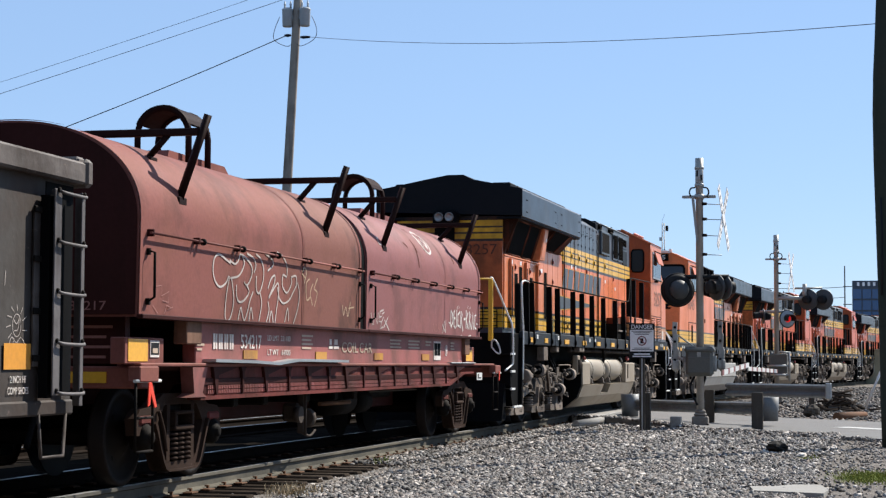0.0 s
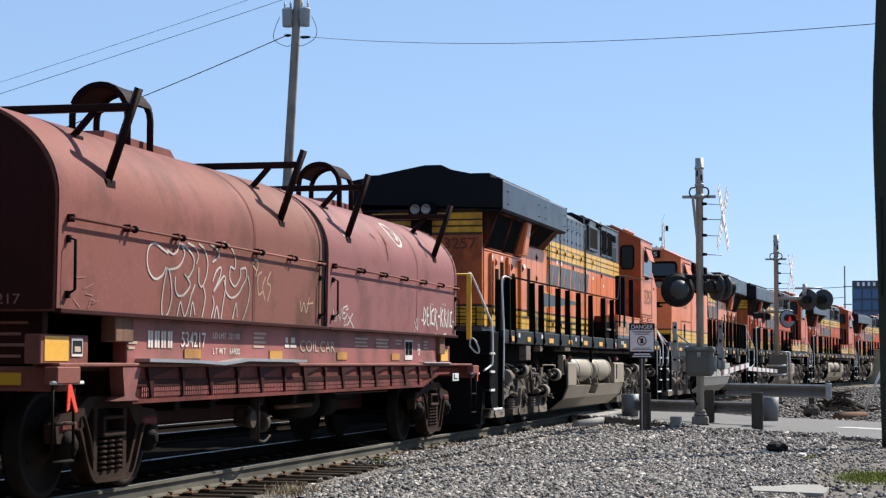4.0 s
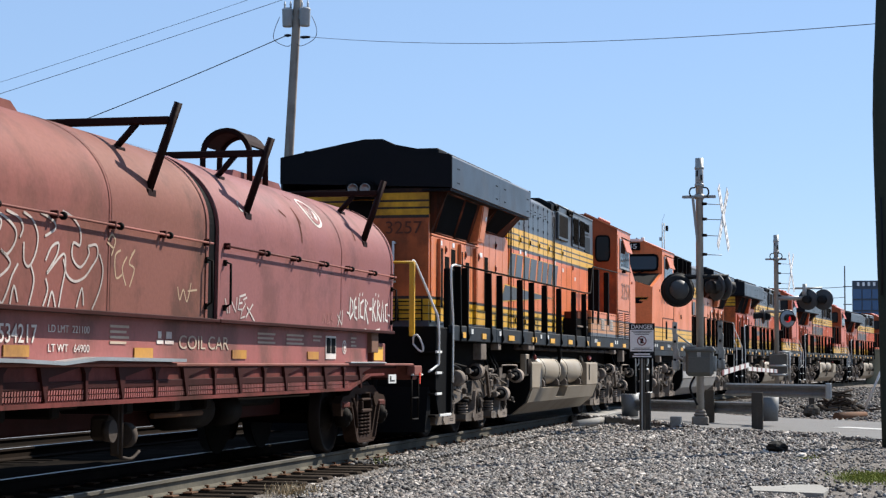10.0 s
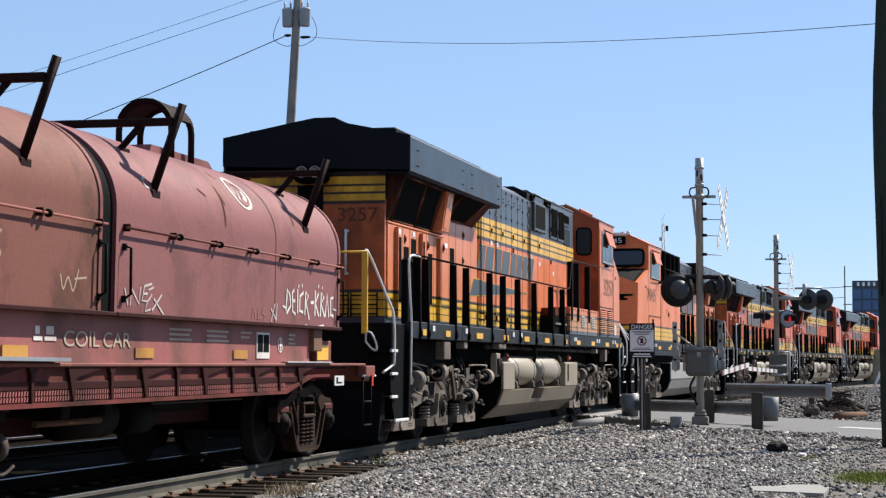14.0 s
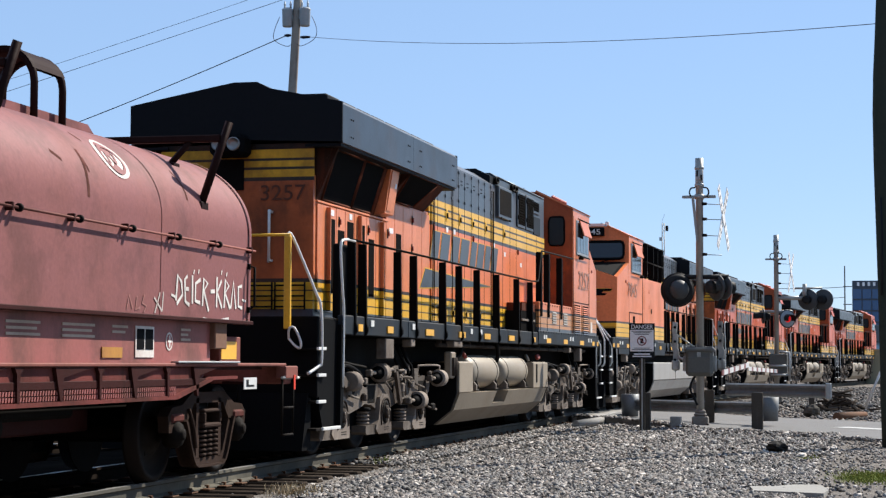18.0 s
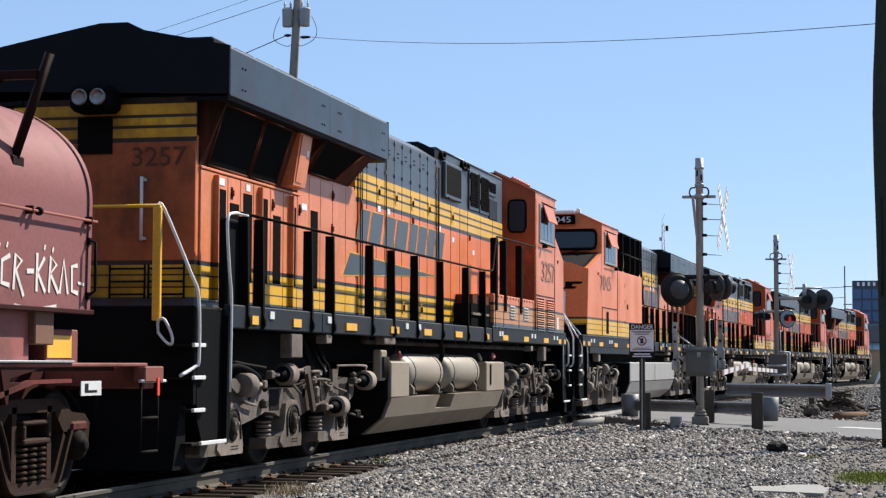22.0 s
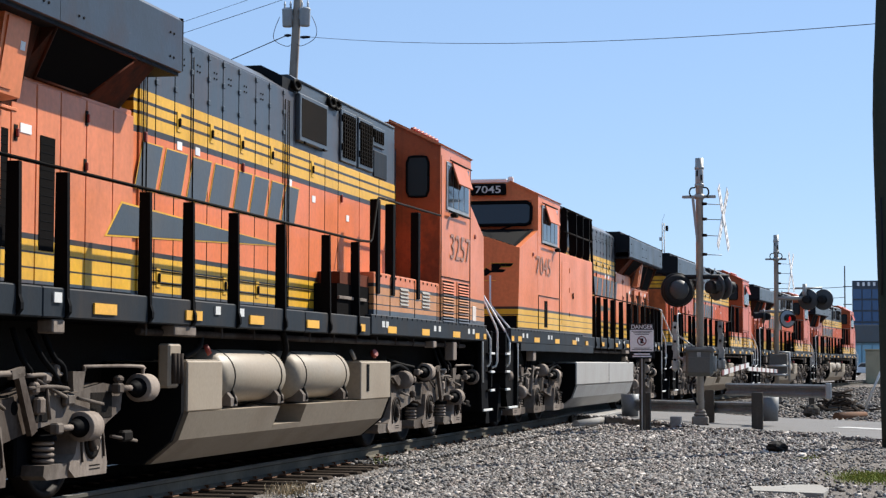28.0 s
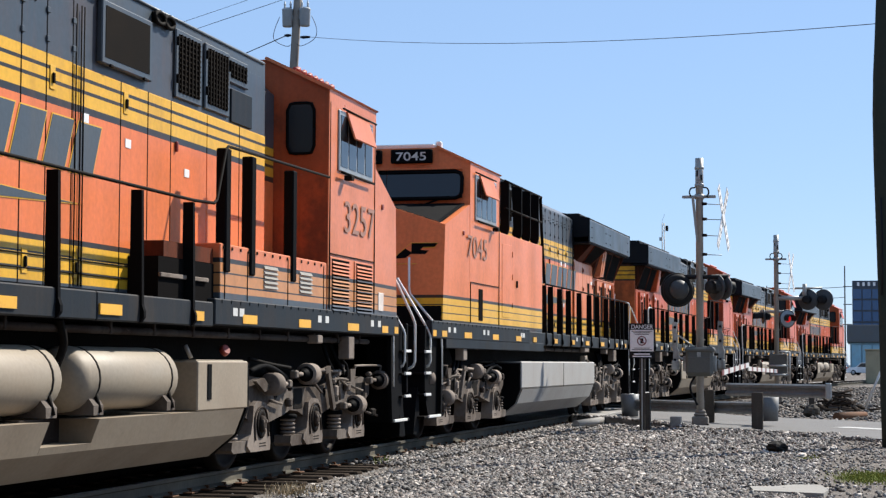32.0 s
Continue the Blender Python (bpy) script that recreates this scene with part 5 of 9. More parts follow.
                part("cylinder_bracket", Shape().box(X(a) + w * 0.12, X(a) + w * 0.26, y * 1.13, y * 1.22, z - 0.09, z + 0.09, 0.015), TRUCK_DARK, bc)
                part("piston_rod", Shape().tube([P(0.0), P(-0.36)], 0.026, 8), TRUCK, bc)
                part("rod_clevis", Shape().box(X(a) - w * 0.32, X(a) - w * 0.44, y * 1.18, y * 1.26, z - 0.045, z + 0.045, 0.015), TRUCK_MID, bc)
                part("bellows", Shape().lathe([(-0.10, 0.03), (-0.06, 0.052), (-0.03, 0.045), (0.0, 0.068), (0.03, 0.06), (0.062, 0.09)], (X(a), y * 1.22, z), (w, 0, 0), 18), BLACK_PAINT, bc, "black rubber bellows")
            for lev in ([(0.50, 1.07), (0.60, 1.07), (0.86, 0.62), (0.76, 0.58)], [(0.40, 1.09), (0.62, 1.12), (0.63, 1.05), (0.42, 1.02)], [(-2.2, 0.96), (-1.92, 0.99), (-1.7, 0.88), (-1.9, 0.84)], [(1.5, 1.08), (1.75, 1.08), (1.7, 0.92), (1.52, 0.92)]):
                part("brake_lever", Shape().prism([(X(c + u), z) for u, z in lev], "y", y * 1.19, y * 1.235), TRUCK_MID, fr, "dusty brake lever")
            for pts, r, mt in (([(1.75, 1.2, 0.98), (1.76, 1.22, 1.10), (1.85, 1.22, 1.12), (2.95, 1.22, 1.12), (3.03, 1.22, 1.08), (3.03, 1.2, 0.98)], 0.016, TRUCK), ([(-0.1, 1.2, 1.06), (0.55, 1.21, 1.07)], 0.026, TRUCK), ([(0.7, 1.2, 1.05), (1.35, 1.2, 1.06)], 0.02, TRUCK), ([(0.75, 1.2, 0.95), (1.15, 1.21, 0.96), (1.5, 1.2, 0.94)], 0.018, TRUCK_MID),
                               ([(-2.3, 1.19, 1.06), (-1.8, 1.2, 1.12), (-1.2, 1.2, 1.02), (-0.9, 1.2, 0.86)], 0.03, BLACK_PAINT), ([(-2.2, 1.15, 1.2), (-1.6, 1.2, 1.14), (-0.9, 1.2, 1.1)], 0.018, DARK_STEEL), ([(0.9, 1.12, 1.42), (0.98, 1.2, 1.2), (1.12, 1.22, 1.10), (1.28, 1.2, 1.02)], 0.026, BLACK_PAINT), ([(1.15, 1.12, 1.42), (1.2, 1.2, 1.2), (1.34, 1.22, 1.12), (1.42, 1.2, 1.0)], 0.026, BLACK_PAINT), ([(0.62, 1.12, 1.42), (0.66, 1.18, 1.2), (0.8, 1.2, 1.08)], 0.024, BLACK_PAINT)):
                part("brake_pipe", Shape().tube(curve_through([(X(c + u), y * v, w) for u, v, w in pts], 4), r, 6), mt, fr)
            for a, z, w, h, mt in ((c + 1.02, 0.99, 0.13, 0.08, TRUCK), (c + 1.22, 1.03, 0.09, 0.12, TRUCK_MID), (c + 0.84, 0.90, 0.10, 0.10, TRUCK), (c + 1.45, 0.80, 0.16, 0.10, TRUCK_MID), (c + 0.92, 0.74, 0.13, 0.14, TRUCK), (c - 0.05, 0.92, 0.09, 0.08, TRUCK), (c + 2.5, 0.98, 0.12, 0.06, TRUCK_MID), (c + 2.62, 0.46, 0.22, 0.10, DARK_STEEL), (c - 0.95, 0.66, 0.12, 0.10, TRUCK_DARK), (c - 2.5, 0.86, 0.12, 0.12, TRUCK_DARK)):
                part("rigging_block", Shape().box(X(a), X(a + w), y * 1.15, y * 1.22, z, z + h, 0.02), mt, fr)
            for u0, z0, u1, z1 in ((0.9, 1.02, 1.5, 0.86), (1.1, 0.98, 1.15, 0.70), (-0.1, 0.98, 0.35, 0.80), (1.7, 0.86, 2.2, 0.80), (2.4, 0.52, 2.95, 0.46), (-1.6, 0.74, -1.2, 0.70)):
                part("rigging_rod", Shape().tube([(X(c + u0), y * 1.19, z0), (X(c + u1), y * 1.2, z1)], 0.016, 6), TRUCK_MID, fr)
        part("traction_motor", Shape().box(X(c - 2.4), X(c + 2.4), -0.6, 0.6, 0.25, 0.9, 0.05), DARK_STEEL, root)
    for ax in AXLES:
        ws = part("wheelset", wheelset_shape(0.53), WHEEL, root)
        ws.location = (X(ax), 0, 0.53)
    return root


def wheelset_shape(r):
    """Two flanged wheels on an axle, turning about the origin's y axis."""
    sh = Shape()
    for y in (-1, 1):
        prof = [(-0.07, r + 0.028), (-0.045, r + 0.02), (-0.03, r), (0.065, r - 0.004), (0.07, r - 0.06), (0.055, r - 0.07), (0.02, r - 0.12), (0.02, 0.22), (0.06, 0.16), (0.09, 0.13), (0.09, 0.05)]
        sh.lathe([(0.7175 + 0.03 + a, b) for a, b in prof], (0, 0, 0), (0, y, 0), 36)
        for k in range(3):
            t = k * 2.094
            sh.box(r * 0.45 * math.cos(t) - 0.03, r * 0.45 * math.cos(t) + 0.03, y * 0.765, y * 0.775, r * 0.45 * math.sin(t) - 0.03, r * 0.45 * math.sin(t) + 0.03)
    sh.tube([(0, -0.85, 0), (0, 0.85, 0)], 0.08, 14)
    return sh


# ---- freight trucks ----
def freight_truck(root, xc, tag):
    """A two-axle freight truck under a car, centred at xc in the car's space."""
    belly = [(0.72, 0.58), (0.68, 0.52), (0.62, 0.42), (0.56, 0.31), (0.50, 0.21), (0.44, 0.145), (0.36, 0.115), (0.0, 0.11), (-0.36, 0.115), (-0.44, 0.145), (-0.50, 0.21), (-0.56, 0.31), (-0.62, 0.42), (-0.68, 0.52), (-0.72, 0.58)]
    inner = [(-0.60, 0.58), (-0.51, 0.42), (-0.42, 0.26), (-0.35, 0.205), (0.35, 0.205), (0.42, 0.26), (0.51, 0.42), (0.60, 0.58)]
    for y in (-1, 1):
        sh = Shape()
        for poly in ([(-1.10, 0.48), (-1.13, 0.64), (-1.02, 0.72), (-0.76, 0.74), (-0.46, 0.86), (0.46, 0.86), (0.76, 0.74), (1.02, 0.72), (1.13, 0.64), (1.10, 0.48), (0.99, 0.48), (0.97, 0.61), (0.74, 0.61), (0.64, 0.54), (0.42, 0.75), (-0.42, 0.75), (-0.64, 0.54), (-0.74, 0.61), (-0.97, 0.61), (-0.99, 0.48)],
                     belly + inner, [(-0.36, 0.20), (-0.28, 0.20), (-0.28, 0.80), (-0.36, 0.80)], [(0.28, 0.20), (0.36, 0.20), (0.36, 0.80), (0.28, 0.80)]):
            sh.prism([(xc + a, z) for a, z in poly], "y", y * 0.93, y * 1.04)
        for k in range(14):
            (a0, z0), (a1, z1) = belly[k], belly[k + 1]
            sh.prism([(xc + a0, z0), (xc + a1, z1), (xc + a1 * 0.95, z1 + 0.02), (xc + a0 * 0.95, z0 + 0.02)], "y", y * 0.90, y * 1.075)
        sf = part("side_frame", sh, CAST_BROWN, root, "brown cast truck side frame with a curved belly")
        for k in (-0.17, 0.0, 0.17):
            sh = Shape()
            for i in range(6):
                sh.lathe([(-0.015, 0.058), (-0.008, 0.077), (0.008, 0.077), (0.015, 0.058)], (xc + k, y * 1.0, 0.235 + 0.046 * i), (0, 0, 1), 12)
            part("coil_spring", sh, CAST_BROWN, sf, "rusty brown coil spring")
        part("spring_shadow", Shape().box(xc - 0.27, xc + 0.27, y * 0.86, y * 0.92, 0.22, 0.74), BLACK_PAINT, sf)
        part("bolster_end", Shape().box(xc - 0.25, xc + 0.25, y * 0.9, y * 1.09, 0.50, 0.55, 0.015).box(xc - 0.25, xc + 0.25, y * 0.9, y * 1.09, 0.655, 0.69, 0.012).box(xc - 0.25, xc - 0.20, y * 0.9, y * 1.09, 0.55, 0.655, 0.01).box(xc + 0.20, xc + 0.25, y * 0.9, y * 1.09, 0.55, 0.655, 0.01), CAST_BROWN, sf, "open cast bolster end")
        for k in (-0.89, 0.89):
            part("bearing", Shape().lathe([(0.0, 0.13), (0.12, 0.13), (0.135, 0.115), (0.15, 0.11), (0.16, 0.06), (0.185, 0.055), (0.19, 0.02)], (xc + k, y * 0.93, 0.46), (0, y, 0), 18), DARK_STEEL, sf)
            part("bearing_adapter", Shape().box(xc + k - 0.16, xc + k + 0.16, y * 0.92, y * 1.06, 0.575, 0.66, 0.02), WALK_MAROON, sf, "dull maroon bearing adapter")
        part("brake_hanger", Shape().tube(curve_through([(xc - 0.62, y * 1.06, 0.70), (xc - 0.56, y * 1.09, 0.5), (xc - 0.48, y * 1.08, 0.32)], 4), 0.02, 6), CAST_BROWN, sf)
    part("bolster", Shape().box(xc - 0.2, xc + 0.2, -0.95, 0.95, 0.5, 0.76, 0.03), DARK_STEEL, root)
    part("brake_beam", Shape().tube([(xc - 0.5, -0.8, 0.42), (xc - 0.5, 0.8, 0.42)], 0.05, 8).tube([(xc + 0.5, -0.8, 0.42), (xc + 0.5, 0.8, 0.42)], 0.05, 8), DARK_STEEL, root)
    for k in (-0.89, 0.89):
        ws = part("wheelset", wheelset_shape(0.46), WHEEL, root)
        ws.location = (xc + k, 0, 0.46)


# ---- coil car: two maroon hoods on a long skeleton body ----
COIL_C = -8.50


def hood_profile(n=22):
    """Half section of a hood, from the lower edge over the round top: (half width, height)."""
    pts = [(1.27, 1.56), (1.28, 2.46)]
    for k in range(1, n + 1):
        t = math.pi / 2 * k / n
        pts.append((1.28 * math.cos(t) ** 0.92, 2.46 + 0.88 * math.sin(t) ** 0.95))
    return pts


def hood_y(z):
    """Half width of a hood at height z."""
    prof = hood_profile()
    for (w0, z0), (w1, z1) in zip(prof, prof[1:]):
        if z0 <= z <= z1:
            return w0 + (w1 - w0) * (z - z0) / max(z1 - z0, 1e-6)
    return 1.27 if z < 2 else 0.0


def make_coil_car():
    root = thing("coil_car", "maroon steel-coil rail car with two round-topped hoods and graffiti", "rail car")
    X = lambda a: a - COIL_C
    # body side and floor
    for y in (-1, 1):
        part("body_side", Shape().box(X(-14.80), X(-2.92), y * 1.06, y * 1.20, 1.14, 1.56, 0.01), BODY_MAROON, root, "maroon lettered body side")
        part("side_step", Shape().box(X(-16.3), X(-0.6), y * 1.02, y * 1.255, 1.115, 1.15, 0.01), MAROON, root, "projecting maroon side walkway")
        part("lower_sheet", Shape().prism([(X(-14.75), 0.82), (X(-3.9), 0.84), (X(-3.2), 0.98), (X(-3.0), 1.11), (X(-14.75), 1.11)], "y", y * 1.10, y * 1.205), WALK_MAROON, root)
        part("bottom_rail", Shape().prism([(X(-14.75), 0.79), (X(-3.9), 0.81), (X(-2.9), 0.985), (X(-2.2), 0.99), (X(-2.2), 1.02), (X(-2.95), 1.015), (X(-3.95), 0.845), (X(-14.75), 0.825)], "y", y * 1.10, y * 1.24), WALK_MAROON, root)
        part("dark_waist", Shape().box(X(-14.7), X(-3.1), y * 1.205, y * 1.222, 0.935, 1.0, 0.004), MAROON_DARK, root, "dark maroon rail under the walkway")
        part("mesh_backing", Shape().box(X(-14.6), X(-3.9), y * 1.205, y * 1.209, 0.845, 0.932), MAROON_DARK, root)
        for row in (0.847, 0.893):
            sh = Shape()
            for k in range(212):
                a = -14.5 + k * 0.05
                sh.prism([(X(a), row), (X(a + 0.024), row), (X(a + 0.034), row + 0.037), (X(a + 0.01), row + 0.037)], "y", y * 1.209, y * 1.222)
            part("expanded_mesh", sh, BODY_MAROON, root, "maroon metal mesh strip")
        for k in range(15):
            a = -14.3 + k * 0.78
            if k % 2:
                br = [(a - 0.05, 1.112), (a + 0.12, 1.112), (a + 0.05, 1.06), (a + 0.035, 0.835), (a, 0.835), (a - 0.01, 1.06)]
            else:
                br = [(a - 0.10, 1.112), (a + 0.66, 1.112), (a + 0.5, 1.092), (a + 0.06, 1.03), (a + 0.035, 0.835), (a, 0.835)]
            part("side_bracket", Shape().prism([(X(u), z) for u, z in br], "y", y * 1.206, y * 1.24), MAROON_DARK, root)
        part("lip_bridge", Shape().box(X(-9.26), X(-8.88), y * 1.19, y * 1.318, 1.548, 1.582, 0.006), MAROON_DARK, root)
        part("corner_gusset", Shape().prism([(X(-15.0), 1.11), (X(-14.6), 1.11), (X(-14.72), 0.86), (X(-14.62), 0.82), (X(-15.1), 0.82), (X(-14.95), 0.86)], "y", y * 1.12, y * 1.25), BODY_MAROON, root)
        # end posts that carry the hoods
        part("end_bulkhead", Shape().box(X(-16.52), X(-15.60), y * 1.05, y * 1.19, 1.14, 1.38, 0.01), MAROON, root)
        part("end_bulkhead", Shape().box(X(-2.60), X(-1.98), y * 1.05, y * 1.19, 1.14, 1.42, 0.01), MAROON, root)
        for a, w, z0 in ((-15.19, 0.40, 1.33), (-2.94, 0.34, 1.29)):
            part("hood_post", Shape().box(X(a), X(a + w), y * 1.12, y * 1.26, z0, 1.56, 0.01), RUST_TAN, root, "rust-tan hood support")
        part("yellow_patch", Shape().box(X(-16.45), X(-16.0), y * 1.19, y * 1.196, 1.165, 1.365), REFLECT, root, "yellow reflective patch")
        dp = part("data_plate", Shape().box(X(-15.95), X(-15.73), y * 1.19, y * 1.20, 1.20, 1.355, 0.003), STENCIL, root, "small framed data plate")
        part("plate_field", Shape().box(X(-15.935), X(-15.745), y * 1.20, y * 1.202, 1.225, 1.335), SIGNAL_BLACK, dp)
        part("plate_note", Shape().box(X(-15.90), X(-15.78), y * 1.202, y * 1.204, 1.24, 1.285), STENCIL_GOLD, dp)
        part("yellow_patch", Shape().box(X(-2.58), X(-2.12), y * 1.19, y * 1.196, 1.19, 1.37), REFLECT, root)
    part("centre_sill", Shape().box(X(-16.3), X(-0.55), -0.33, 0.33, 0.72, 1.16, 0.02).box(X(-13.4), X(-3.8), -0.30, 0.30, 0.50, 0.719, 0.02), MAROON_DARK, root)
    part("floor", Shape().box(X(-16.2), X(-1.0), -1.1, 1.1, 1.08, 1.14), MAROON_DARK, root)
    part("bent_sheet", Shape().prism([(X(-14.6), 1.16), (X(-13.4), 1.15), (X(-12.6), 1.13), (X(-11.9), 1.17), (X(-9.9), 1.16), (X(-9.9), 1.19), (X(-11.9), 1.20), (X(-12.6), 1.16), (X(-13.4), 1.18), (X(-14.6), 1.19)], "y", -1.34, -1.14), GALV, root, "bent bare-metal strip along the walkway")
    part("bare_strip", Shape().box(X(-3.98), X(-2.22), -1.275, -1.20, 1.151, 1.168, 0.003), GALV, root, "bare-metal walkway edge")
    # ends: platform, end sill, ladders, coupler
    for e, a0, a1 in ((0, -16.35, -16.15), (1, -0.75, -0.5)):
        part("end_sill", Shape().box(X(a0), X(a1), -1.28, 1.28, 0.92, 1.12, 0.015), MAROON, root, "maroon end sill")
        s = -1 if e == 0 else 1
        am = a0 if e == 0 else a1
        part("end_stripe", Shape().box(X(am) + s * 0.0, X(am) + s * 0.012, -0.95, 0.30, 0.97, 1.07), YELLOW_PAINT, root)
        sh = Shape().box(X(am) - 0.25, X(am) + s * 0.5, -0.11, 0.11, 0.72, 0.95, 0.03).box(X(am) + s * 0.35, X(am) + s * 0.62, -0.16, 0.18, 0.66, 1.0, 0.05)
        part("coupler", sh, DARK_STEEL, root)
        for y in (-1, 1):
            lx = X(am) - s * 0.1
            sh = Shape()
            sh.box(lx - 0.22, lx + 0.22, y * 1.20, y * 1.32, 0.98, 1.12, 0.01)
            part("step_bracket", sh, MAROON, root)
            sh = Shape()
            for dx in (-0.2, 0.2):
                sh.tube([(lx + dx, y * 1.27, 1.0), (lx + dx, y * 1.27, 0.36)], 0.014, 6)
            for z in (0.36, 0.66):
                sh.tube([(lx - 0.2, y * 1.27, z), (lx + 0.2, y * 1.27, z)], 0.014, 6)
            part("end_step", sh, DARK_STEEL, root)
            part("grab_iron", Shape().tube([(lx - 0.3, y * 1.3, 0.99), (lx + 0.3, y * 1.3, 0.99)], 0.016, 6), WHITE_PAINT, root, "white-tipped grab iron")
        part("air_hose", Shape().tube(curve_through([(X(am), -0.4, 0.9), (X(am) + s * 0.3, -0.42, 0.7), (X(am) + s * 0.45, -0.4, 0.4)], 5), 0.03, 6), BLACK_PAINT, root)
    rb = Shape().prism([(X(-16.32), 0.97), (X(-16.24), 0.97), (X(-16.12), 0.76), (X(-16.17), 0.75)], "y", -1.34, -1.33).prism([(X(-16.32), 0.97), (X(-16.26), 0.98), (X(-16.29), 0.78), (X(-16.34), 0.76)], "y", -1.345, -1.335)
    part("ribbon", rb, RIBBON, root, "red plastic ribbon tied to the grab iron")
    bp = part("letter_plate", Shape().box(X(-2.07), X(-1.66), -1.255, -1.265, 0.88, 1.0), WHITE_PAINT, root, "white plate with a dark corner mark")
    part("corner_mark", Shape().box(X(-2.0), X(-1.93), -1.265, -1.268, 0.905, 0.98).box(X(-1.9299), X(-1.75), -1.265, -1.268, 0.905, 0.925), SIGNAL_BLACK, bp)
    part("plate_arm", Shape().box(X(-2.0), X(-1.8), -1.0, -1.255, 0.93, 0.96), MAROON_DARK, root)
    part("red_tag", Shape().box(X(-0.55), X(-0.5), -1.33, -1.32, 0.86, 1.02), RIBBON, root)
    # hoods
    prof = hood_profile()
    fill = [(-w * 0.985, z - 0.015 if z > 2 else z + 0.02) for w, z in prof] + [(w * 0.985, z - 0.015 if z > 2 else z + 0.02) for w, z in reversed(prof[:-1])]
    part("hood_seal", Shape().prism(fill, "x", X(-9.207), X(-8.937)), BLACK_PAINT, root, "black filling of the gap between the hoods")
    for k, (a0, a1, mat, label) in enumerate(((-16.44, -9.21, MAROON, "faded maroon hood with rust and white graffiti"), (-8.92, -1.97, MAROON_NEW, "maroon hood with a round white emblem"))):
        full = [(-w, z) for w, z in prof] + [(w, z) for w, z in reversed(prof[:-1])]
        sh = Shape()
        n = len(full)
        cuts = [a0, a0 + (a1 - a0) / 3, a0 + 2 * (a1 - a0) / 3, a1]
        v = [(X(a), y, z) for a in cuts for y, z in full]
        f = [(i * n + j, i * n + j + 1, (i + 1) * n + j + 1, (i + 1) * n + j) for i in range(3) for j in range(n - 1)]
        sh.add(v, f, True)
        sh.add([(X(a0), y, z) for y, z in full], [tuple(range(n))[::-1]]).add([(X(a1), y, z) for y, z in full], [tuple(range(n))])
        hood = part("hood", sh, mat, root, label)
        # dark sheet laid over the rear end, its shade put into the colour
        part("hood_end", Shape().prism([(y * 0.985, z - 0.02 if z > 2 else z + 0.02) for y, z in full], "x", X(a0 - 0.012), X(a0 - 0.002)), MAROON_DARK, hood, "hood end sheet, shade in its dark maroon")
        # end bands and lower edge
        for a in (a0, a1 - 0.06):
            o = [(y * 1.012, z if z < 1.6 else z + 0.012) for y, z in full]
            sh = Shape()
            sh.add([(X(a), y, z) for y, z in o] + [(X(a + 0.06), y, z) for y, z in o], [(j, j + 1, n + j + 1, n + j) for j in range(n - 1)], True)
            part("hood_band", sh, mat, hood)
        for y in (-1, 1):
            part("lower_lip", Shape().box(X(a0), X(a1), y * 1.255, y * 1.325, 1.545, 1.585, 0.006), MAROON_DARK, hood)
        # tie rod with rings along the side
        for y in (-1, 1):
            zz = 2.315
            yo = hood_y(zz) + 0.05
            rod = part("tie_rod", Shape().tube([(X(a0 + 0.15), y * yo, zz), (X(a1 + 0.02), y * yo, zz)], 0.012, 6), MAROON, hood, "thin maroon tie rod")
            for i in range(7):
                a = a0 + 0.2 + i * (a1 - a0 - 0.3) / 6
                part("rod_bracket", Shape().box(X(a - 0.014), X(a + 0.014), y * (yo - 0.055), y * (yo + 0.012), zz - 0.03, zz + 0.035, 0.004), MAROON_DARK, rod)
                if i not in (0, 6):
                    part("ring", Shape().lathe([(-0.022, 0.016), (-0.014, 0.034), (0.014, 0.034), (0.022, 0.016)], (X(a + 0.12), y * yo, zz), (1, 0, 0), 10), DARK_STEEL, rod)
            for a, s in ((a0 + 0.2, 1), (a1 - 0.05, -1)):
                pts = [(X(a), y * 1.285, 2.16), (X(a), y * 1.35, 2.14), (X(a), y * 1.35, 1.74), (X(a), y * 1.285, 1.70)]
                part("hood_handle", Shape().tube(pts, 0.013, 6), DARK_STEEL, hood)
                for z in (2.12, 1.67):
                    part("handle_foot", Shape().box(X(a - 0.02), X(a + 0.02), y * 1.27, y * 1.305, z, z + 0.06), DARK_STEEL, hood)
        # lifting gear: cross beams with splayed posts near both ends, and a vaulted yoke in the middle
        for a in ((-15.33, -10.61), (-7.92, -3.28))[k]:
            lift = part("lifting_frame", Shape().box(X(a - 0.04), X(a + 0.04), -1.42, 1.42, 3.305, 3.375, 0.01), LIFT_DARK, hood, "dark steel cross beam for stacking")
            for y in (-1, 1):
                part("splayed_post", Shape().tube([(X(a), y * 1.22, 2.70), (X(a), y * 1.50, 3.50)], 0.042, 4), LIFT_DARK, lift)
                part("strut", Shape().tube([(X(a), y * 0.88, 3.08), (X(a), y * 1.10, 3.32)], 0.034, 4), LIFT_DARK, lift)
                part("post_foot", Shape().box(X(a - 0.10), X(a + 0.10), y * 1.16, y * 1.26, 2.64, 2.72, 0.01), LIFT_DARK, lift)
                part("post_foot", Shape().box(X(a - 0.09), X(a + 0.09), y * 0.80, y * 0.96, 3.04, 3.11, 0.01), LIFT_DARK, lift)
        a = (-12.42, -4.80)[k]
        yoke = part("lifting_yoke", Shape().prism([(X(a - 0.80), 3.28), (X(a - 0.72), 3.44), (X(a + 1.02), 3.44), (X(a + 1.28), 3.30)], "y", -0.24, 0.24), mat, hood, "raised ridge with a vaulted lifting yoke")
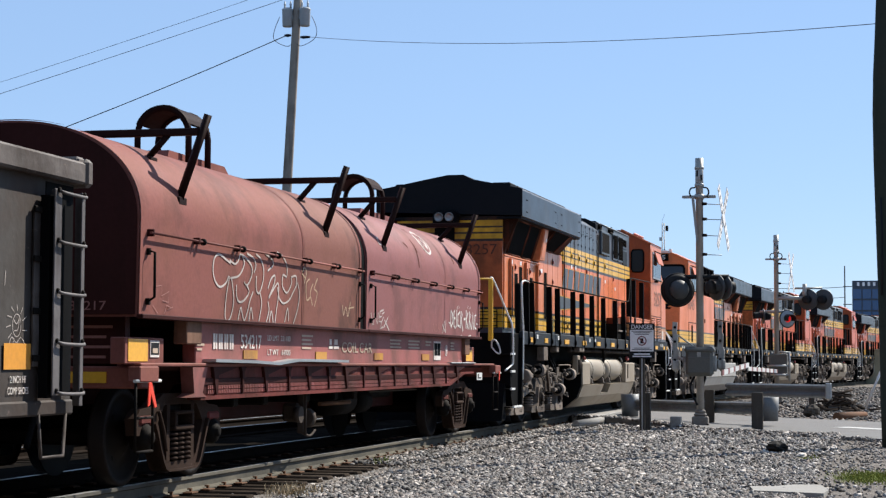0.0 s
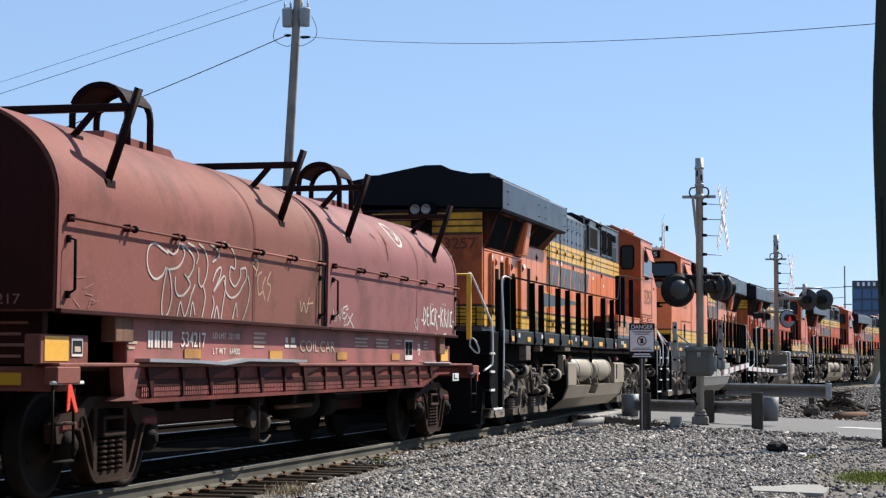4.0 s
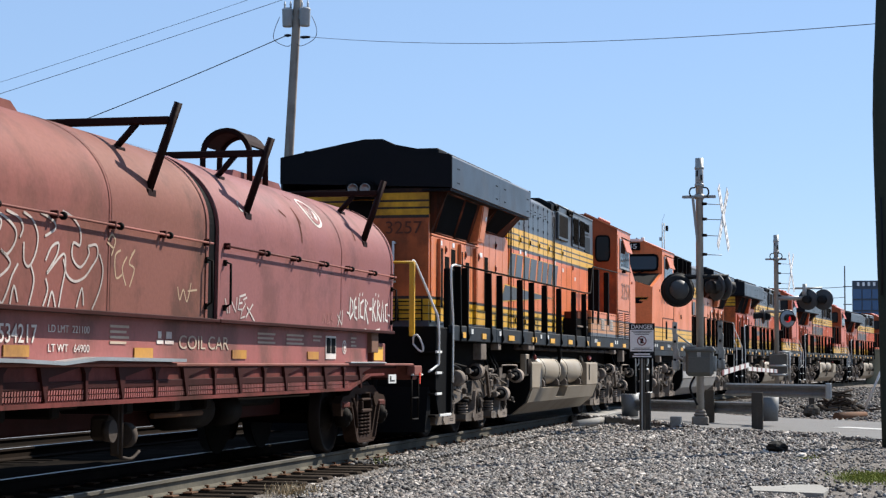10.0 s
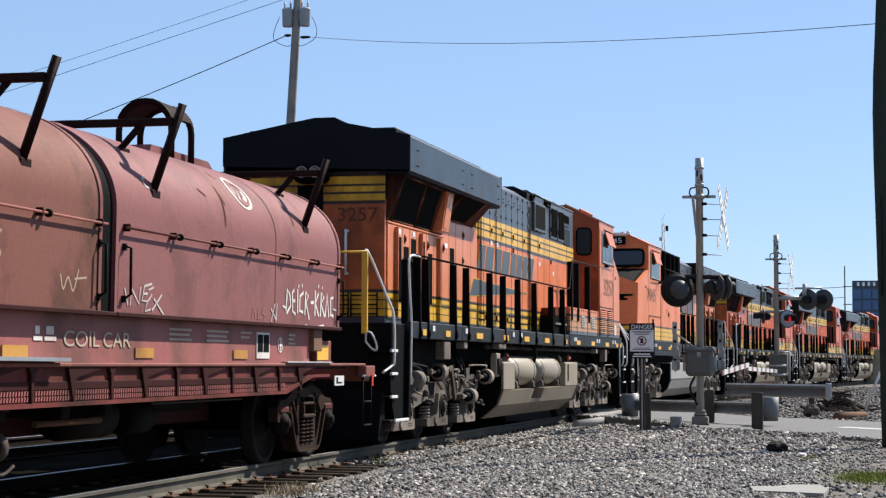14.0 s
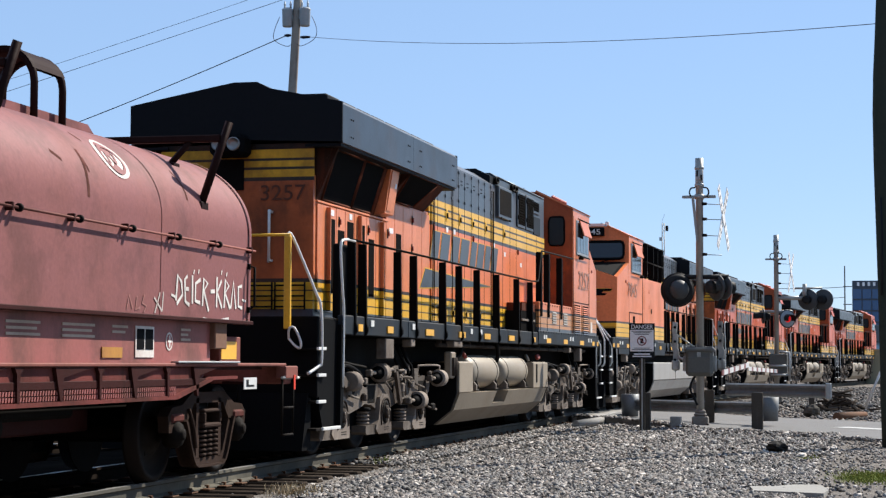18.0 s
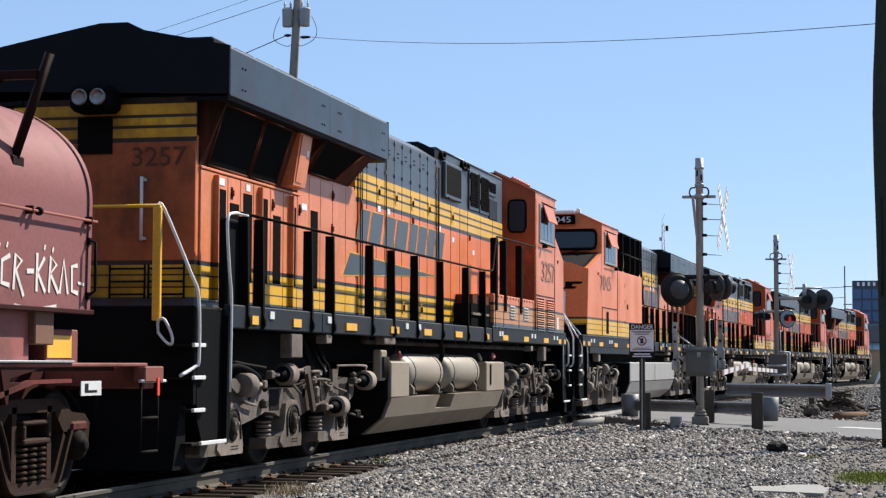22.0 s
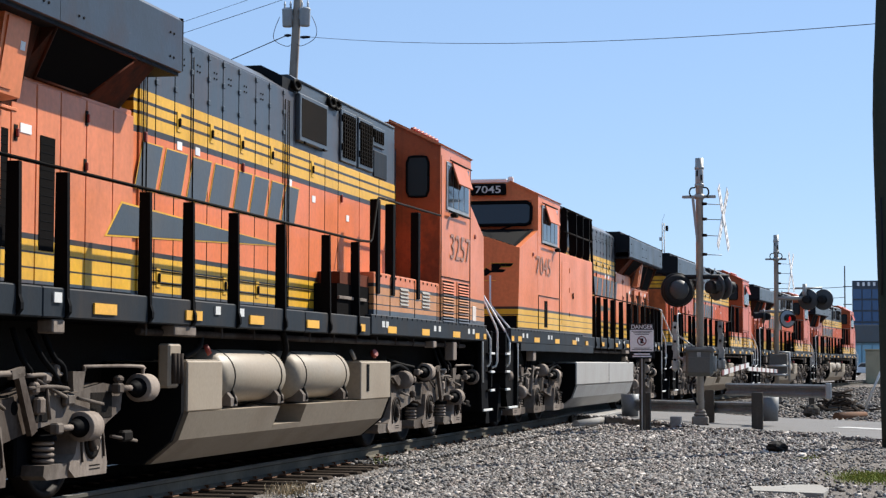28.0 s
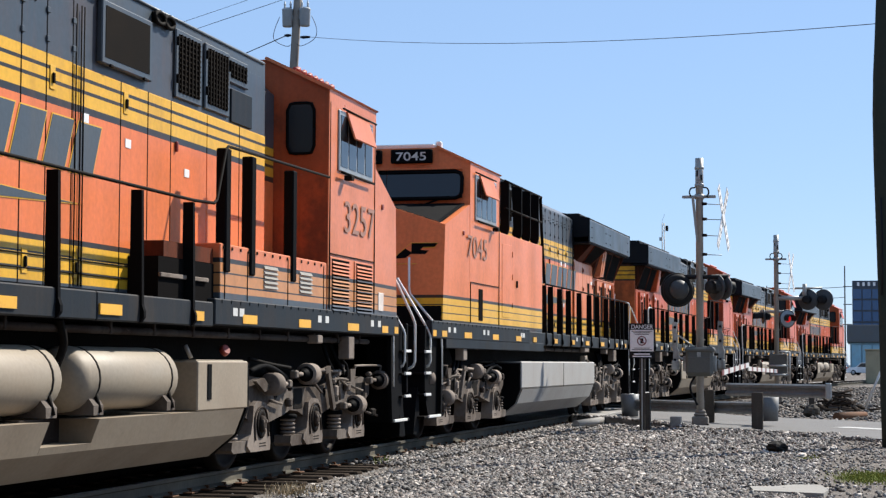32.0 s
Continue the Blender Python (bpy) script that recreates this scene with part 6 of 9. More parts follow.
        for da in (-0.30, 0.30):
            arc = [(X(a + da), -0.30 * math.cos(t), 3.66 + 0.30 * math.sin(t)) for t in [math.pi * i / 12 for i in range(13)]]
            part("yoke_hoop", Shape().tube([(X(a + da), -0.30, 3.28)] + arc + [(X(a + da), 0.30, 3.28)], 0.038, 6), LIFT_DARK, yoke)
        ts = [math.pi * (0.12 + 0.76 * i / 12) for i in range(13)]
        v = [(X(a + da), -r * math.cos(t), 3.66 + r * math.sin(t)) for r in (0.33, 0.30) for t in ts for da in (-0.34, 0.34)]
        sh = Shape().add(v, [(2 * i, 2 * i + 1, 2 * i + 3, 2 * i + 2) for i in range(12)] + [(26 + 2 * i, 28 + 2 * i, 29 + 2 * i, 27 + 2 * i) for i in range(12)])
        part("yoke_strap", sh, LIFT_DARK, yoke)
        sm = -11.63 if k == 0 else (a0 * 0.36 + a1 * 0.64)
        sh = Shape()
        full2 = [(y * 1.004, z + 0.004) for y, z in full]
        sh.add([(X(sm), y, z) for y, z in full2] + [(X(sm + 0.035), y, z) for y, z in full2], [(i, i + 1, n + i + 1, n + i) for i in range(n - 1)], True)
        part("hood_seam", sh, mat, hood)
        if k == 0:
            pa0, pa1 = sm + 0.05, a1 - 0.07
            full3 = [(y * 1.003, z + 0.003) for y, z in full]
            m3 = len(full3)
            sh = Shape().add([(X(pa0), y, z) for y, z in full3] + [(X(pa1), y, z) for y, z in full3], [(i, i + 1, m3 + i + 1, m3 + i) for i in range(m3 - 1)], True)
            part("hood_panel", sh, BROWN_SHEET, hood, "browned roof sheet")
        # graffiti strokes
        place = lambda s, z: (X(s), -(hood_y(z) + 0.006), z)
        g = random.Random(5 + k)
        if k == 0:
            sh = Strokes()
            first_form = [[(-14.05, 2.16), (-14.19, 2.19), (-14.38, 2.23), (-14.52, 2.19), (-14.56, 2.07), (-14.49, 1.96), (-14.35, 1.91), (-14.19, 1.95), (-14.1, 2.03)], [(-14.08, 2.19), (-13.93, 2.16), (-13.82, 2.2), (-13.76, 2.27), (-13.64, 2.2), (-13.69, 2.11), (-13.82, 2.04), (-14.05, 2.01)],
                          [(-14.07, 2.03), (-14.14, 1.88), (-14.18, 1.73), (-14.18, 1.61), (-14.11, 1.57), (-14.01, 1.63), (-13.94, 1.77), (-13.97, 1.91), (-14.02, 2.01)]]
            second_form = [[(-13.76, 2.27), (-13.59, 2.24), (-13.4, 2.16), (-13.4, 2.06), (-13.53, 1.96), (-13.63, 1.99), (-13.47, 1.9), (-13.62, 1.8), (-13.78, 1.78), (-13.86, 1.85), (-13.86, 1.95)], [(-13.34, 1.9), (-13.44, 1.8), (-13.5, 1.7), (-13.6, 1.59), (-13.67, 1.66), (-13.72, 1.72), (-13.8, 1.59)], [(-13.56, 2.29), (-13.35, 2.25), (-13.27, 2.18), (-13.32, 2.1)]]
            third_form = [[(-13.27, 2.3), (-13.11, 2.25), (-13.01, 2.14), (-13.04, 2.0), (-13.15, 1.89), (-13.24, 1.93), (-13.25, 2.07)], [(-13.12, 1.9), (-13.06, 1.78), (-13.14, 1.59)], [(-13.33, 1.61), (-13.4, 1.73), (-13.46, 1.59)], [(-12.97, 2.32), (-12.74, 2.27), (-12.7, 2.21), (-12.88, 2.14)]]
            fourth_form = [[(-12.86, 1.95), (-12.76, 2.06), (-12.63, 2.1), (-12.66, 2.0), (-12.83, 1.85), (-12.54, 2.02), (-12.49, 1.91), (-12.55, 1.74), (-12.6, 1.59)], [(-12.85, 1.81), (-12.81, 1.72), (-12.89, 1.59)], [(-12.8, 1.59), (-12.73, 1.71), (-12.66, 1.59)]]
            fifth_form = [[(-12.57, 2.36), (-12.36, 2.32), (-12.22, 2.23), (-12.22, 2.11), (-12.35, 2.12), (-12.36, 2.0), (-12.2, 1.93), (-12.04, 2.04), (-12.06, 2.11)], [(-12.06, 2.11), (-11.89, 2.13), (-11.86, 2.04), (-11.98, 1.94), (-12.12, 1.85), (-12.31, 1.81), (-12.46, 1.86), (-12.53, 1.98)], [(-11.82, 2.06), (-11.74, 1.93), (-11.8, 1.76), (-11.95, 1.59)], [(-12.26, 1.6), (-12.16, 1.76), (-12.12, 1.62)]]
            for line in first_form + second_form + third_form + fourth_form + fifth_form:
                ribbon(sh, curve_through(line, 6), 0.022, place)
            stroke_parts(sh, GRAFFITI, hood, "large white graffiti scrawl")
            sh = Strokes()
            for line in ([(-11.64, 2.19), (-11.57, 2.24), (-11.49, 2.19), (-11.57, 2.06)], [(-11.66, 2.17), (-11.52, 2.12)], [(-11.37, 2.12), (-11.49, 2.06), (-11.46, 1.88), (-11.33, 1.91)], [(-11.23, 2.07), (-11.33, 1.96), (-11.24, 1.82)], [(-11.13, 2.09), (-11.05, 2.14), (-11.18, 2.02), (-11.06, 1.97), (-11.16, 1.81)], [(-10.0, 1.86), (-9.94, 1.74), (-9.85, 1.84), (-9.75, 1.73), (-9.65, 1.91)], [(-9.73, 1.83), (-9.49, 1.85)]):
                ribbon(sh, curve_through(line, 5), 0.018, place)
            stroke_parts(sh, GRAFFITI_TAN, hood, "tan graffiti scrawl")
            sh = Strokes()
            for line in ([(-16.08, 1.84), (-15.89, 1.86), (-15.9, 1.76), (-15.71, 1.81), (-15.72, 1.71), (-15.86, 1.72)], [(-16.1, 1.67), (-15.97, 1.6)], [(-15.81, 1.6), (-15.76, 1.68), (-15.64, 1.66), (-15.74, 1.64), (-15.6, 1.67)]):
                ribbon(sh, line, 0.010, place)
            stroke_parts(sh, CHALK, hood, "faint chalk scrawl")
        else:
            sh = Strokes()
            tag = ([(0, 0.1), (0.15, 0.9), (0.6, 0.7), (0.75, 0.3), (0.1, 0.0)], [(1.3, 0.9), (1.0, 0.8), (1.1, 0.1), (1.6, 0.0)], [(1.05, 0.5), (1.5, 0.5)], [(1.9, 0.95), (1.95, 0.05)], [(2.9, 0.85), (2.3, 0.7), (2.3, 0.15), (2.9, 0.1)], [(3.2, 0.0), (3.3, 0.9), (3.8, 0.75), (3.35, 0.5), (4.0, -0.15)], [(4.2, 0.5), (4.75, 0.52)],
                   [(5.0, 1.0), (5.0, 0.0)], [(5.6, 0.9), (5.05, 0.5), (5.7, 0.0)], [(6.0, 0.0), (6.1, 0.95), (6.6, 0.75), (6.1, 0.5), (6.8, 0.0)], [(6.9, 0.0), (7.2, 0.9), (7.6, 0.0)], [(8.4, 0.8), (7.9, 0.75), (7.95, 0.1), (8.5, 0.05)])
            for line in tag:
                ribbon(sh, [(-4.08 + u * 0.222, 1.70 + 0.30 * v) for u, v in line], 0.038, place)
            for line in ([(-3.35, 1.585), (-3.0, 1.56), (-2.6, 1.60)], [(-4.2, 1.78), (-4.06, 1.76)], [(-2.2, 1.80), (-2.08, 1.79)], [(-3.63, 2.0), (-3.61, 2.04)], [(-3.5, 2.01), (-3.48, 2.05)], [(-2.85, 2.03), (-2.83, 2.07)], [(-2.7, 2.02), (-2.68, 2.06)]):
                ribbon(sh, line, 0.024, place)
            stroke_parts(sh, GRAFFITI_BRIGHT, hood, "white graffiti tag")
            sh = Strokes()
            for line in ([(-8.68, 1.8), (-8.6, 1.65)], [(-8.55, 1.65), (-8.52, 1.8), (-8.35, 1.67), (-8.32, 1.82)], [(-8.23, 1.83), (-8.28, 1.7), (-8.15, 1.7)], [(-8.26, 1.76), (-8.15, 1.77)], [(-8.01, 1.83), (-8.13, 1.8), (-8.05, 1.76), (-8.14, 1.7)], [(-8.15, 1.7), (-8.2, 1.61), (-8.07, 1.63)], [(-8.04, 1.62), (-7.81, 1.77)], [(-8.0, 1.73), (-7.75, 1.59)], [(-8.24, 1.83), (-8.05, 1.86)],
                         [(-4.6, 1.60), (-4.48, 1.79)], [(-4.62, 1.74), (-4.42, 1.62)], [(-4.42, 1.62), (-4.40, 1.80)]):
                ribbon(sh, line, 0.022, place)
            stroke_parts(sh, GRAFFITI, hood, "small white graffiti tag")
            sh = Strokes()
            for line in ([(-5.25, 1.62), (-5.2, 1.74), (-5.12, 1.63)], [(-5.02, 1.74), (-5.05, 1.62), (-4.95, 1.64)], [(-4.85, 1.76), (-4.9, 1.68), (-4.8, 1.66), (-4.86, 1.6)]):
                ribbon(sh, line, 0.02, place)
            stroke_parts(sh, CHALK, hood, "faint chalk scrawl")
            smear = lambda s, z: (X(s), -(hood_y(z) + 0.003), z)
            for run, w in (([(-6.02, 2.93), (-6.03, 2.82), (-6.07, 2.68), (-6.10, 2.52)], 0.045), ([(-6.64, 2.85), (-6.56, 2.82), (-6.48, 2.79)], 0.03), ([(-5.70, 3.11), (-5.63, 3.05)], 0.03), ([(-3.75, 2.98), (-3.70, 2.84), (-3.72, 2.70)], 0.035), ([(-6.00, 2.86), (-5.98, 2.74)], 0.03)):
                sh = Shape()
                ribbon(sh, curve_through(run, 5), w, smear)
                part("paint_smear", sh, STAIN, hood, "brown smear down the hood")
            # round white emblem
            def disc(r):
                sh = Shape()
                cs, cz = -5.24, 2.93
                pts = [place(cs + r * math.cos(t) * 1.0, cz + r * 0.62 * math.sin(t)) for t in [2 * math.pi * i / 28 for i in range(28)]]
                return sh.add(pts + [place(cs, cz)], [(i, (i + 1) % 28, 28) for i in range(28)])
            em = part("round_emblem", disc(0.28), GRAFFITI, hood, "round white emblem")
            sh = Shape()
            pl2 = lambda s, z: (X(s), -(hood_y(z) + 0.011), z)
            ribbon(sh, [(-5.24 + 0.19 * math.cos(t), 2.93 + 0.12 * math.sin(t)) for t in [2 * math.pi * i / 24 for i in range(25)]], 0.035, pl2)
            ribbon(sh, curve_through([(-5.36, 2.88), (-5.31, 2.98), (-5.22, 2.90), (-5.15, 2.99)], 4), 0.035, pl2)
            part("emblem_line", sh, MAROON_NEW, em)
            sh = Shape()
            ribbon(sh, curve_through([(-8.05, 2.83), (-8.13, 2.80), (-8.12, 2.74), (-8.03, 2.73)], 4), 0.022, place)
            part("chalk_mark", sh, GRAFFITI, hood)
    # lettering on the body side
    side = Matrix(((1, 0, 0), (0, 0, -1), (0, 1, 0))).to_4x4()
    put = lambda a, z: Matrix.Translation((X(a), -1.206, z)) @ side
    sh = Shape()
    for i in range(4):
        a = -14.33 + i * 0.16
        part("mark_bar", Shape().box(X(a), X(a + 0.05), -1.2025, -1.209, 1.29, 1.445), STENCIL, root, "pale mark bar")
        part("mark_bar", Shape().box(X(a + 0.065), X(a + 0.115), -1.2025, -1.209, 1.29, 1.445), STENCIL, root)
    letters("car_number", "534217", 0.15, put(-13.51, 1.305), STENCIL, root, "white stencilled car number", 0.66, 0.008)
    letters("load_limit", "LD LMT  221100", 0.062, put(-12.64, 1.395), STENCIL, root, "", 0.80)
    letters("light_weight", "LT WT   64900", 0.066, put(-12.64, 1.238), STENCIL, root, "", 0.80)
    letters("lettering", "COIL", 0.135, put(-9.77, 1.285), STENCIL_GOLD, root, "faded gold lettering", 0.72)
    letters("lettering", "CAR", 0.135, put(-8.97, 1.285), STENCIL_GOLD, root, "faded gold lettering", 0.60)
    for a, w in ((-10.32, 0.16), (-10.12, 0.22)):
        part("mark_bar", Shape().box(X(a), X(a + w), -1.2025, -1.208, 1.325, 1.36), STENCIL, root)
        part("mark_bar", Shape().box(X(a + 0.03), X(a + w - 0.05), -1.2025, -1.208, 1.375, 1.44), STENCIL, root)
    for a0, n, w in ((-14.78, 2, 0.2), (-11.40, 4, 0.42), (-7.43, 3, 0.6), (-6.42, 3, 0.65), (-5.4, 2, 0.35), (-3.75, 3, 0.25)):
        for i in range(n):
            part("print_line", Shape().box(X(a0), X(a0 + w - 0.06 * (i % 2)), -1.2025, -1.208, (1.32 if a0 < -14 else 1.455) - i * 0.047, (1.342 if a0 < -14 else 1.477) - i * 0.047), STENCIL_GOLD, root)
    for a in (-13.42, -10.86, -8.25, -5.62):
        part("yellow_patch", Shape().box(X(a), X(a + 0.44), -1.2025, -1.212, 1.195, 1.285), REFLECT_DULL, root, "yellow reflective patch")
    fr = part("inspection_plate", Shape().box(X(-4.88), X(-4.44), -1.2025, -1.21, 1.2, 1.48), STENCIL, root, "white-framed inspection panel")
    part("panel_field", Shape().box(X(-4.85), X(-4.68), -1.21, -1.214, 1.27, 1.455).box(X(-4.65), X(-4.47), -1.21, -1.214, 1.27, 1.455), BLACK_PAINT, fr)
    rm = part("round_mark", Shape().lathe([(0, 0.085), (0.004, 0.085)], (X(-4.05), -1.2025, 1.35), (0, -1, 0), 20), STENCIL, root, "round white stencilled mark")
    part("mark_field", Shape().lathe([(0.0045, 0.068), (0.006, 0.066)], (X(-4.05), -1.2025, 1.35), (0, -1, 0), 20), BODY_MAROON, rm)
    part("mark_cross", Shape().box(X(-4.065), X(-4.035), -1.2095, -1.211, 1.295, 1.405).box(X(-4.095), X(-4.066), -1.2095, -1.211, 1.34, 1.36).box(X(-4.034), X(-4.005), -1.2095, -1.211, 1.34, 1.36), STENCIL, rm)
    # brake gear below
    part("brake_reservoir", Shape().lathe([(0, 0.1), (0.06, 0.2), (1.0, 0.2), (1.06, 0.1)], (X(-8.6), -0.6, 0.66), (1, 0, 0), 18), DARK_STEEL, root)
    part("brake_cylinder", Shape().lathe([(0, 0.12), (0.05, 0.17), (0.55, 0.17), (0.6, 0.08)], (X(-6.9), -0.5, 0.62), (1, 0, 0), 16), DARK_STEEL, root)
    part("brake_rod", Shape().tube([(X(-9.52), -0.85, 0.64), (X(-8.18), -0.85, 0.64)], 0.03, 6), RUSTY, root)
    sh = Shape().box(X(-10.88), X(-10.62), -1.0, -0.8, 0.46, 0.68, 0.03).box(X(-10.78), X(-10.70), -1.05, -0.95, 0.32, 0.85, 0.02)
    sh.lathe([(0, 0.1), (0.08, 0.12), (0.12, 0.05)], (X(-10.6), -1.0, 0.5), (1, 0, 0), 12).lathe([(0, 0.09), (0.08, 0.1)], (X(-11.0), -1.0, 0.55), (0, -1, 0), 12)
    sh.tube([(X(-10.75), -1.05, 0.9), (X(-10.75), -1.05, 0.3)], 0.02, 6).tube(curve_through([(X(-10.7), -1.0, 0.32), (X(-10.4), -1.0, 0.28), (X(-10.2), -1.0, 0.34)], 4), 0.015, 6)
    part("brake_valve", sh, TRUCK_DARK, root, "sooty brake control valve")
    part("brake_pipe", Shape().tube([(X(-15.9), -0.45, 0.74), (X(-1.0), -0.45, 0.74)], 0.025, 6), DARK_STEEL, root)
    part("belly_box", Shape().box(X(-7.7), X(-4.4), -0.42, 0.42, 0.64, 1.08, 0.03), DARK_STEEL, root, "deep dark underframe box")
    for a in (-13.0, -12.0, -10.4, -9.2, -8.3):
        part("cross_bearer", Shape().box(X(a), X(a + 0.18), -0.95, 0.95, 0.68, 1.08, 0.02), DARK_STEEL, root)
    freight_truck(root, X(-14.76), "a")
    freight_truck(root, X(-2.50), "b")
    # number on the end sheet
    back = Matrix(((0, 0, -1), (-1, 0, 0), (0, 1, 0))).to_4x4()
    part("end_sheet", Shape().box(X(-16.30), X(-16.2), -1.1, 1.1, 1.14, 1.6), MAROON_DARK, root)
    letters("car_number", "534217", 0.085, Matrix.Translation((X(-16.457), -0.55, 1.62)) @ back, CHALK, root, "white car number on the end", 0.42)
    for i in range(4):
        part("print_line", Shape().box(X(-16.31), X(-16.302), -0.98 + 0.06 * (i % 2), -0.45, 1.46 - i * 0.09, 1.485 - i * 0.09), CHALK, root)
    return root


# ---- gondola behind the coil car ----
GON_C = -25.9


def make_gondola():
    root = thing("gondola_car", "rust-brown steel gondola rail car with scrawled graffiti", "rail car")
    X = lambda a: a - GON_C
    a1, a0 = -17.94, -33.9
    for y in (-1, 1):
        part("side_sheet", Shape().box(X(a0), X(a1), y * 1.26, y * 1.32, 0.80, 2.60, 0.01), GONDOLA, root, "rust-stained side sheet")
        part("top_chord", Shape().box(X(a0 - 0.03), X(a1 + 0.05), y * 1.24, y * 1.42, 2.58, 2.76, 0.02), GONDOLA_RIM, root, "dented top rim")
        part("bottom_chord", Shape().box(X(a0), X(a1), y * 1.24, y * 1.345, 0.74, 0.86, 0.015), GONDOLA, root)
        for k in range(15):
            a = a1 - 1.90 - k * 0.98
            part("side_post", Shape().box(X(a), X(a + 0.14), y * 1.32, y * 1.38, 0.84, 2.60, 0.015), GONDOLA, root)
    for a in (a0, a1 - 0.07):
        part("end_sheet", Shape().box(X(a), X(a + 0.07), -1.26, 1.26, 0.80, 2.66, 0.01), GONDOLA, root)
        part("end_rim", Shape().box(X(a - 0.04), X(a + 0.11), -1.40, 1.40, 2.62, 2.80, 0.02), GONDOLA_RIM, root)
    part("floor", Shape().box(X(a0), X(a1), -1.26, 1.26, 0.84, 0.92), GONDOLA, root)
    part("centre_sill", Shape().box(X(a0), X(a1), -0.33, 0.33, 0.66, 0.84), DARK_STEEL, root)
    part("coupler", Shape().box(X(a1), X(a1 + 0.75), -0.12, 0.12, 0.70, 0.95, 0.03).box(X(a1 + 0.55), X(a1 + 0.85), -0.18, 0.15, 0.66, 1.0, 0.05), DARK_STEEL, root)
    # ladder on the side by the end
    lad = part("ladder", Shape().box(X(-18.60), X(-18.48), -1.465, -1.45, 0.90, 2.49, 0.004).box(X(-18.49), X(-18.475), -1.465, -1.38, 0.90, 2.49, 0.004), LADDER_GREY, root, "worn pale grey side ladder")
    part("stile", Shape().box(X(-18.10), X(-18.03), -1.465, -1.45, 0.81, 2.50, 0.004).box(X(-18.045), X(-18.03), -1.465, -1.38, 0.81, 2.50, 0.004), LADDER_GREY, lad)
    for z in (0.913, 1.297, 1.684, 2.074, 2.463):
        part("rung", Shape().tube(curve_through([(X(-18.54), -1.46, z + 0.02), (X(-18.50), -1.50, z), (X(-18.12), -1.50, z - 0.005), (X(-18.06), -1.46, z + 0.015)], 4), 0.014, 6), LADDER_GREY, lad)
        for a in (-18.54, -18.07):
            part("rung_bolt", Shape().lathe([(0, 0.022), (0.015, 0.02), (0.02, 0.008)], (X(a), -1.465, z + 0.02), (0, -1, 0), 8), DARK_STEEL, lad)
    part("black_post", Shape().box(X(-18.60), X(-18.51), -1.42, -1.345, 0.88, 2.44), BLACK_PAINT, root)
    part("edge_strip", Shape().box(X(-18.70), X(-18.46), -1.345, -1.325, 1.12, 2.33, 0.004), GONDOLA_RIM, root, "grey edge strip")
    for z in (1.16, 1.52, 1.92, 2.30):
        part("strip_clip", Shape().box(X(-18.72), X(-18.50), -1.36, -1.345, z, z + 0.05, 0.004), DARK_STEEL, root)
    part("corner_recess", Shape().box(X(-18.47), X(a1 - 0.02), -1.325, -1.315, 0.90, 2.56), BLACK_PAINT, root)
    part("rim_cap", Shape().box(X(-17.95), X(-17.82), -1.44, -1.22, 2.56, 2.79, 0.03), GONDOLA_RIM, root)
    part("stirrup", Shape().tube([(X(a1 - 0.62), -1.33, 0.76), (X(a1 - 0.58), -1.34, 0.42), (X(a1 - 0.18), -1.34, 0.42), (X(a1 - 0.12), -1.33, 0.76)], 0.016, 6), GONDOLA_RIM, root)
    part("yellow_patch", Shape().box(X(-19.16), X(-18.71), -1.331, -1.3335, 1.10, 1.295), plain("faded_yellow", (0.62, 0.27, 0.03), 0.6, dirt=0.5), root, "faded yellow-orange patch")
    side = Matrix(((1, 0, 0), (0, 0, -1), (0, 1, 0))).to_4x4()
    for txt, z in (("2 INCH HF", 1.0), ("COMP SHOES", 0.915)):
        letters("stencil", txt, 0.055, Matrix.Translation((X(-19.05 - 0.04 * (z < 0.95)), -1.331, z)) @ side, STENCIL, root, "", 0.27 + 0.08 * (z < 0.95), 0.003)
    sh = Strokes()
    place = lambda s, z: (X(s + 0.08), -1.326, z)
    ribbon(sh, curve_through([(-19.02 + 0.07 * math.cos(t), 1.43 + 0.085 * math.sin(t)) for t in [0.6 * k for k in range(12)]], 3), 0.006, place)
    ribbon(sh, curve_through([(-19.07, 1.47), (-19.02, 1.44), (-18.98, 1.48), (-19.0, 1.40), (-19.06, 1.39)], 4), 0.006, place)
    ribbon(sh, curve_through([(-19.15, 1.28), (-19.10, 1.34), (-19.02, 1.30), (-18.95, 1.34), (-18.88, 1.29)], 4), 0.006, place)
    for k in range(11):
        t = 0.35 + k * 0.56
        ribbon(sh, [(-19.02 + 0.10 * math.cos(t), 1.43 + 0.11 * math.sin(t)), (-19.02 + 0.18 * math.cos(t + 0.1), 1.43 + 0.16 * math.sin(t + 0.1))], 0.005, place)
    ribbon(sh, [(-19.23, 1.72), (-19.22, 1.83)], 0.006, place)
    stroke_parts(sh, GRAFFITI, root, "small white scrawl")
    freight_truck(root, X(a1 - 2.1), "a")
    freight_truck(root, X(a0 + 2.1), "b")
    return root


train = []
gondola = make_gondola()
train.append((gondola, GON_C, 0))
coil_car = make_coil_car()
train.append((coil_car, COIL_C + 0.08, 0))
first = make_loco(-1, True)
train.append((first, LOCO_LEN / 2, 0))
second = make_loco(1, False)
train.append((second, 1.5 * LOCO_LEN + 0.45, 180))
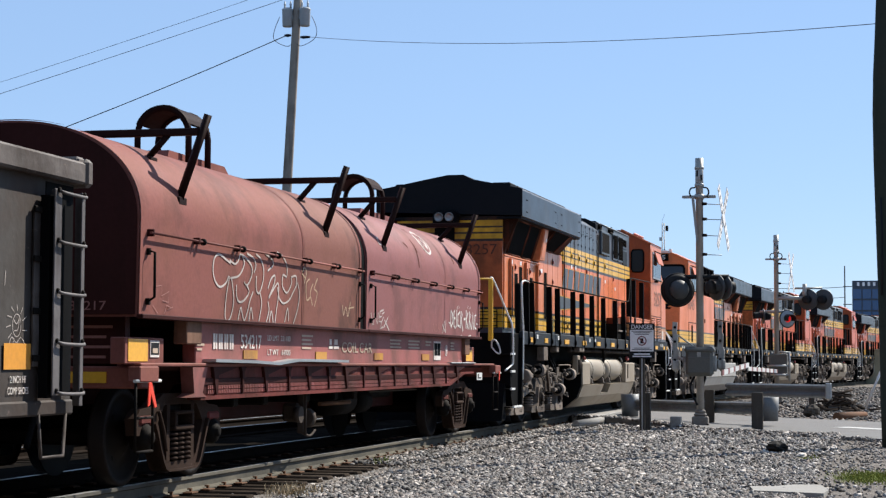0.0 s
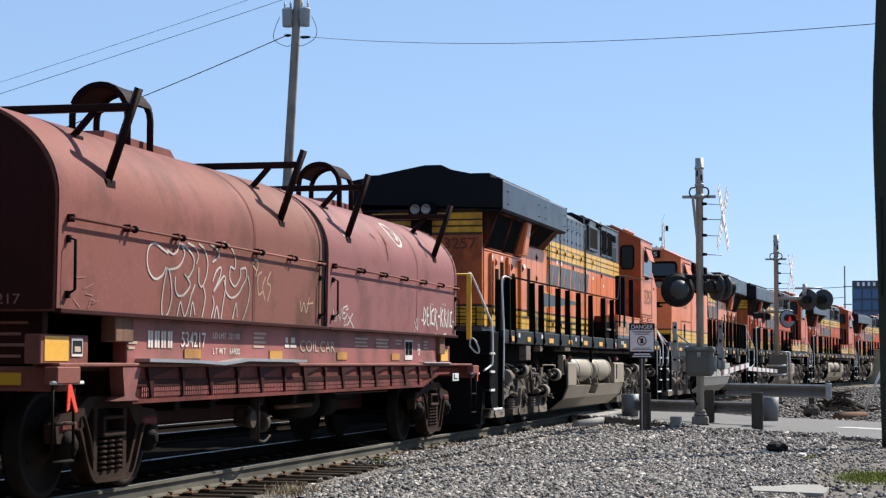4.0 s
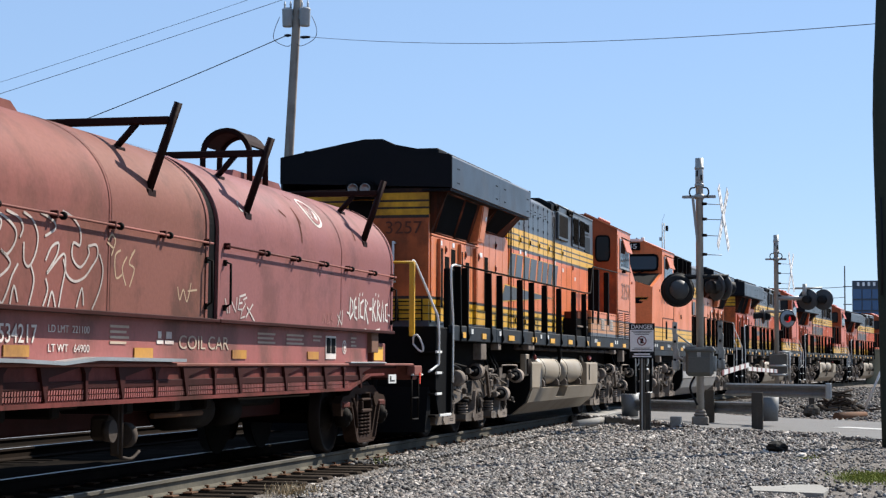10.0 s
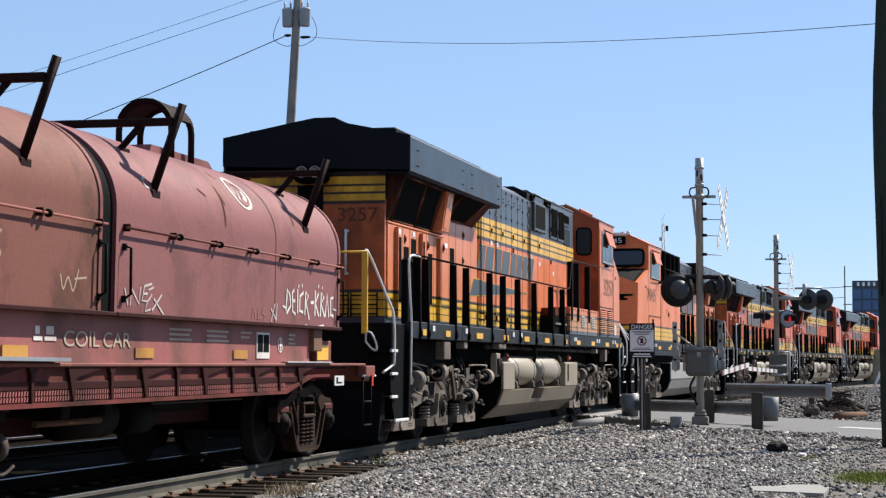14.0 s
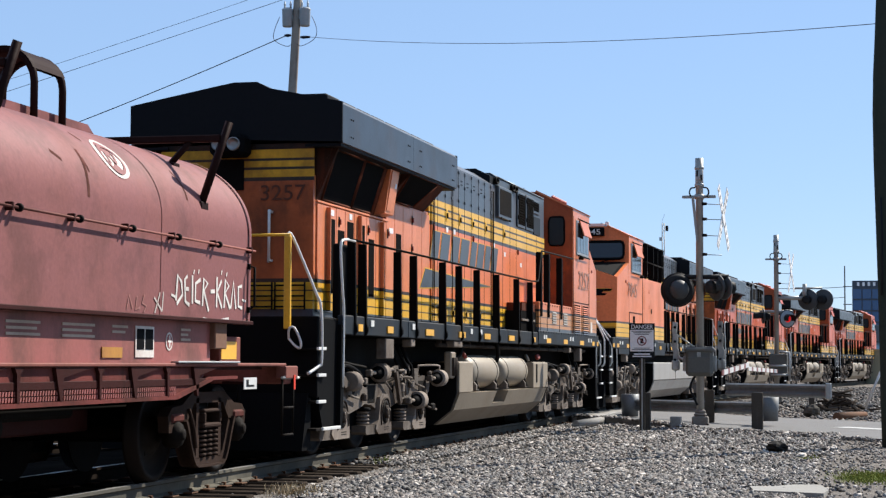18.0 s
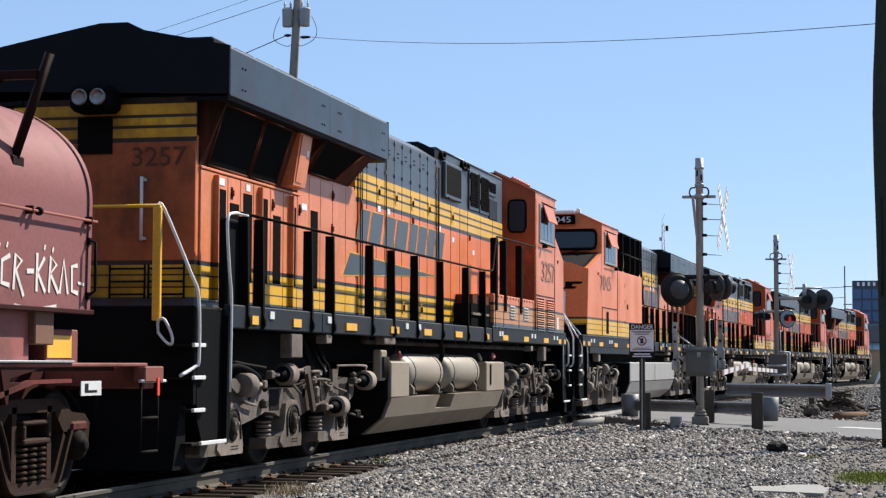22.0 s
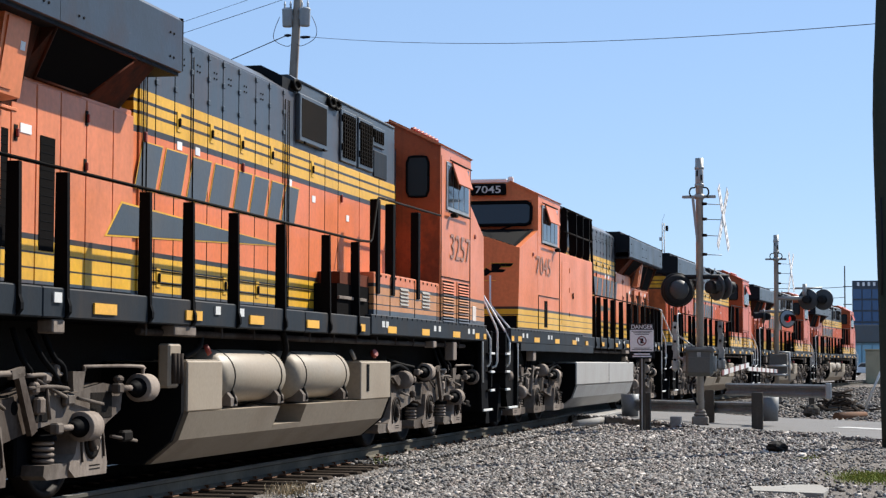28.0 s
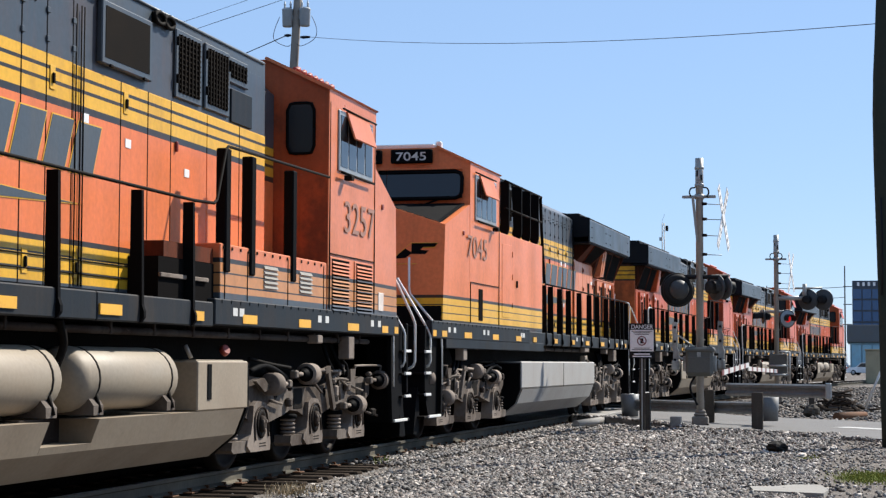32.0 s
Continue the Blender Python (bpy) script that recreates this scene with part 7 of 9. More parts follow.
for k in (2, 3, 4):
    more = copy_thing(first, Matrix.Identity(4))
    for piece in more.children_recursive:
        if piece.type == "MESH" and piece.material_slots and piece.material_slots[0].material in REDDER:
            fresh = REDDER[piece.material_slots[0].material]
            piece.material_slots[0].link = "OBJECT"
            piece.material_slots[0].material = fresh
    train.append((more, (k + 0.5) * LOCO_LEN + (0.95, 1.25, 1.3)[k - 2], 0))
loco_numbers(first, "3257", -1)
loco_numbers(second, "7045", 1)
nose_board = Matrix(((0, 0, 1), (1, 0, 0), (0, 1, 0))).to_4x4()
letters("road_number", "7045", 0.14, Matrix.Translation((19.123 - LOCO_LEN / 2, 0.16, 4.40)) @ nose_board, WHITE_PAINT, second, "white number on the board", 0.5, 0.01)


# ---- ground, tracks, road ----
def ground_height(x, y):
    return -0.20 + 0.025 * noise.noise(Vector((x * 0.35, y * 0.35, 0))) + 0.012 * noise.noise(Vector((x * 1.3, y * 1.3, 3)))


sh = Shape()
gx = [-3000, -400, -60] + [x for x in range(-20, 130, 2)] + [200, 500, 1500, 3000]
gy = [-3000, -400, -60] + [y * 1.0 for y in range(-12, 24)] + [60, 200, 600, 3000]
v = [(x, y, ground_height(x, y) if -20 <= x < 130 and -12 <= y < 24 else -0.20) for x in gx for y in gy]
ny = len(gy)
sh.add(v, [(i * ny + j, (i + 1) * ny + j, (i + 1) * ny + j + 1, i * ny + j + 1) for i in range(len(gx) - 1) for j in range(ny - 1)], True)
setting("ground", sh, GROUND, "stony grey-brown ground", "ground")


def rail_sweep(name, offset, u0, u1, step, mat_side, line_off=0.0):
    """One rail along the line, head polished, web and foot dusty."""
    prof = [(-0.036, 0.0), (0.036, 0.0), (0.038, -0.03), (0.012, -0.045), (0.009, -0.125), (0.07, -0.145), (0.07, -0.158), (-0.07, -0.158), (-0.07, -0.145), (-0.009, -0.125), (-0.012, -0.045), (-0.038, -0.03)]
    n = int((u1 - u0) / step)
    v = []
    for i in range(n + 1):
        u = u0 + i * step
        for dy, z in prof:
            x, y, _ = on_line(u, line_off + offset + dy)
            v.append((x, y, z - 0.001))
    m = len(prof)
    sh = Shape().add(v, [(i * m + j, i * m + (j + 1) % m, (i + 1) * m + (j + 1) % m, (i + 1) * m + j) for i in range(n) for j in range(m)])
    ob = setting(name, sh, mat_side, "steel rail with a polished head", "rail")
    ob.data.materials.append(RAIL_TOP)
    for p in ob.data.polygons:
        if p.normal.z > 0.9 and p.center.z > -0.01:
            p.material_index = 1
    return ob


tie_mesh = Shape().box(-0.115, 0.115, -1.46, 1.30, -0.18, 0.0, 0.015).mesh("tie", TIE)
dark_tie_mesh = Shape().box(-0.115, 0.115, -1.30, 1.30, -0.18, 0.0, 0.015).mesh("tie", DARK_TIE)
plate_mesh = Shape().box(-0.09, 0.09, -0.17, 0.17, 0.0, 0.016, 0.004).mesh("tie_plate", RUSTY)
spike_mesh = Shape().box(-0.012, 0.012, -0.012, 0.012, 0.0, 0.035).box(-0.018, 0.018, -0.012, 0.03, 0.03, 0.045).mesh("rail_spike", RUSTY)
for line, off, u0, u1 in (("main", 0.0, 2.0, 150.0), ("second", 4.4, 8.0, 120.0)):
    for s, tag in ((-1, "near"), (1, "far")):
        rail_sweep("rail_%s_%s" % (line, tag), s * 0.7535, u0, u1, 2.0, RAIL_SIDE if (s < 0 and off == 0) else RAIL_DARK, off)
    bed = Shape()
    n = int((u1 - u0) / 2)
    v = []
    for i in range(n + 1):
        for dy, z in ((-2.3, -0.26), (-1.65, -0.225), (1.55, -0.225), (2.3, -0.15), (2.3, -0.5), (-2.3, -0.5)) if off == 0 else ((-2.5, -0.152), (-1.65, -0.175), (1.55, -0.175), (2.4, -0.152), (2.4, -0.5), (-2.5, -0.5)):
            x, y, _ = on_line(u0 + 2 * i, off + dy)
            v.append((x, y, z))
    bed.add(v, [(6 * i + j, 6 * i + (j + 1) % 6, 6 * i + 6 + (j + 1) % 6, 6 * i + 6 + j) for i in range(n) for j in range(6)])
    bed = setting("track_bed_%s" % line, bed, OILY_SHADED_STONE, "ballast bed under the track", "track bed")
    g = random.Random(3)
    u = u0 + 0.3
    while u < min(u1, 95):
        x, y, h = on_line(u, off + g.uniform(-0.05, 0.05))
        if not (40.5 < x < 52 and off == 0):
            t = new("tie", tie_mesh if off == 0 else dark_tie_mesh)
            t.parent = bed
            t.matrix_local = Matrix.Translation((x, y, -0.162 - g.uniform(0, 0.012))) @ Matrix.Rotation(h + g.uniform(-0.02, 0.02), 4, "Z")
            if off == 0 and u < 45:
                for s in (-0.7535, 0.7535):
                    xx, yy, _ = on_line(u, off + s)
                    p = new("tie_plate", plate_mesh)
                    p.parent = bed
                    p.matrix_local = Matrix.Translation((xx, yy, -0.163)) @ Matrix.Rotation(h, 4, "Z")
                xx, yy, _ = on_line(u, -0.7535 - 0.10)
                p = new("rail_spike", spike_mesh)
                p.parent = bed
                p.matrix_local = Matrix.Translation((xx + 0.05, yy, -0.16))
        u += 0.53 + g.uniform(-0.03, 0.03)


def stone_field(name, count, area, sizes, seed, keep, label, zfun, mat=STONE):
    """Loose crushed stones in one mesh."""
    rng = np.random.default_rng(seed)
    x = rng.uniform(area[0], area[1], count)
    y = rng.uniform(area[2], area[3], count)
    ok = np.array([keep(a, b, r) for a, b, r in zip(x, y, rng.random(count))])
    x, y = x[ok], y[ok]
    n = len(x)
    base = np.array([(a, b, c) for a in (-1, 1) for b in (-1, 1) for c in (-1, 1)], float)
    v = base[None] * rng.uniform(0.38, 1.2, (n, 8, 3)) * rng.uniform(0.55, 1.05, (n, 1, 3)) * np.array((1, 0.85, 0.62))
    size = rng.uniform(sizes[0], sizes[1], n) * np.where(rng.random(n) < 0.07, 1.6, 1.0)
    a, b, c = rng.uniform(0, 6.28, n), rng.uniform(-0.7, 0.7, n), rng.uniform(-0.7, 0.7, n)
    ca, sa, cb, sb, cc, sc = np.cos(a), np.sin(a), np.cos(b), np.sin(b), np.cos(c), np.sin(c)
    rx = np.stack([np.stack([np.ones(n), 0 * a, 0 * a], 1), np.stack([0 * a, cb, -sb], 1), np.stack([0 * a, sb, cb], 1)], 1)
    ry = np.stack([np.stack([cc, 0 * a, sc], 1), np.stack([0 * a, np.ones(n), 0 * a], 1), np.stack([-sc, 0 * a, cc], 1)], 1)
    rz = np.stack([np.stack([ca, -sa, 0 * a], 1), np.stack([sa, ca, 0 * a], 1), np.stack([0 * a, 0 * a, np.ones(n)], 1)], 1)
    v = np.einsum("nij,njk,nkl,nml->nmi", rz, ry, rx, v) * size[:, None, None] * 0.5
    z = np.array([zfun(p, q) for p, q in zip(x, y)])
    v += np.stack([x, y, z + size * 0.12 * rng.uniform(0, 1.6, n)], 1)[:, None]
    quads = np.array([(0, 1, 3, 2), (4, 6, 7, 5), (0, 4, 5, 1), (2, 3, 7, 6), (0, 2, 6, 4), (1, 5, 7, 3)])
    f = (quads[None] + 8 * np.arange(n)[:, None, None]).reshape(-1, 4)
    me = bpy.data.meshes.new(name)
    me.vertices.add(n * 8)
    me.vertices.foreach_set("co", v.reshape(-1))
    me.loops.add(len(f) * 4)
    me.loops.foreach_set("vertex_index", f.reshape(-1))
    me.polygons.add(len(f))
    me.polygons.foreach_set("loop_start", np.arange(0, len(f) * 4, 4))
    me.update(calc_edges=True)
    me.validate()
    me.materials.append(mat)
    return tagged(new(name, me), label, "gravel", kind="stuff")


ROAD_A, ROAD_D, ROAD_W = Vector((33.6, 0.0)), Vector((0.76, 0.65)).normalized(), 6.4
ROAD_N = Vector((ROAD_D.y, -ROAD_D.x))


def road_side(x, y):
    """Metres beyond the road's near edge."""
    return (Vector((x, y)) - ROAD_A).dot(ROAD_N)


def bed_height(x, y):
    d = abs(y - on_line(max(x, 0))[1])
    if d < 1.55:
        return -0.227
    if d < 2.3:
        return -0.225 + 0.025 * (d - 1.55) / 0.75
    return ground_height(x, y)


def edge_height(x, y):
    """Ground, or the road's surface where stones have spilled over its edge."""
    s = road_side(x, y)
    if s < -0.05:
        return bed_height(x, y) + max(0.0, 0.07 * (1 + s / 0.6)) if s > -0.6 else bed_height(x, y)
    dy = abs(y - on_line(x)[1])
    return (-0.012 if dy < 2.0 else max(-0.135, -0.012 - (dy - 2.0) * 0.06)) + 0.004


def spill(x, y):
    """How far stones reach over the road's edge."""
    return 0.25 + 0.55 * noise.noise(Vector((x * 0.9, y * 0.9, 7)))


def thin(x, y):
    """Worn patches where the dirt shows between the stones."""
    return 0.5 + 1.5 * noise.noise(Vector((x * 0.45, y * 0.6, 2))) + 0.12 * y


stone_field("ballast_near", 98000, (14.5, 27.0, 0.6, 6.8), (0.027, 0.064), 1, lambda x, y, r: y > (x - 14.5) * -0.02 + 0.7 and y < 6.72 and r < ((0.55 if x < 21.4 + 0.6 * math.sin(3 * y) else 0.75) if y > 5.9 else (1.0 if y > 2.6 else max(0.3, thin(x, y)))), "crushed grey and brown ballast stones", bed_height)
stone_field("ballast_middle", 34000, (27.0, 41.0, 0.4, 6.8), (0.04, 0.085), 2, lambda x, y, r: road_side(x, y) < spill(x, y) and y < 6.6 and r < (0.7 if y > 6.15 else (1.0 if y > 3.0 else max(0.35, thin(x, y)))), "crushed grey and brown ballast stones", edge_height)
stone_field("gravel_near", 9000, (14.0, 34.0, -2.6, 0.8), (0.02, 0.06), 8, lambda x, y, r: road_side(x, y) < spill(x, y) and ((x - 23.0) / 1.3) ** 2 + ((y + 0.05) / 0.45) ** 2 > 1 and r < 0.25 + 0.6 * max(0.0, min(1.0, 0.6 + noise.noise(Vector((x * 0.7, y * 0.9, 5))))), "sparse loose stones on dry dirt", lambda x, y: edge_height(x, y) if road_side(x, y) > -0.6 else ground_height(x, y))
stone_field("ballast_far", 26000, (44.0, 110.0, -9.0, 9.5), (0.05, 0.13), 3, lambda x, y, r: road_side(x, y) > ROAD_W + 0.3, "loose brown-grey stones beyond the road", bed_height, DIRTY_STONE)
stone_field("ballast_behind", 12000, (10.0, 60.0, 12.6, 16.5), (0.04, 0.09), 4, lambda x, y, r: road_side(x, y) < 0 or road_side(x, y) > ROAD_W, "ballast stones of the second track", lambda x, y: bed_height(x, y - 4.4) if abs(y - 4.4 - on_line(max(x, 0))[1]) < 2.3 else ground_height(x, y), OILY_SHADED_STONE)
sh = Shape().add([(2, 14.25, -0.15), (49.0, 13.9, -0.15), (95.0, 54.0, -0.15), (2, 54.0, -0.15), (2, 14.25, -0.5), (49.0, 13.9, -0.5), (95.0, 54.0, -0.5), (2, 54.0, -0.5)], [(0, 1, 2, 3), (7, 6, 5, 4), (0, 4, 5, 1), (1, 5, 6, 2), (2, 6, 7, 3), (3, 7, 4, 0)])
setting("cinder_yard", sh, SHADE_GROUND, "ground behind the tracks, near-black for shade", "ground")

stone_field("fouled_ballast", 16000, (12.0, 42.0, 6.75, 9.3), (0.035, 0.07), 6, lambda x, y, r: road_side(x, y) < 0, "oil-fouled stones between the rails, train shade in their colour", bed_height, OILY_SHADED_STONE)

stone_field("ballast_shoulder", 11000, (23.2, 40.5, 5.4, 6.75), (0.034, 0.07), 9, lambda x, y, r: -1.62 < y - on_line(x)[1] < -0.93 - 0.10 * r and road_side(x, y) < 0 and r < min(1.0, (x - 23.0) * 0.5), "ballast stones heaped over the tie ends", lambda x, y: -0.165)

# road with a hump over the tracks
sh = Shape()
for i in range(46):
    d = -14 + i * 1.0
    for w in (0.0, ROAD_W / 2, ROAD_W):
        p = ROAD_A + ROAD_D * d + ROAD_N * w
        dy = abs(p.y - on_line(p.x)[1])
        z = -0.012 if dy < 2.0 else max(-0.135, -0.012 - (dy - 2.0) * 0.06)
        sh.v.append((p.x, p.y, z))
sh.f = [(3 * i + j, 3 * i + j + 1, 3 * i + j + 4, 3 * i + j + 3) for i in range(45) for j in (0, 1)]
n = len(sh.v)
sh.v += [(x, y, z - 0.25) for x, y, z in sh.v]
sh.f += [(3 * i, 3 * i + 3, n + 3 * i + 3, n + 3 * i) for i in range(45)] + [(3 * i + 2, 3 * i + 5, n + 3 * i + 5, n + 3 * i + 2) for i in range(45)]
sh.s = [False] * len(sh.f)
setting("road", sh, ASPHALT, "sun-bleached grey asphalt road over the level crossing", "road")
sh = Shape()
for i in range(2):
    d = 2.3 + 1.1 * i
    p, q = ROAD_A + ROAD_D * d + ROAD_N * 3.0, ROAD_A + ROAD_D * (d + 1.1) + ROAD_N * 3.0
    zz = [max(-0.135, -0.012 - (abs(k.y - on_line(k.x)[1]) - 2.0) * 0.06) + 0.006 for k in (p, q)]
    o = ROAD_N * 0.45
    sh.add([(p.x, p.y, zz[0]), (q.x, q.y, zz[1]), (q.x + o.x, q.y + o.y, zz[1]), (p.x + o.x, p.y + o.y, zz[0])], [(0, 1, 2, 3)])
setting("road_marking", sh, ROADLINE, "worn white stop line", "road marking")
# crossing panels beside and between the rails
cross = thing("level_crossing", "concrete level crossing panels between and beside the rails", "crossing")
tagged(cross, kind="structure")
for u in range(5):
    for o0, o1 in ((-0.66, 0.66), (-1.35, -0.86), (0.86, 1.75)):
        sh = Shape()
        x0, y0, h = on_line(40.9 + u * 2.3)
        sh.box(-0.02, 2.24, o0, o1, -0.16, -0.004, 0.02)
        p = part("panel", sh, CONCRETE, cross)
        p.matrix_local = Matrix.Translation((x0, y0, 0)) @ Matrix.Rotation(h, 4, "Z")
sh = Shape()
x0, y0, h = on_line(39.4, -1.85)
sh.tube([(37.85, 5.77, -0.10), (41.7, 5.34, -0.06)], 0.085, 12)
single("crossing_pipe", sh, CONCRETE, "pale concrete edge beam lying beside the crossing", "edge beam")

# dark slab added round the camera, never in view
setting("parking_lot", Shape().box(-23.0, 12.6, -40.0, 4.6, -0.4, -0.14), LOT_ASPHALT, "added dark asphalt round the camera, out of view", "pavement")
# long dark walls added out of view behind the camera, blocking low sky light
BLOCKER_DARK = plain("dark_sky_blocker", (0.040, 0.033, 0.029), 0.9, grain=6, dirt=0.5)
setting("wall_behind_camera", Shape().box(-9.0, -8.4, -45.0, 4.2, -0.4, 15.0), BLOCKER_DARK, "added unseen dark wall behind the camera, blocks sky light", "wall")
setting("wall_behind_yard", Shape().box(-9.0, -8.4, 15.5, 70.0, -0.4, 15.0), BLOCKER_DARK, "added unseen dark wall beside the yard tracks, blocks sky light", "wall")

# ---- crossing signals, guard rails, sign ----
BASE_CAST = plain("grey_cast_foot", (0.20, 0.185, 0.165), 0.8, dirt=0.7, dirt_colour=(0.06, 0.05, 0.045), bump=0.6, blotch=0.5)


def signal_lamp(root, c, face, r=0.30, glow_it=False, name="signal_light", face_mat=None):
    """A round black target with a hooded lens. face: the way it looks, in plan degrees."""
    d = Vector((math.cos(radians(face)), math.sin(radians(face)), 0))
    lamp = part(name, Shape().lathe([(-0.03, 0.10), (-0.03, r), (0.0, r + 0.01), (0.015, r), (0.02, 0.12)], c, d, 28), SHIELD, root, "round black signal target")
    if face_mat:
        part("target_face", Shape().lathe([(0.016, r * 0.9), (0.022, r * 0.88), (0.024, 0.13)], c, d, 28), face_mat, lamp, "grey inner face")
    part("lens", Shape().lathe([(0.02, 0.125), (0.04, 0.11), (0.055, 0.05)], c, d, 20), RED_GLOW if glow_it else LENS_DARK, lamp, "lit red lens" if glow_it else "dark red lens")
    part("lamp_housing", Shape().lathe([(-0.25, 0.08), (-0.22, 0.13), (-0.03, 0.14)], c, d, 16), SIGNAL_BLACK, lamp)
    sh = Shape()
    s = d.cross(Vector((0, 0, 1)))
    c = Vector(c)
    arc = [c + s * (0.15 * math.cos(t)) + Vector((0, 0, 0.15 * math.sin(t))) for t in [math.pi * (-0.15 + 1.3 * i / 10) for i in range(11)]]
    v = [p + d * 0.02 for p in arc] + [p + d * 0.30 - Vector((0, 0, 0.02)) for p in arc]
    v2 = [c + (p - c) * 0.97 for p in v]
    sh.add(v + v2, [(i, i + 1, 12 + i, 11 + i) for i in range(10)] + [(22 + i, 33 + i, 34 + i, 23 + i) for i in range(10)])
    part("visor", sh, SIGNAL_BLACK, lamp)
    return lamp


def crossbuck(root, x, y, z, yaw, size=1.2):
    """Two crossed thin white boards with dark letter marks and worn gaps along the edges."""
    d = Vector((-math.sin(yaw), math.cos(yaw), 0))
    nrm = Vector((math.cos(yaw), math.sin(yaw), 0))
    slab = [(0, 1, 3, 2), (4, 6, 7, 5), (0, 4, 5, 1), (2, 3, 7, 6), (0, 2, 6, 4), (1, 5, 7, 3)]
    g = random.Random(int(x))
    for k, s in ((0, 1), (1, -1)):
        ax = (d * 0.62 + Vector((0, 0, s * 0.78))).normalized()
        bx = ax.cross(nrm)
        c = Vector((x, y, z)) + nrm * (0.02 * k)
        v = [c + ax * (i * size / 2) + bx * (j * 0.10) + nrm * (q * 0.006) for i in (-1, 1) for j in (-1, 1) for q in (-1, 1)]
        b = part("crossbuck_board", Shape().add(v, slab), BUCK_WHITE, root, "worn white crossbuck board")
        sh = Shape()
        for m in range(9):
            w = -0.45 + 0.1125 * m
            if abs(w) < 0.06:
                continue
            for half in (-1, 1):
                cc = c + ax * (w * size) + bx * (half * 0.045) + nrm * (half * 0.002)
                hw = g.uniform(0.018, 0.036)
                for face in (-1, 1):
                    v = [cc + ax * (i * hw) + bx * (j * 0.022) + nrm * (face * 0.009 + q * 0.002) for i in (-1, 1) for j in (-1, 1) for q in (-1, 1)]
                    sh.add(v, slab)
        part("crossbuck_mark", sh, MAST, b)


def make_signal(x, y, zb, kind):
    root = thing("crossing_signal", "grey metal level crossing signal mast with round lamps", "crossing signal", "crossing signals")
    H = 5.66
    r = 0.078
    part("mast", Shape().lathe([(0, r), (H - 0.62, r), (H - 0.61, r + 0.008), (H, r + 0.008), (H, 0.0)], (x, y, zb), (0, 0, 1), 18), MAST, root, "grey round mast")
    for z in (H - 0.60, H - 0.24):
        part("mast_collar", Shape().lathe([(0, r + 0.009), (0.015, r + 0.022), (0.05, r + 0.022), (0.065, r + 0.009)], (x, y, zb + z), (0, 0, 1), 18), MAST, root)
    for dy in (-0.055, 0.035):
        part("mast_top_slot", Shape().box(x - 0.094, x - 0.06, y + dy - 0.012, y + dy + 0.02, zb + H - 0.42 + dy, zb + H - 0.30 + dy), SIGNAL_BLACK, root)
    part("mast_base", Shape().box(x - 0.22, x + 0.22, y - 0.22, y + 0.22, zb - 0.1, zb + 0.05, 0.02).box(x - 0.165, x + 0.165, y - 0.165, y + 0.165, zb + 0.051, zb + 0.27, 0.02).box(x - 0.13, x + 0.13, y - 0.13, y + 0.13, zb + 0.271, zb + 0.34, 0.03).lathe([(0.341, 0.115), (0.40, 0.10), (0.41, 0.08)], (x, y, zb), (0, 0, 1), 14), BASE_CAST, root, "square cast mast foot")
    for dy in (-0.17, 0.17):
        part("foot_bolt", Shape().tube([(x - 0.17, y + dy, zb + 0.04), (x - 0.17, y + dy, zb + 0.12)], 0.022, 6), SIGNAL_BLACK, root)
    part("crossarm", Shape().box(x - 0.04, x + 0.04, y - 0.34, y + 0.36, zb + H - 0.84, zb + H - 0.78, 0.01), MAST, root)
    part("mast_clamp", Shape().lathe([(0, 0.10), (0.10, 0.10)], (x, y, zb + H - 0.86), (0, 0, 1), 14), MAST, root)
    for sd in (-1, 1):
        part("cable_hook", Shape().tube(curve_through([(x - 0.06, y + sd * 0.08, zb + H - 0.62), (x - 0.08, y + sd * 0.17, zb + H - 0.64), (x - 0.08, y + sd * 0.20, zb + H - 0.74), (x - 0.07, y + sd * 0.15, zb + H - 0.82)], 5), 0.018, 6), SIGNAL_BLACK, root)
    for z in (4.70, 4.38, 4.04, 3.64):
        part("bracket_bolt", Shape().tube([(x, y - 0.05, zb + z), (x, y - 0.46, zb + z - 0.02)], 0.009, 6), MAST, root)
        part("bracket_nut", Shape().lathe([(0, 0.035), (0.10, 0.03)], (x - 0.03, y - 0.06, zb + z), (0, -1, 0), 8), SIGNAL_BLACK, root)
    crossbuck(root, x + 0.05, y - 0.48, zb + 4.40, radians(-98), 1.6)
    return root, H


S1 = (38.8, 3.30, -0.20)
sig, H = make_signal(*S1, 0)
x, y, zb = S1
part("hanging_strap", Shape().prism([(y + 0.1, zb + 4.85), (y + 0.16, zb + 4.85), (y + 0.06, zb + 3.9), (y + 0.02, zb + 3.95)], "x", x - 0.12, x - 0.1), MAST, sig)
part("lamp_arm", Shape().tube([(x, y + 0.62, zb + 3.17), (x, y - 0.60, zb + 3.17)], 0.05, 10), SIGNAL_BLACK, sig)
lamp1 = signal_lamp(sig, (x - 0.02, y + 0.46, zb + 2.90), 20, 0.33)
back = (-math.cos(radians(20)), -math.sin(radians(20)), 0)
part("lamp_back", Shape().lathe([(0.03, 0.335), (0.09, 0.31), (0.13, 0.25), (0.13, 0.20)], (x - 0.02, y + 0.46, zb + 2.90), back, 28), SIGNAL_BLACK, lamp1, "thick black lamp back")
part("lamp_dome", Shape().lathe([(0.12, 0.215), (0.19, 0.19), (0.25, 0.11), (0.27, 0.03)], (x - 0.02, y + 0.46, zb + 2.90), back, 24), SHIELD, lamp1, "grey dome on the lamp back")
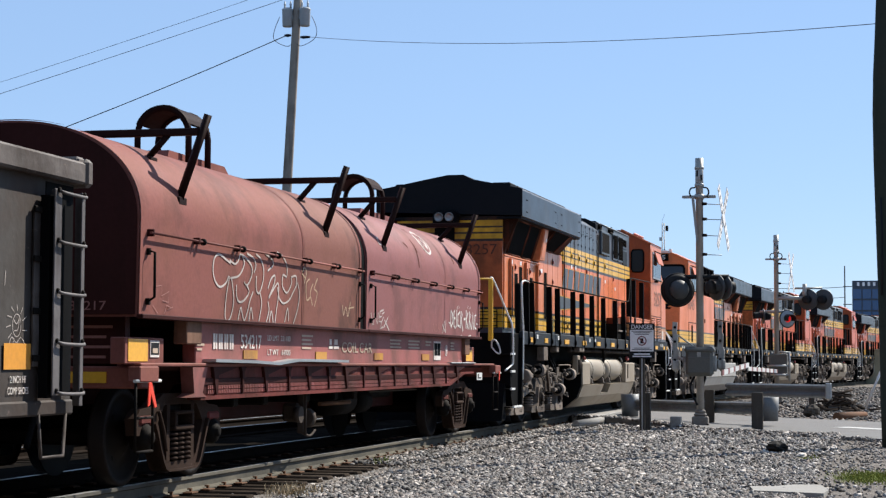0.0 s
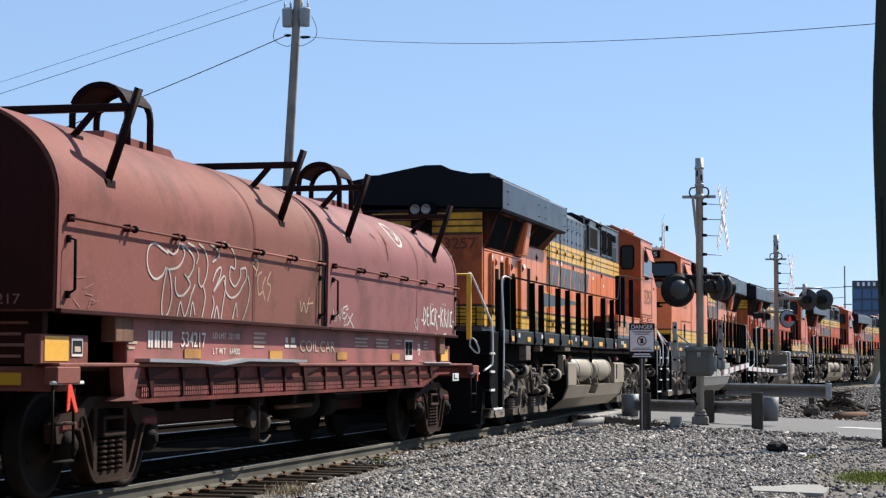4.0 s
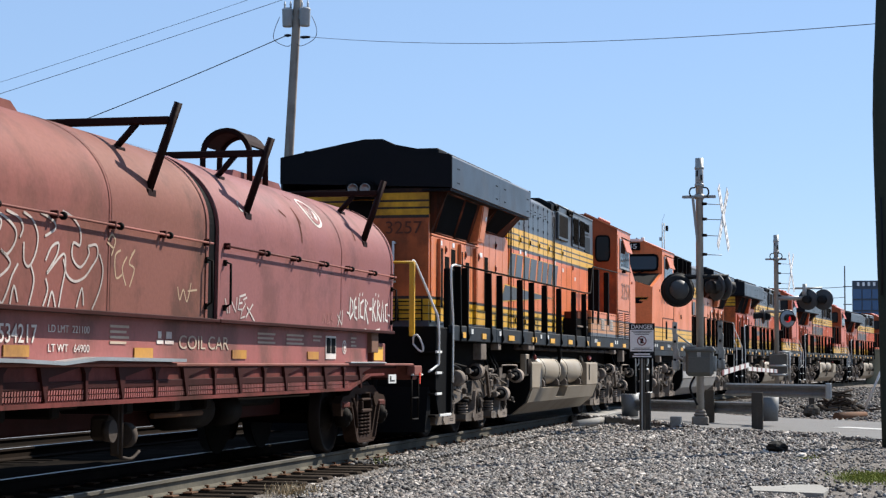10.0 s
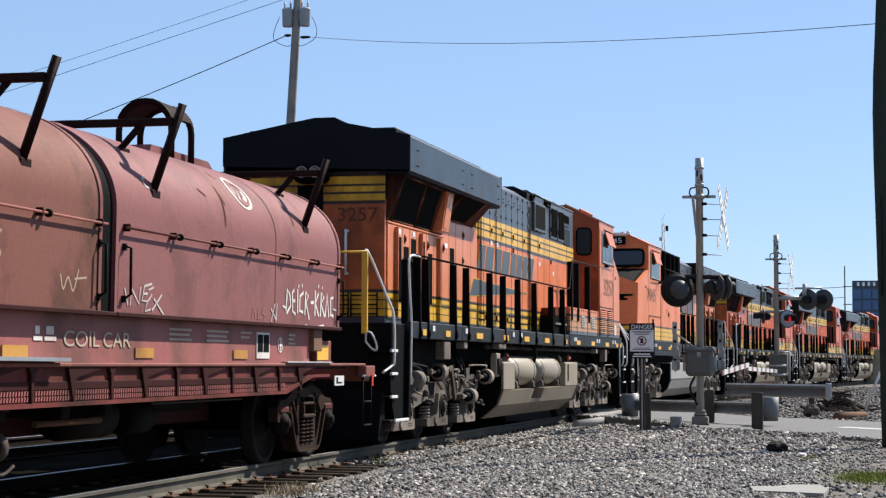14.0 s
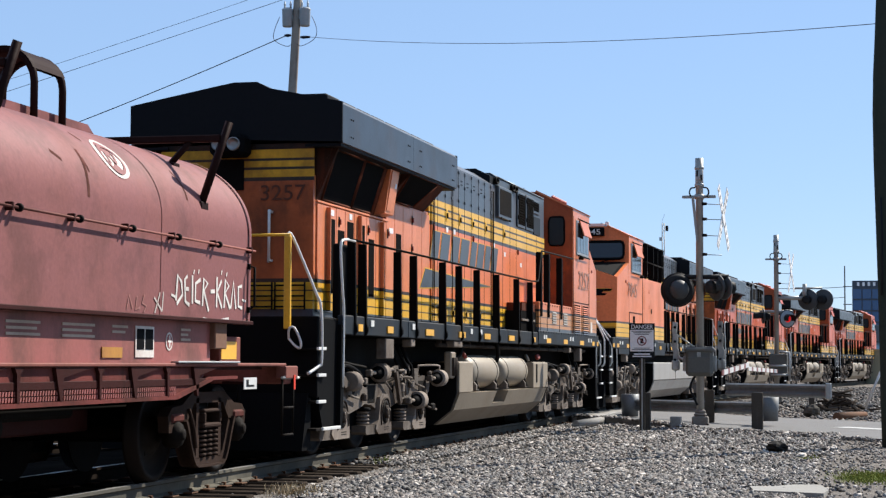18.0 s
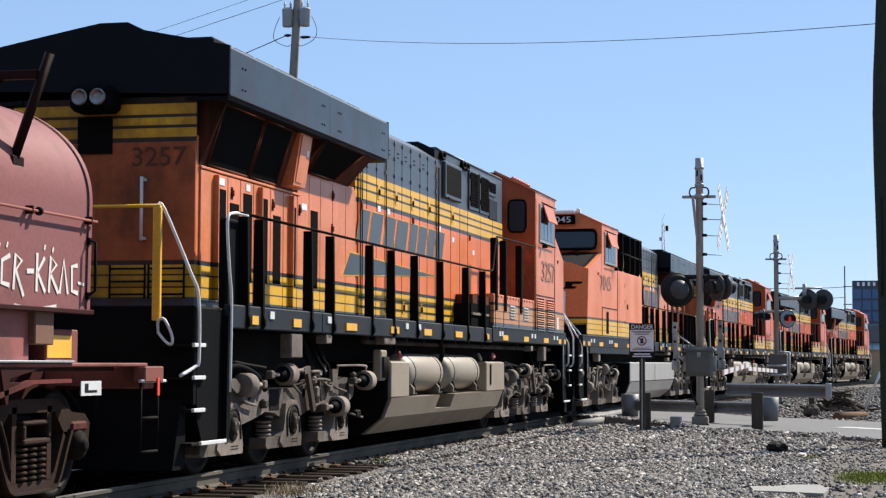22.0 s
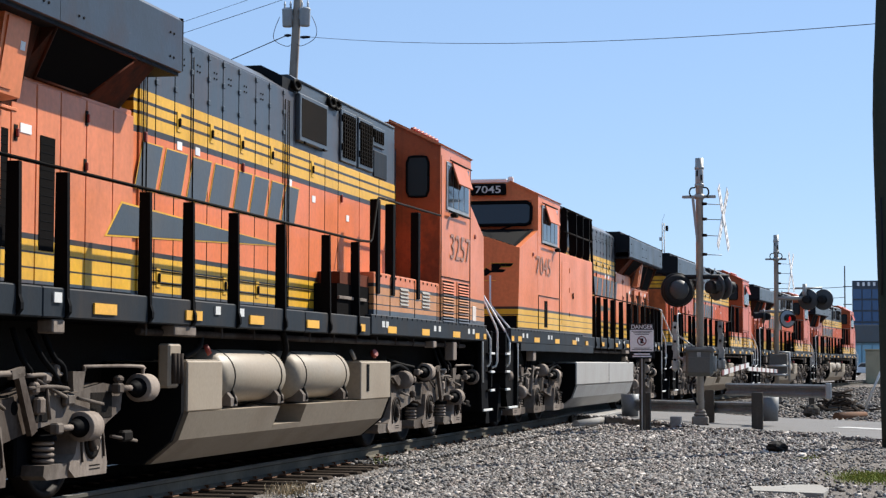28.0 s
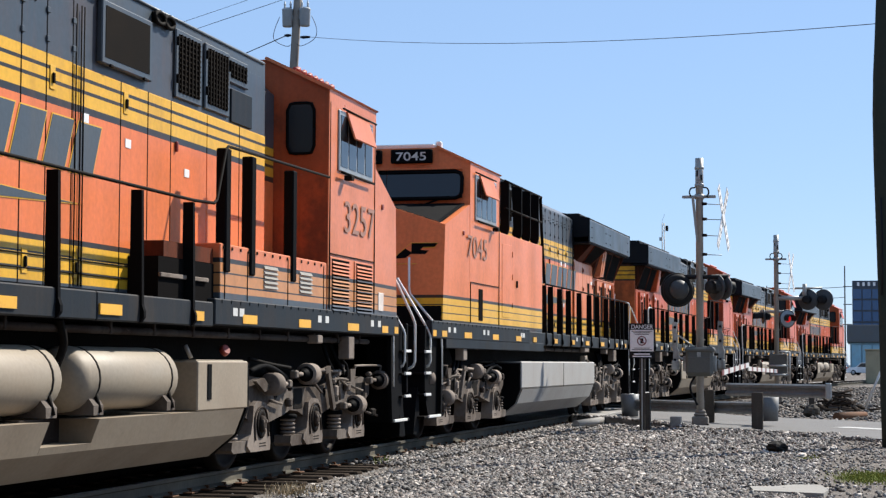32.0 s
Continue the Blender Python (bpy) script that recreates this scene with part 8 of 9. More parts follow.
part("lamp_rim", Shape().lathe([(-0.035, 0.335), (-0.02, 0.36), (0.02, 0.36), (0.035, 0.335)], (x - 0.02, y + 0.46, zb + 2.90), (math.cos(radians(20)), math.sin(radians(20)), 0), 28), SIGNAL_BLACK, lamp1)
signal_lamp(sig, (x + 0.05, y - 0.35, zb + 2.95), -50, 0.27)
signal_lamp(sig, (x + 0.05, y - 0.50, zb + 2.95), 130, 0.25)
box = part("gate_mechanism", Shape().box(x - 0.26, x + 0.18, y - 0.28, y + 0.28, zb + 1.10, zb + 1.70, 0.06), BOX_GREY, sig, "grey gate motor box")
part("box_lid", Shape().box(x - 0.29, x + 0.2, y - 0.31, y + 0.31, zb + 1.58, zb + 1.71, 0.05), BOX_GREY, box)
part("box_door", Shape().box(x - 0.285, x - 0.262, y - 0.23, y + 0.23, zb + 1.17, zb + 1.50, 0.02), BOX_GREY, box)
part("box_latch", Shape().box(x - 0.30, x - 0.285, y - 0.04, y + 0.04, zb + 1.50, zb + 1.60, 0.01), ARM_METAL, box)
for yy in (-0.31, 0.29):
    part("box_ear", Shape().box(x - 0.12, x + 0.05, y + yy - 0.04, y + yy + 0.06, zb + 1.20, zb + 1.52, 0.02), ARM_METAL, box)
for yy, top in ((0.52, 2.24), (-0.42, 2.26)):
    prof = [(0.05, top), (-0.05, top - 0.02), (-0.035, top - 0.25), (-0.065, top - 0.28), (-0.05, top - 0.55), (-0.085, top - 0.62), (-0.07, top - 0.95), (-0.01, top - 1.06), (0.05, top - 1.0), (0.035, top - 0.62), (0.065, top - 0.58), (0.045, top - 0.3), (0.06, top - 0.2)]
    cw = part("counterweight_arm", Shape().prism([(y + yy + b, zb + z) for b, z in reversed(prof)], "x", x - 0.02, x + 0.04), ARM_METAL, sig, "weathered upright counterweight arm")
    for z in (top - 0.12, top - 0.42, top - 0.8):
        part("arm_bolt", Shape().lathe([(0, 0.03), (0.03, 0.03), (0.04, 0.015)], (x - 0.02, y + yy, zb + z), (-1, 0, 0), 8), SIGNAL_BLACK, cw)
    part("arm_weight", Shape().box(x - 0.06, x + 0.07, y + yy - 0.10, y + yy + 0.07, zb + top - 1.02, zb + top - 0.80, 0.03), ARM_METAL, cw)
part("arm_brace", Shape().tube([(x, y + 0.45, zb + 1.95), (x, y - 0.02, zb + 1.60)], 0.02, 6).tube([(x, y + 0.45, zb + 1.5), (x, y + 0.1, zb + 1.3)], 0.03, 6), GALV, sig)
part("cable_conduit", Shape().tube(curve_through([(x - 0.1, y + 0.1, zb + 1.1), (x - 0.1, y + 0.2, zb + 0.85), (x - 0.08, y + 0.05, zb + 0.5)], 5), 0.025, 6), SIGNAL_BLACK, sig)
# lowered gate arm, striped
def gate_arm(root, p, q, n):
    p, q = Vector(p), Vector(q)
    for i in range(n):
        a, b = p.lerp(q, i / n), p.lerp(q, (i + 1) / n)
        arm = Shape().add([(a.x, a.y, a.z - 0.06), (b.x, b.y, b.z - 0.05), (b.x, b.y, b.z + 0.05), (a.x, a.y, a.z + 0.06), (a.x + 0.03, a.y + 0.03, a.z - 0.06), (b.x + 0.03, b.y + 0.03, b.z - 0.05), (b.x + 0.03, b.y + 0.03, b.z + 0.05), (a.x + 0.03, a.y + 0.03, a.z + 0.06)], [(0, 1, 2, 3), (7, 6, 5, 4), (0, 4, 5, 1), (1, 5, 6, 2), (2, 6, 7, 3), (3, 7, 4, 0)])
        part("gate_stripe", arm, WHITE_PAINT if i % 3 else FADED_RED, root, "white gate arm piece" if i % 3 else "faded red gate arm piece")


gate_arm(sig, (39.2, 2.87, 0.97), (43.5, 2.57, 1.14), 15)
S2 = (62.5, 2.78, -0.20)
sig2, H = make_signal(*S2, 1)
x, y, zb = S2
signal_lamp(sig2, (x - 0.15, y - 0.36, zb + 2.86), 215, 0.30, True, face_mat=DISC_GREY)
signal_lamp(sig2, (x + 0.1, y + 0.45, zb + 2.95), 105, 0.24)
part("lamp_arm", Shape().tube([(x, y + 0.55, zb + 3.1), (x, y - 0.55, zb + 3.1)], 0.05, 10), MAST, sig2)
part("long_arm", Shape().tube([(x, y, zb + 3.55), (x + 0.1, y - 0.95, zb + 3.55)], 0.07, 10), MAST, sig2)
part("arm_post", Shape().tube([(x + 0.1, y - 0.92, zb + 3.5), (x + 0.1, y - 0.92, zb + 4.02)], 0.07, 10), MAST, sig2)
part("arm_cross", Shape().tube([(x + 0.1, y - 0.6, zb + 3.88), (x + 0.1, y - 1.5, zb + 3.88)], 0.035, 8), MAST, sig2)
signal_lamp(sig2, (x + 0.15, y - 1.03, zb + 3.50), -20, 0.34)
signal_lamp(sig2, (x + 0.15, y - 1.53, zb + 3.50), -20, 0.34)
part("gate_mechanism", Shape().box(x - 0.2, x + 0.2, y - 0.35, y + 0.25, zb + 0.95, zb + 1.7, 0.03), BOX_GREY, sig2, "grey gate motor box")
part("gate_frame", Shape().tube([(x - 0.3, y - 0.42, zb + 0.8), (x - 0.3, y - 0.42, zb + 1.75), (x - 0.3, y - 0.1, zb + 1.75)], 0.04, 6).tube([(x - 0.3, y + 0.3, zb + 1.3), (x - 0.3, y - 0.42, zb + 1.3)], 0.04, 6).tube([(x - 0.3, y + 0.2, zb + 1.0), (x - 0.3, y - 0.42, zb + 1.0)], 0.04, 6), GALV, sig2)
gate_arm(sig2, (61.8, 2.72, 0.92), (51.0, 3.03, 1.03), 21)


CAN_END = plain("dull_end_sheet", (0.145, 0.155, 0.165), 0.55, 0.3, dirt=0.4)


def guard_rail(name, p, q, z, flare, posts, label):
    """A ribbed steel beam on timber posts."""
    root = thing(name, label, "guard rail", "guard rails")
    p, q = Vector(p), Vector(q)
    d = (q - p).normalized()
    nr = Vector((d.y, -d.x))
    prof = [(0.0, 0.0), (0.05, 0.03), (0.05, 0.07), (0.0, 0.11), (0.0, 0.15), (0.05, 0.19), (0.05, 0.23), (0.0, 0.26)]
    v = []
    ends = [p, q]
    for c in ends:
        for o, h in prof:
            e = c + nr * o
            v.append((e.x, e.y, z + h))
    m = len(prof)
    v2 = [(a - nr.x * 0.006, b - nr.y * 0.006, c) for a, b, c in v]
    f = [(j, j + 1, m + j + 1, m + j) for j in range(m - 1)]
    part("beam", Shape().add(v, f).add(v2, [tuple(reversed(k)) for k in f]), GUARD, root, "ribbed galvanised beam")
    for c, s in ((p, -1), (q, 1)):
        if flare:
            e = c + d * (s * 0.1)
            t = [(e.x + d.x * s * 0.14 * math.sin(k) + nr.x * (0.14 * math.cos(k) - 0.10), e.y + d.y * s * 0.14 * math.sin(k) + nr.y * (0.14 * math.cos(k) - 0.10)) for k in [math.pi * i / 10 for i in range(11)]]
            sh = Shape().lathe([(0, 0.185), (0.50, 0.205)], (e.x, e.y, z - 0.13), (0, 0, 1), 24)
            part("rounded_end", sh, CAN_END, root, "rounded pale end piece")
    if not flare:
        e = q + d * 0.02
        part("beam_end", Shape().box(e.x - 0.05, e.x + 0.05, e.y - 0.06, e.y + 0.06, z - 0.02, z + 0.29, 0.02), GALV, root, "bright beam end")
    for c, w, h in posts:
        part("post", Shape().box(c[0] - w / 2, c[0] + w / 2, c[1] - w / 2, c[1] + w / 2, -0.35, h, 0.01), OLD_WOOD, root, "weathered square timber post")
    return root


guard_rail("guard_rail", (38.35, 2.72), (36.4, 0.66), 0.51, False, [((37.0, 2.03), 0.22, 0.60)], "galvanised guard rail on a dark timber post")
guard_rail("guard_rail", (41.7, 5.05), (39.45, 2.0), 0.10, True, [((40.2, 3.22), 0.2, 0.6)], "low galvanised guard rail with rounded ends")
sh = Shape().box(37.9, 38.12, 3.62, 3.84, -0.3, 0.08, 0.01)
single("marker_post", sh, CONCRETE, "short square concrete marker post", "marker post")

single("timber_post", Shape().box(37.5, 37.68, 4.20, 4.37, -0.35, 0.57, 0.012), OLD_WOOD, "weathered square timber post beside the sign", "post")

# danger sign
sg = thing("danger_sign", "white and black DANGER no trespassing sign on a post", "sign")
sx, sy = 36.8, 4.28
part("post", Shape().box(sx + 0.01, sx + 0.06, sy - 0.055, sy + 0.055, -0.3, 1.95, 0.008), OLD_WOOD, sg, "dark timber post")
part("post_strip", Shape().box(sx - 0.004, sx + 0.006, sy - 0.012, sy + 0.012, -0.2, 1.26), GALV, sg, "pale metal strip")
yaw = 0.12
part("plate", Shape().box(sx - 0.012, sx + 0.002, sy - 0.255, sy + 0.255, 1.26, 1.96, 0.003), SIGNAL_BLACK, sg, "black-edged sign plate")
part("white_field", Shape().box(sx - 0.016, sx - 0.0125, sy - 0.235, sy + 0.235, 1.40, 1.83), SIGN_WHITE, sg)
face = Matrix(((0, 0, -1), (-1, 0, 0), (0, 1, 0))).to_4x4()
letters("heading", "DANGER", 0.085, Matrix.Translation((sx - 0.016, sy + 0.215, 1.852)) @ face, SIGN_WHITE, sg, "white heading on black", 0.43, 0.012)
sh = Shape()
for k, w in ((0, 0.20), (1, 0.17), (2, 0.14)):
    sh.box(sx - 0.019, sx - 0.0165, sy - w, sy + w, 1.795 - 0.03 * k, 1.807 - 0.03 * k)
for k, w in ((0, 0.2), (1, 0.16)):
    sh.box(sx - 0.019, sx - 0.0165, sy - w, sy + w, 1.43 + 0.03 * k, 1.442 + 0.03 * k)
part("small_print", sh, SIGNAL_BLACK, sg)
sh = Shape()
for k, w in ((0, 0.16), (1, 0.19)):
    sh.box(sx - 0.019, sx - 0.0125, sy - w, sy + w, 1.335 - 0.045 * k, 1.36 - 0.045 * k)
part("small_print", sh, SIGN_WHITE, sg)
ring = [(sy + 0.085 * math.cos(t), 1.61 + 0.085 * math.sin(t)) for t in [2 * math.pi * i / 24 for i in range(25)]]
sh = Shape()
ribbon(sh, ring, 0.022, lambda a, b: (sx - 0.019, a, b))
ribbon(sh, [(sy + 0.06, 1.67), (sy - 0.06, 1.55)], 0.02, lambda a, b: (sx - 0.0195, a, b))
part("ban_ring", sh, FADED_RED, sg, "red ban ring with a bar")
part("ban_field", Shape().box(sx - 0.018, sx - 0.0165, sy - 0.03, sy + 0.03, 1.56, 1.66), SIGNAL_BLACK, sg)

# ---- poles and wires ----
def utility_pole(name, foot, top, r0, r1, mat, label):
    root = thing(name, label, "utility pole", "utility poles")
    n = 10
    pts = [Vector(foot).lerp(Vector(top), i / n) for i in range(n + 1)]
    part("shaft", Shape().tube(pts, r0, 14, r1), mat, root)
    return root


P1 = Vector((52.6, 17.05, -0.2))
P1T = Vector((52.6, 16.39, 12.9))
pole = utility_pole("utility_pole", P1, P1T, 0.17, 0.12, POLE_WOOD, "weathered wooden utility pole with two transformers")


def on_pole(z):
    return P1.lerp(P1T, (z - P1.z) / (P1T.z - P1.z))


for s, dz in ((1, 0.0), (-1, 0.0)):
    c = on_pole(11.48) + Vector((-0.05, s * 0.27, dz))
    can = part("transformer", Shape().lathe([(0, 0.14), (0.03, 0.155), (0.48, 0.165), (0.51, 0.18), (0.54, 0.165), (0.58, 0.07)], c - Vector((0, 0, 0.28)), (0, 0, 1), 20), CAN_GREY, pole, "light grey pole transformer can")
    for k in (-0.09, 0.09):
        part("bushing", Shape().lathe([(0, 0.025), (0.06, 0.04), (0.08, 0.025), (0.14, 0.04), (0.16, 0.025), (0.24, 0.015)], c + Vector((0, k, 0.26)), (0, 0, 1), 10), CAN_GREY, can)
    part("can_bracket", Shape().box(c.x - 0.03, c.x + 0.03, c.y - s * 0.3, c.y - s * 0.12, c.z - 0.05, c.z + 0.05), GALV, can)
    a, b = on_pole(11.4), on_pole(10.7)
    loop = [a + Vector((-0.1, s * 0.5, 0.1)), a + Vector((-0.1, s * 0.66, -0.3)), b + Vector((-0.1, s * 0.62, 0.1)), b + Vector((-0.1, s * 0.2, -0.1)), b + Vector((-0.08, 0, 0.1))]
    part("jumper_wire", Shape().tube(curve_through([tuple(p) for p in loop], 5), 0.010, 5), WIRE, pole)
part("insulator", Shape().lathe([(0, 0.03), (0.1, 0.05), (0.2, 0.03)], on_pole(10.95) + Vector((0, 0.15, 0)), (0, 1, 0), 10), SIGNAL_BLACK, pole)
part("insulator", Shape().lathe([(0, 0.03), (0.1, 0.05), (0.3, 0.03)], on_pole(10.88) + Vector((0, -0.15, 0)), (0, -1, 0), 10), SIGNAL_BLACK, pole)

near_pole = thing("utility_pole", "dark tarred utility pole with rough grain", "utility pole", "utility poles")
part("shaft", Shape().tube(curve_through([(31.3, -0.43, -0.3), (31.3, -0.385, 2.5), (31.3, -0.325, 5.3), (31.3, -0.395, 7.2), (31.3, -0.46, 10.0)], 3), 0.132, 14, 0.118), POLE_DARK, near_pole)
part("ground_wire", Shape().tube([(31.15, -0.32, 3.9), (31.14, -0.335, 3.3), (31.15, -0.33, 2.7), (31.15, -0.32, 2.3)], 0.02, 6), SIGNAL_BLACK, near_pole)


def wire(p, q, sag, r, label="thin black overhead wire"):
    p, q = Vector(p), Vector(q)
    pts = []
    for i in range(25):
        t = i / 24
        c = p.lerp(q, t)
        c.z -= sag * 4 * t * (1 - t)
        pts.append(tuple(c))
    return single("overhead_wire", Shape().tube(pts, r, 5), WIRE, label, "wire", "overhead wires")


a = on_pole(10.88) + Vector((0, -0.45, 0))
wire(a, (31.3, -0.27, 6.82), 0.26, 0.007)
a = on_pole(10.95) + Vector((0, 0.3, 0))
wire(a, (52.6, 34.0, 5.3), 0.28, 0.015)
wire(on_pole(12.18), (52.6, 34.0, 7.3), 0.05, 0.009)
wire(on_pole(12.55), (52.6, 34.0, 7.75), 0.1, 0.007)

# ---- distance ----
far_pole = utility_pole("utility_pole", (330, 2.9, -0.2), (330, 2.9, 18.3), 0.14, 0.10, OLD_WOOD, "distant slim utility pole")
for z in (8.0, 11.5, 14.6):
    part("crossarm", Shape().box(329.9, 330.1, 1.7, 3.2, z, z + 0.15), OLD_WOOD, far_pole)
wire((330, 3.0, 14.6), (330, 30.0, 15.5), 0.6, 0.05)
wire((330, 3.0, 12.8), (330, 30.0, 13.4), 0.6, 0.05)
tower = thing("antenna_tower", "distant slim lattice antenna tower", "tower")
tx, ty = 420.0, 43.9
for dx, dy in ((-0.4, -0.4), (0.4, -0.4), (0.4, 0.4), (-0.4, 0.4)):
    part("tower_leg", Shape().tube([(tx + dx, ty + dy, -0.2), (tx + dx * 0.6, ty + dy * 0.6, 33.0)], 0.1, 5), GALV, tower)
for z in range(2, 33, 3):
    part("tower_brace", Shape().tube([(tx - 0.35, ty - 0.35, z), (tx + 0.35, ty + 0.35, z + 1.5), (tx - 0.35, ty - 0.35, z + 3)], 0.05, 4), GALV, tower)
part("antenna", Shape().box(tx - 0.3, tx + 0.3, ty - 1.1, ty - 0.5, 31.2, 32.4, 0.05), DARK_STEEL, tower)
part("antenna", Shape().box(tx - 0.3, tx + 0.3, ty + 0.3, ty + 0.9, 29.0, 29.8, 0.05), GALV, tower)

office = thing("office_building", "distant dark blue glass office block", "building")
bx, by0, by1, bh = 400.0, 2.0, -10.0, 18.8
part("core", Shape().box(bx + 0.3, bx + 20, by1, by0, -0.2, bh, 0.05), plain("dark_cladding", (0.045, 0.06, 0.085), 0.5), office)
for i in range(6):
    for j in range(7):
        y0 = by0 - 0.15 - i * 2.0
        part("window", Shape().box(bx + 0.2, bx + 0.31, y0 - 1.75, y0, 0.6 + j * 2.4, 2.6 + j * 2.4), GLASS_BLUE, office)
sh = Shape()
for i in range(5):
    sh.box(bx + 0.15, bx + 0.32, by0 - 1.0 - i * 1.1, by0 - 1.5 - i * 1.1, bh - 1.15, bh - 0.35)
part("roof_sign", sh, SIGN_WHITE, office, "pale sign bars at the roof line")
hall = thing("glazed_hall", "low pale blue glazed hall with a grey roof", "building")
part("body", Shape().box(300.3, 330, -22.0, 1.9, -0.2, 4.6, 0.05), plain("pale_blue_wall", (0.20, 0.32, 0.38), 0.5), hall)
part("roof", Shape().box(299.8, 331, -22.5, 2.4, 4.6, 7.4, 0.1), plain("hall_roof", (0.10, 0.11, 0.12), 0.7), hall, "dark grey roof band")
for i in range(14):
    part("window", Shape().box(300.1, 300.31, 1.6 - i * 1.6 - 1.4, 1.6 - i * 1.6, 0.4, 4.2), plain("pale_glazing", (0.26, 0.45, 0.55), 0.25) if i == 0 else bpy.data.materials["pale_glazing"], hall)


def parked_car(x, y, m, label, paint):
    root = thing("parked_car", label, "car", "parked cars")
    root.matrix_world = m
    body = [(-2.3, 0.35), (2.25, 0.35), (2.3, 0.75), (1.9, 0.95), (1.05, 1.02), (0.45, 1.55), (-1.9, 1.60), (-2.25, 1.05)]
    part("body", Shape().prism(body, "y", -0.88, 0.88), paint, root)
    for s in (-1, 1):
        part("side_glass", Shape().prism([(0.9, 1.03), (0.42, 1.48), (-1.8, 1.52), (-2.05, 1.05)], "y", s * 0.875, s * 0.89), GLASS, root)
        for a in (-1.45, 1.4):
            w = part("wheel", Shape().lathe([(-0.11, 0.2), (-0.11, 0.33), (0.09, 0.34), (0.11, 0.3), (0.11, 0.1)], (a, s * 0.8, 0.34), (0, s, 0), 18), SIGNAL_BLACK, root)
            part("rim", Shape().lathe([(0.105, 0.21), (0.125, 0.19), (0.12, 0.05)], (a, s * 0.8, 0.34), (0, s, 0), 14), GALV, w)
    part("windscreen", Shape().prism([(1.07, 1.03), (0.49, 1.54), (0.47, 1.52), (1.03, 1.03)], "y", -0.8, 0.8), GLASS, root)
    part("rear_glass", Shape().prism([(-2.26, 1.08), (-1.93, 1.56), (-1.9, 1.56), (-2.22, 1.08)], "y", -0.8, 0.8), GLASS, root)
    for s in (-0.62, 0.62):
        part("tail_lamp", Shape().box(-2.3, -2.24, s - 0.15, s + 0.15, 0.75, 0.95), RED_PAINT, root)
        part("headlight", Shape().box(2.22, 2.3, s - 0.18, s + 0.18, 0.68, 0.82), SILVER, root)
    return root


parked_car(0, 0, pose(232, -0.5, -0.2, 0, 0, 70), "white parked car beyond the yard", plain("white_car_paint", (0.75, 0.76, 0.78), 0.3))
parked_car(0, 0, pose(240, 4.0, -0.2, 0, 0, 75), "dark grey parked car beyond the yard", plain("dark_car_paint", (0.03, 0.035, 0.04), 0.3))

# ---- yard clutter ----
def lump(name, c, size, mat, label, category, seed, group=""):
    sh = Shape()
    n, m = 14, 9
    g = random.Random(seed)
    ph = [g.uniform(0, 9) for _ in range(3)]
    v = []
    for i in range(m + 1):
        t = math.pi * i / m
        for j in range(n):
            p = 2 * math.pi * j / n
            d = Vector((math.sin(t) * math.cos(p), math.sin(t) * math.sin(p), math.cos(t)))
            k = 1 + 0.35 * noise.noise(d * 1.6 + Vector(ph)) + 0.12 * noise.noise(d * 5 + Vector(ph))
            v.append((c[0] + d.x * size[0] * k, c[1] + d.y * size[1] * k, c[2] + d.z * size[2] * k))
    sh.add(v, [(i * n + j, i * n + (j + 1) % n, (i + 1) * n + (j + 1) % n, (i + 1) * n + j) for i in range(m) for j in range(n)])
    return single(name, sh, mat, label, category, group)


lump("dark_rock", (29.25, 1.31, -0.13), (0.16, 0.17, 0.10), plain("black_rock", (0.018, 0.017, 0.017), 0.8, bump=0.5), "black rough lump lying on the gravel", "rock", 4)
lump("broken_stump", (48.6, 1.28, -0.06), (0.22, 0.20, 0.17), OLD_WOOD, "dark broken stump base on the gravel", "stump", 7)
single("stub_post", Shape().prism([(48.7, 1.22), (48.82, 1.22), (48.82, 1.36), (48.7, 1.36)], "z", -0.25, 0.36), OLD_WOOD, "dark splintered timber stub post", "post")
for k in range(90):
    g = random.Random(100 + k)
    a = g.uniform(0, 6.28)
    rr = abs(g.gauss(0, 0.9))
    sh = Shape()
    c = Vector((55 + rr * 0.8 * math.cos(a), 0.62 + rr * 0.5 * math.sin(a), -0.12 + max(0, 0.55 - rr * 0.4) * g.random()))
    d = Vector((g.uniform(-1, 1), g.uniform(-1, 1), g.uniform(-0.25, 0.35))) * 0.3
    sh.tube([c - d, c + d], g.uniform(0.015, 0.04), 6)
    single("scrap_timber", sh, TIE, "dark scrap timber in a heap", "timber", "scrap heap")
lump("soil_heap", (55, 0.62, -0.28), (0.9, 0.6, 0.36), DRY_SOIL, "low heap of dark soil and debris", "soil heap", 11)
sh = Shape().tube([(45.6, 0.62, -0.10), (47.4, 0.28, -0.10), (49.2, -0.06, -0.12)], 0.10, 12, 0.06)
single("log", sh, RUSTY, "reddish brown log lying on the gravel", "log")
slab = Shape().prism([(19.35, 0.40), (19.9, 0.36), (20.75, 0.46), (20.7, 0.74), (20.35, 0.95), (20.3, 1.2), (19.6, 1.12), (19.5, 0.8)], "z", -0.26, -0.152)
single("concrete_slab", slab, CONCRETE, "pale concrete slab set in the ground", "slab")
sh = Shape().tube([(57.5, -0.05, -0.2), (57.5, -0.62, 1.15)], 0.035, 8)
single("leaning_stake", sh, WHITE_PAINT, "white painted leaning wooden stake", "stake")
sh = Shape().box(58.5, 58.6, -0.62, -0.52, -0.3, 1.15, 0.01)
single("stub_post", sh, OLD_WOOD, "grey timber stub post", "post")
cab_box = Shape().box(130.0, 131.5, -1.5, -0.2, -0.2, 2.1, 0.04).box(129.95, 131.55, -1.55, -0.15, 2.1, 2.2, 0.02)
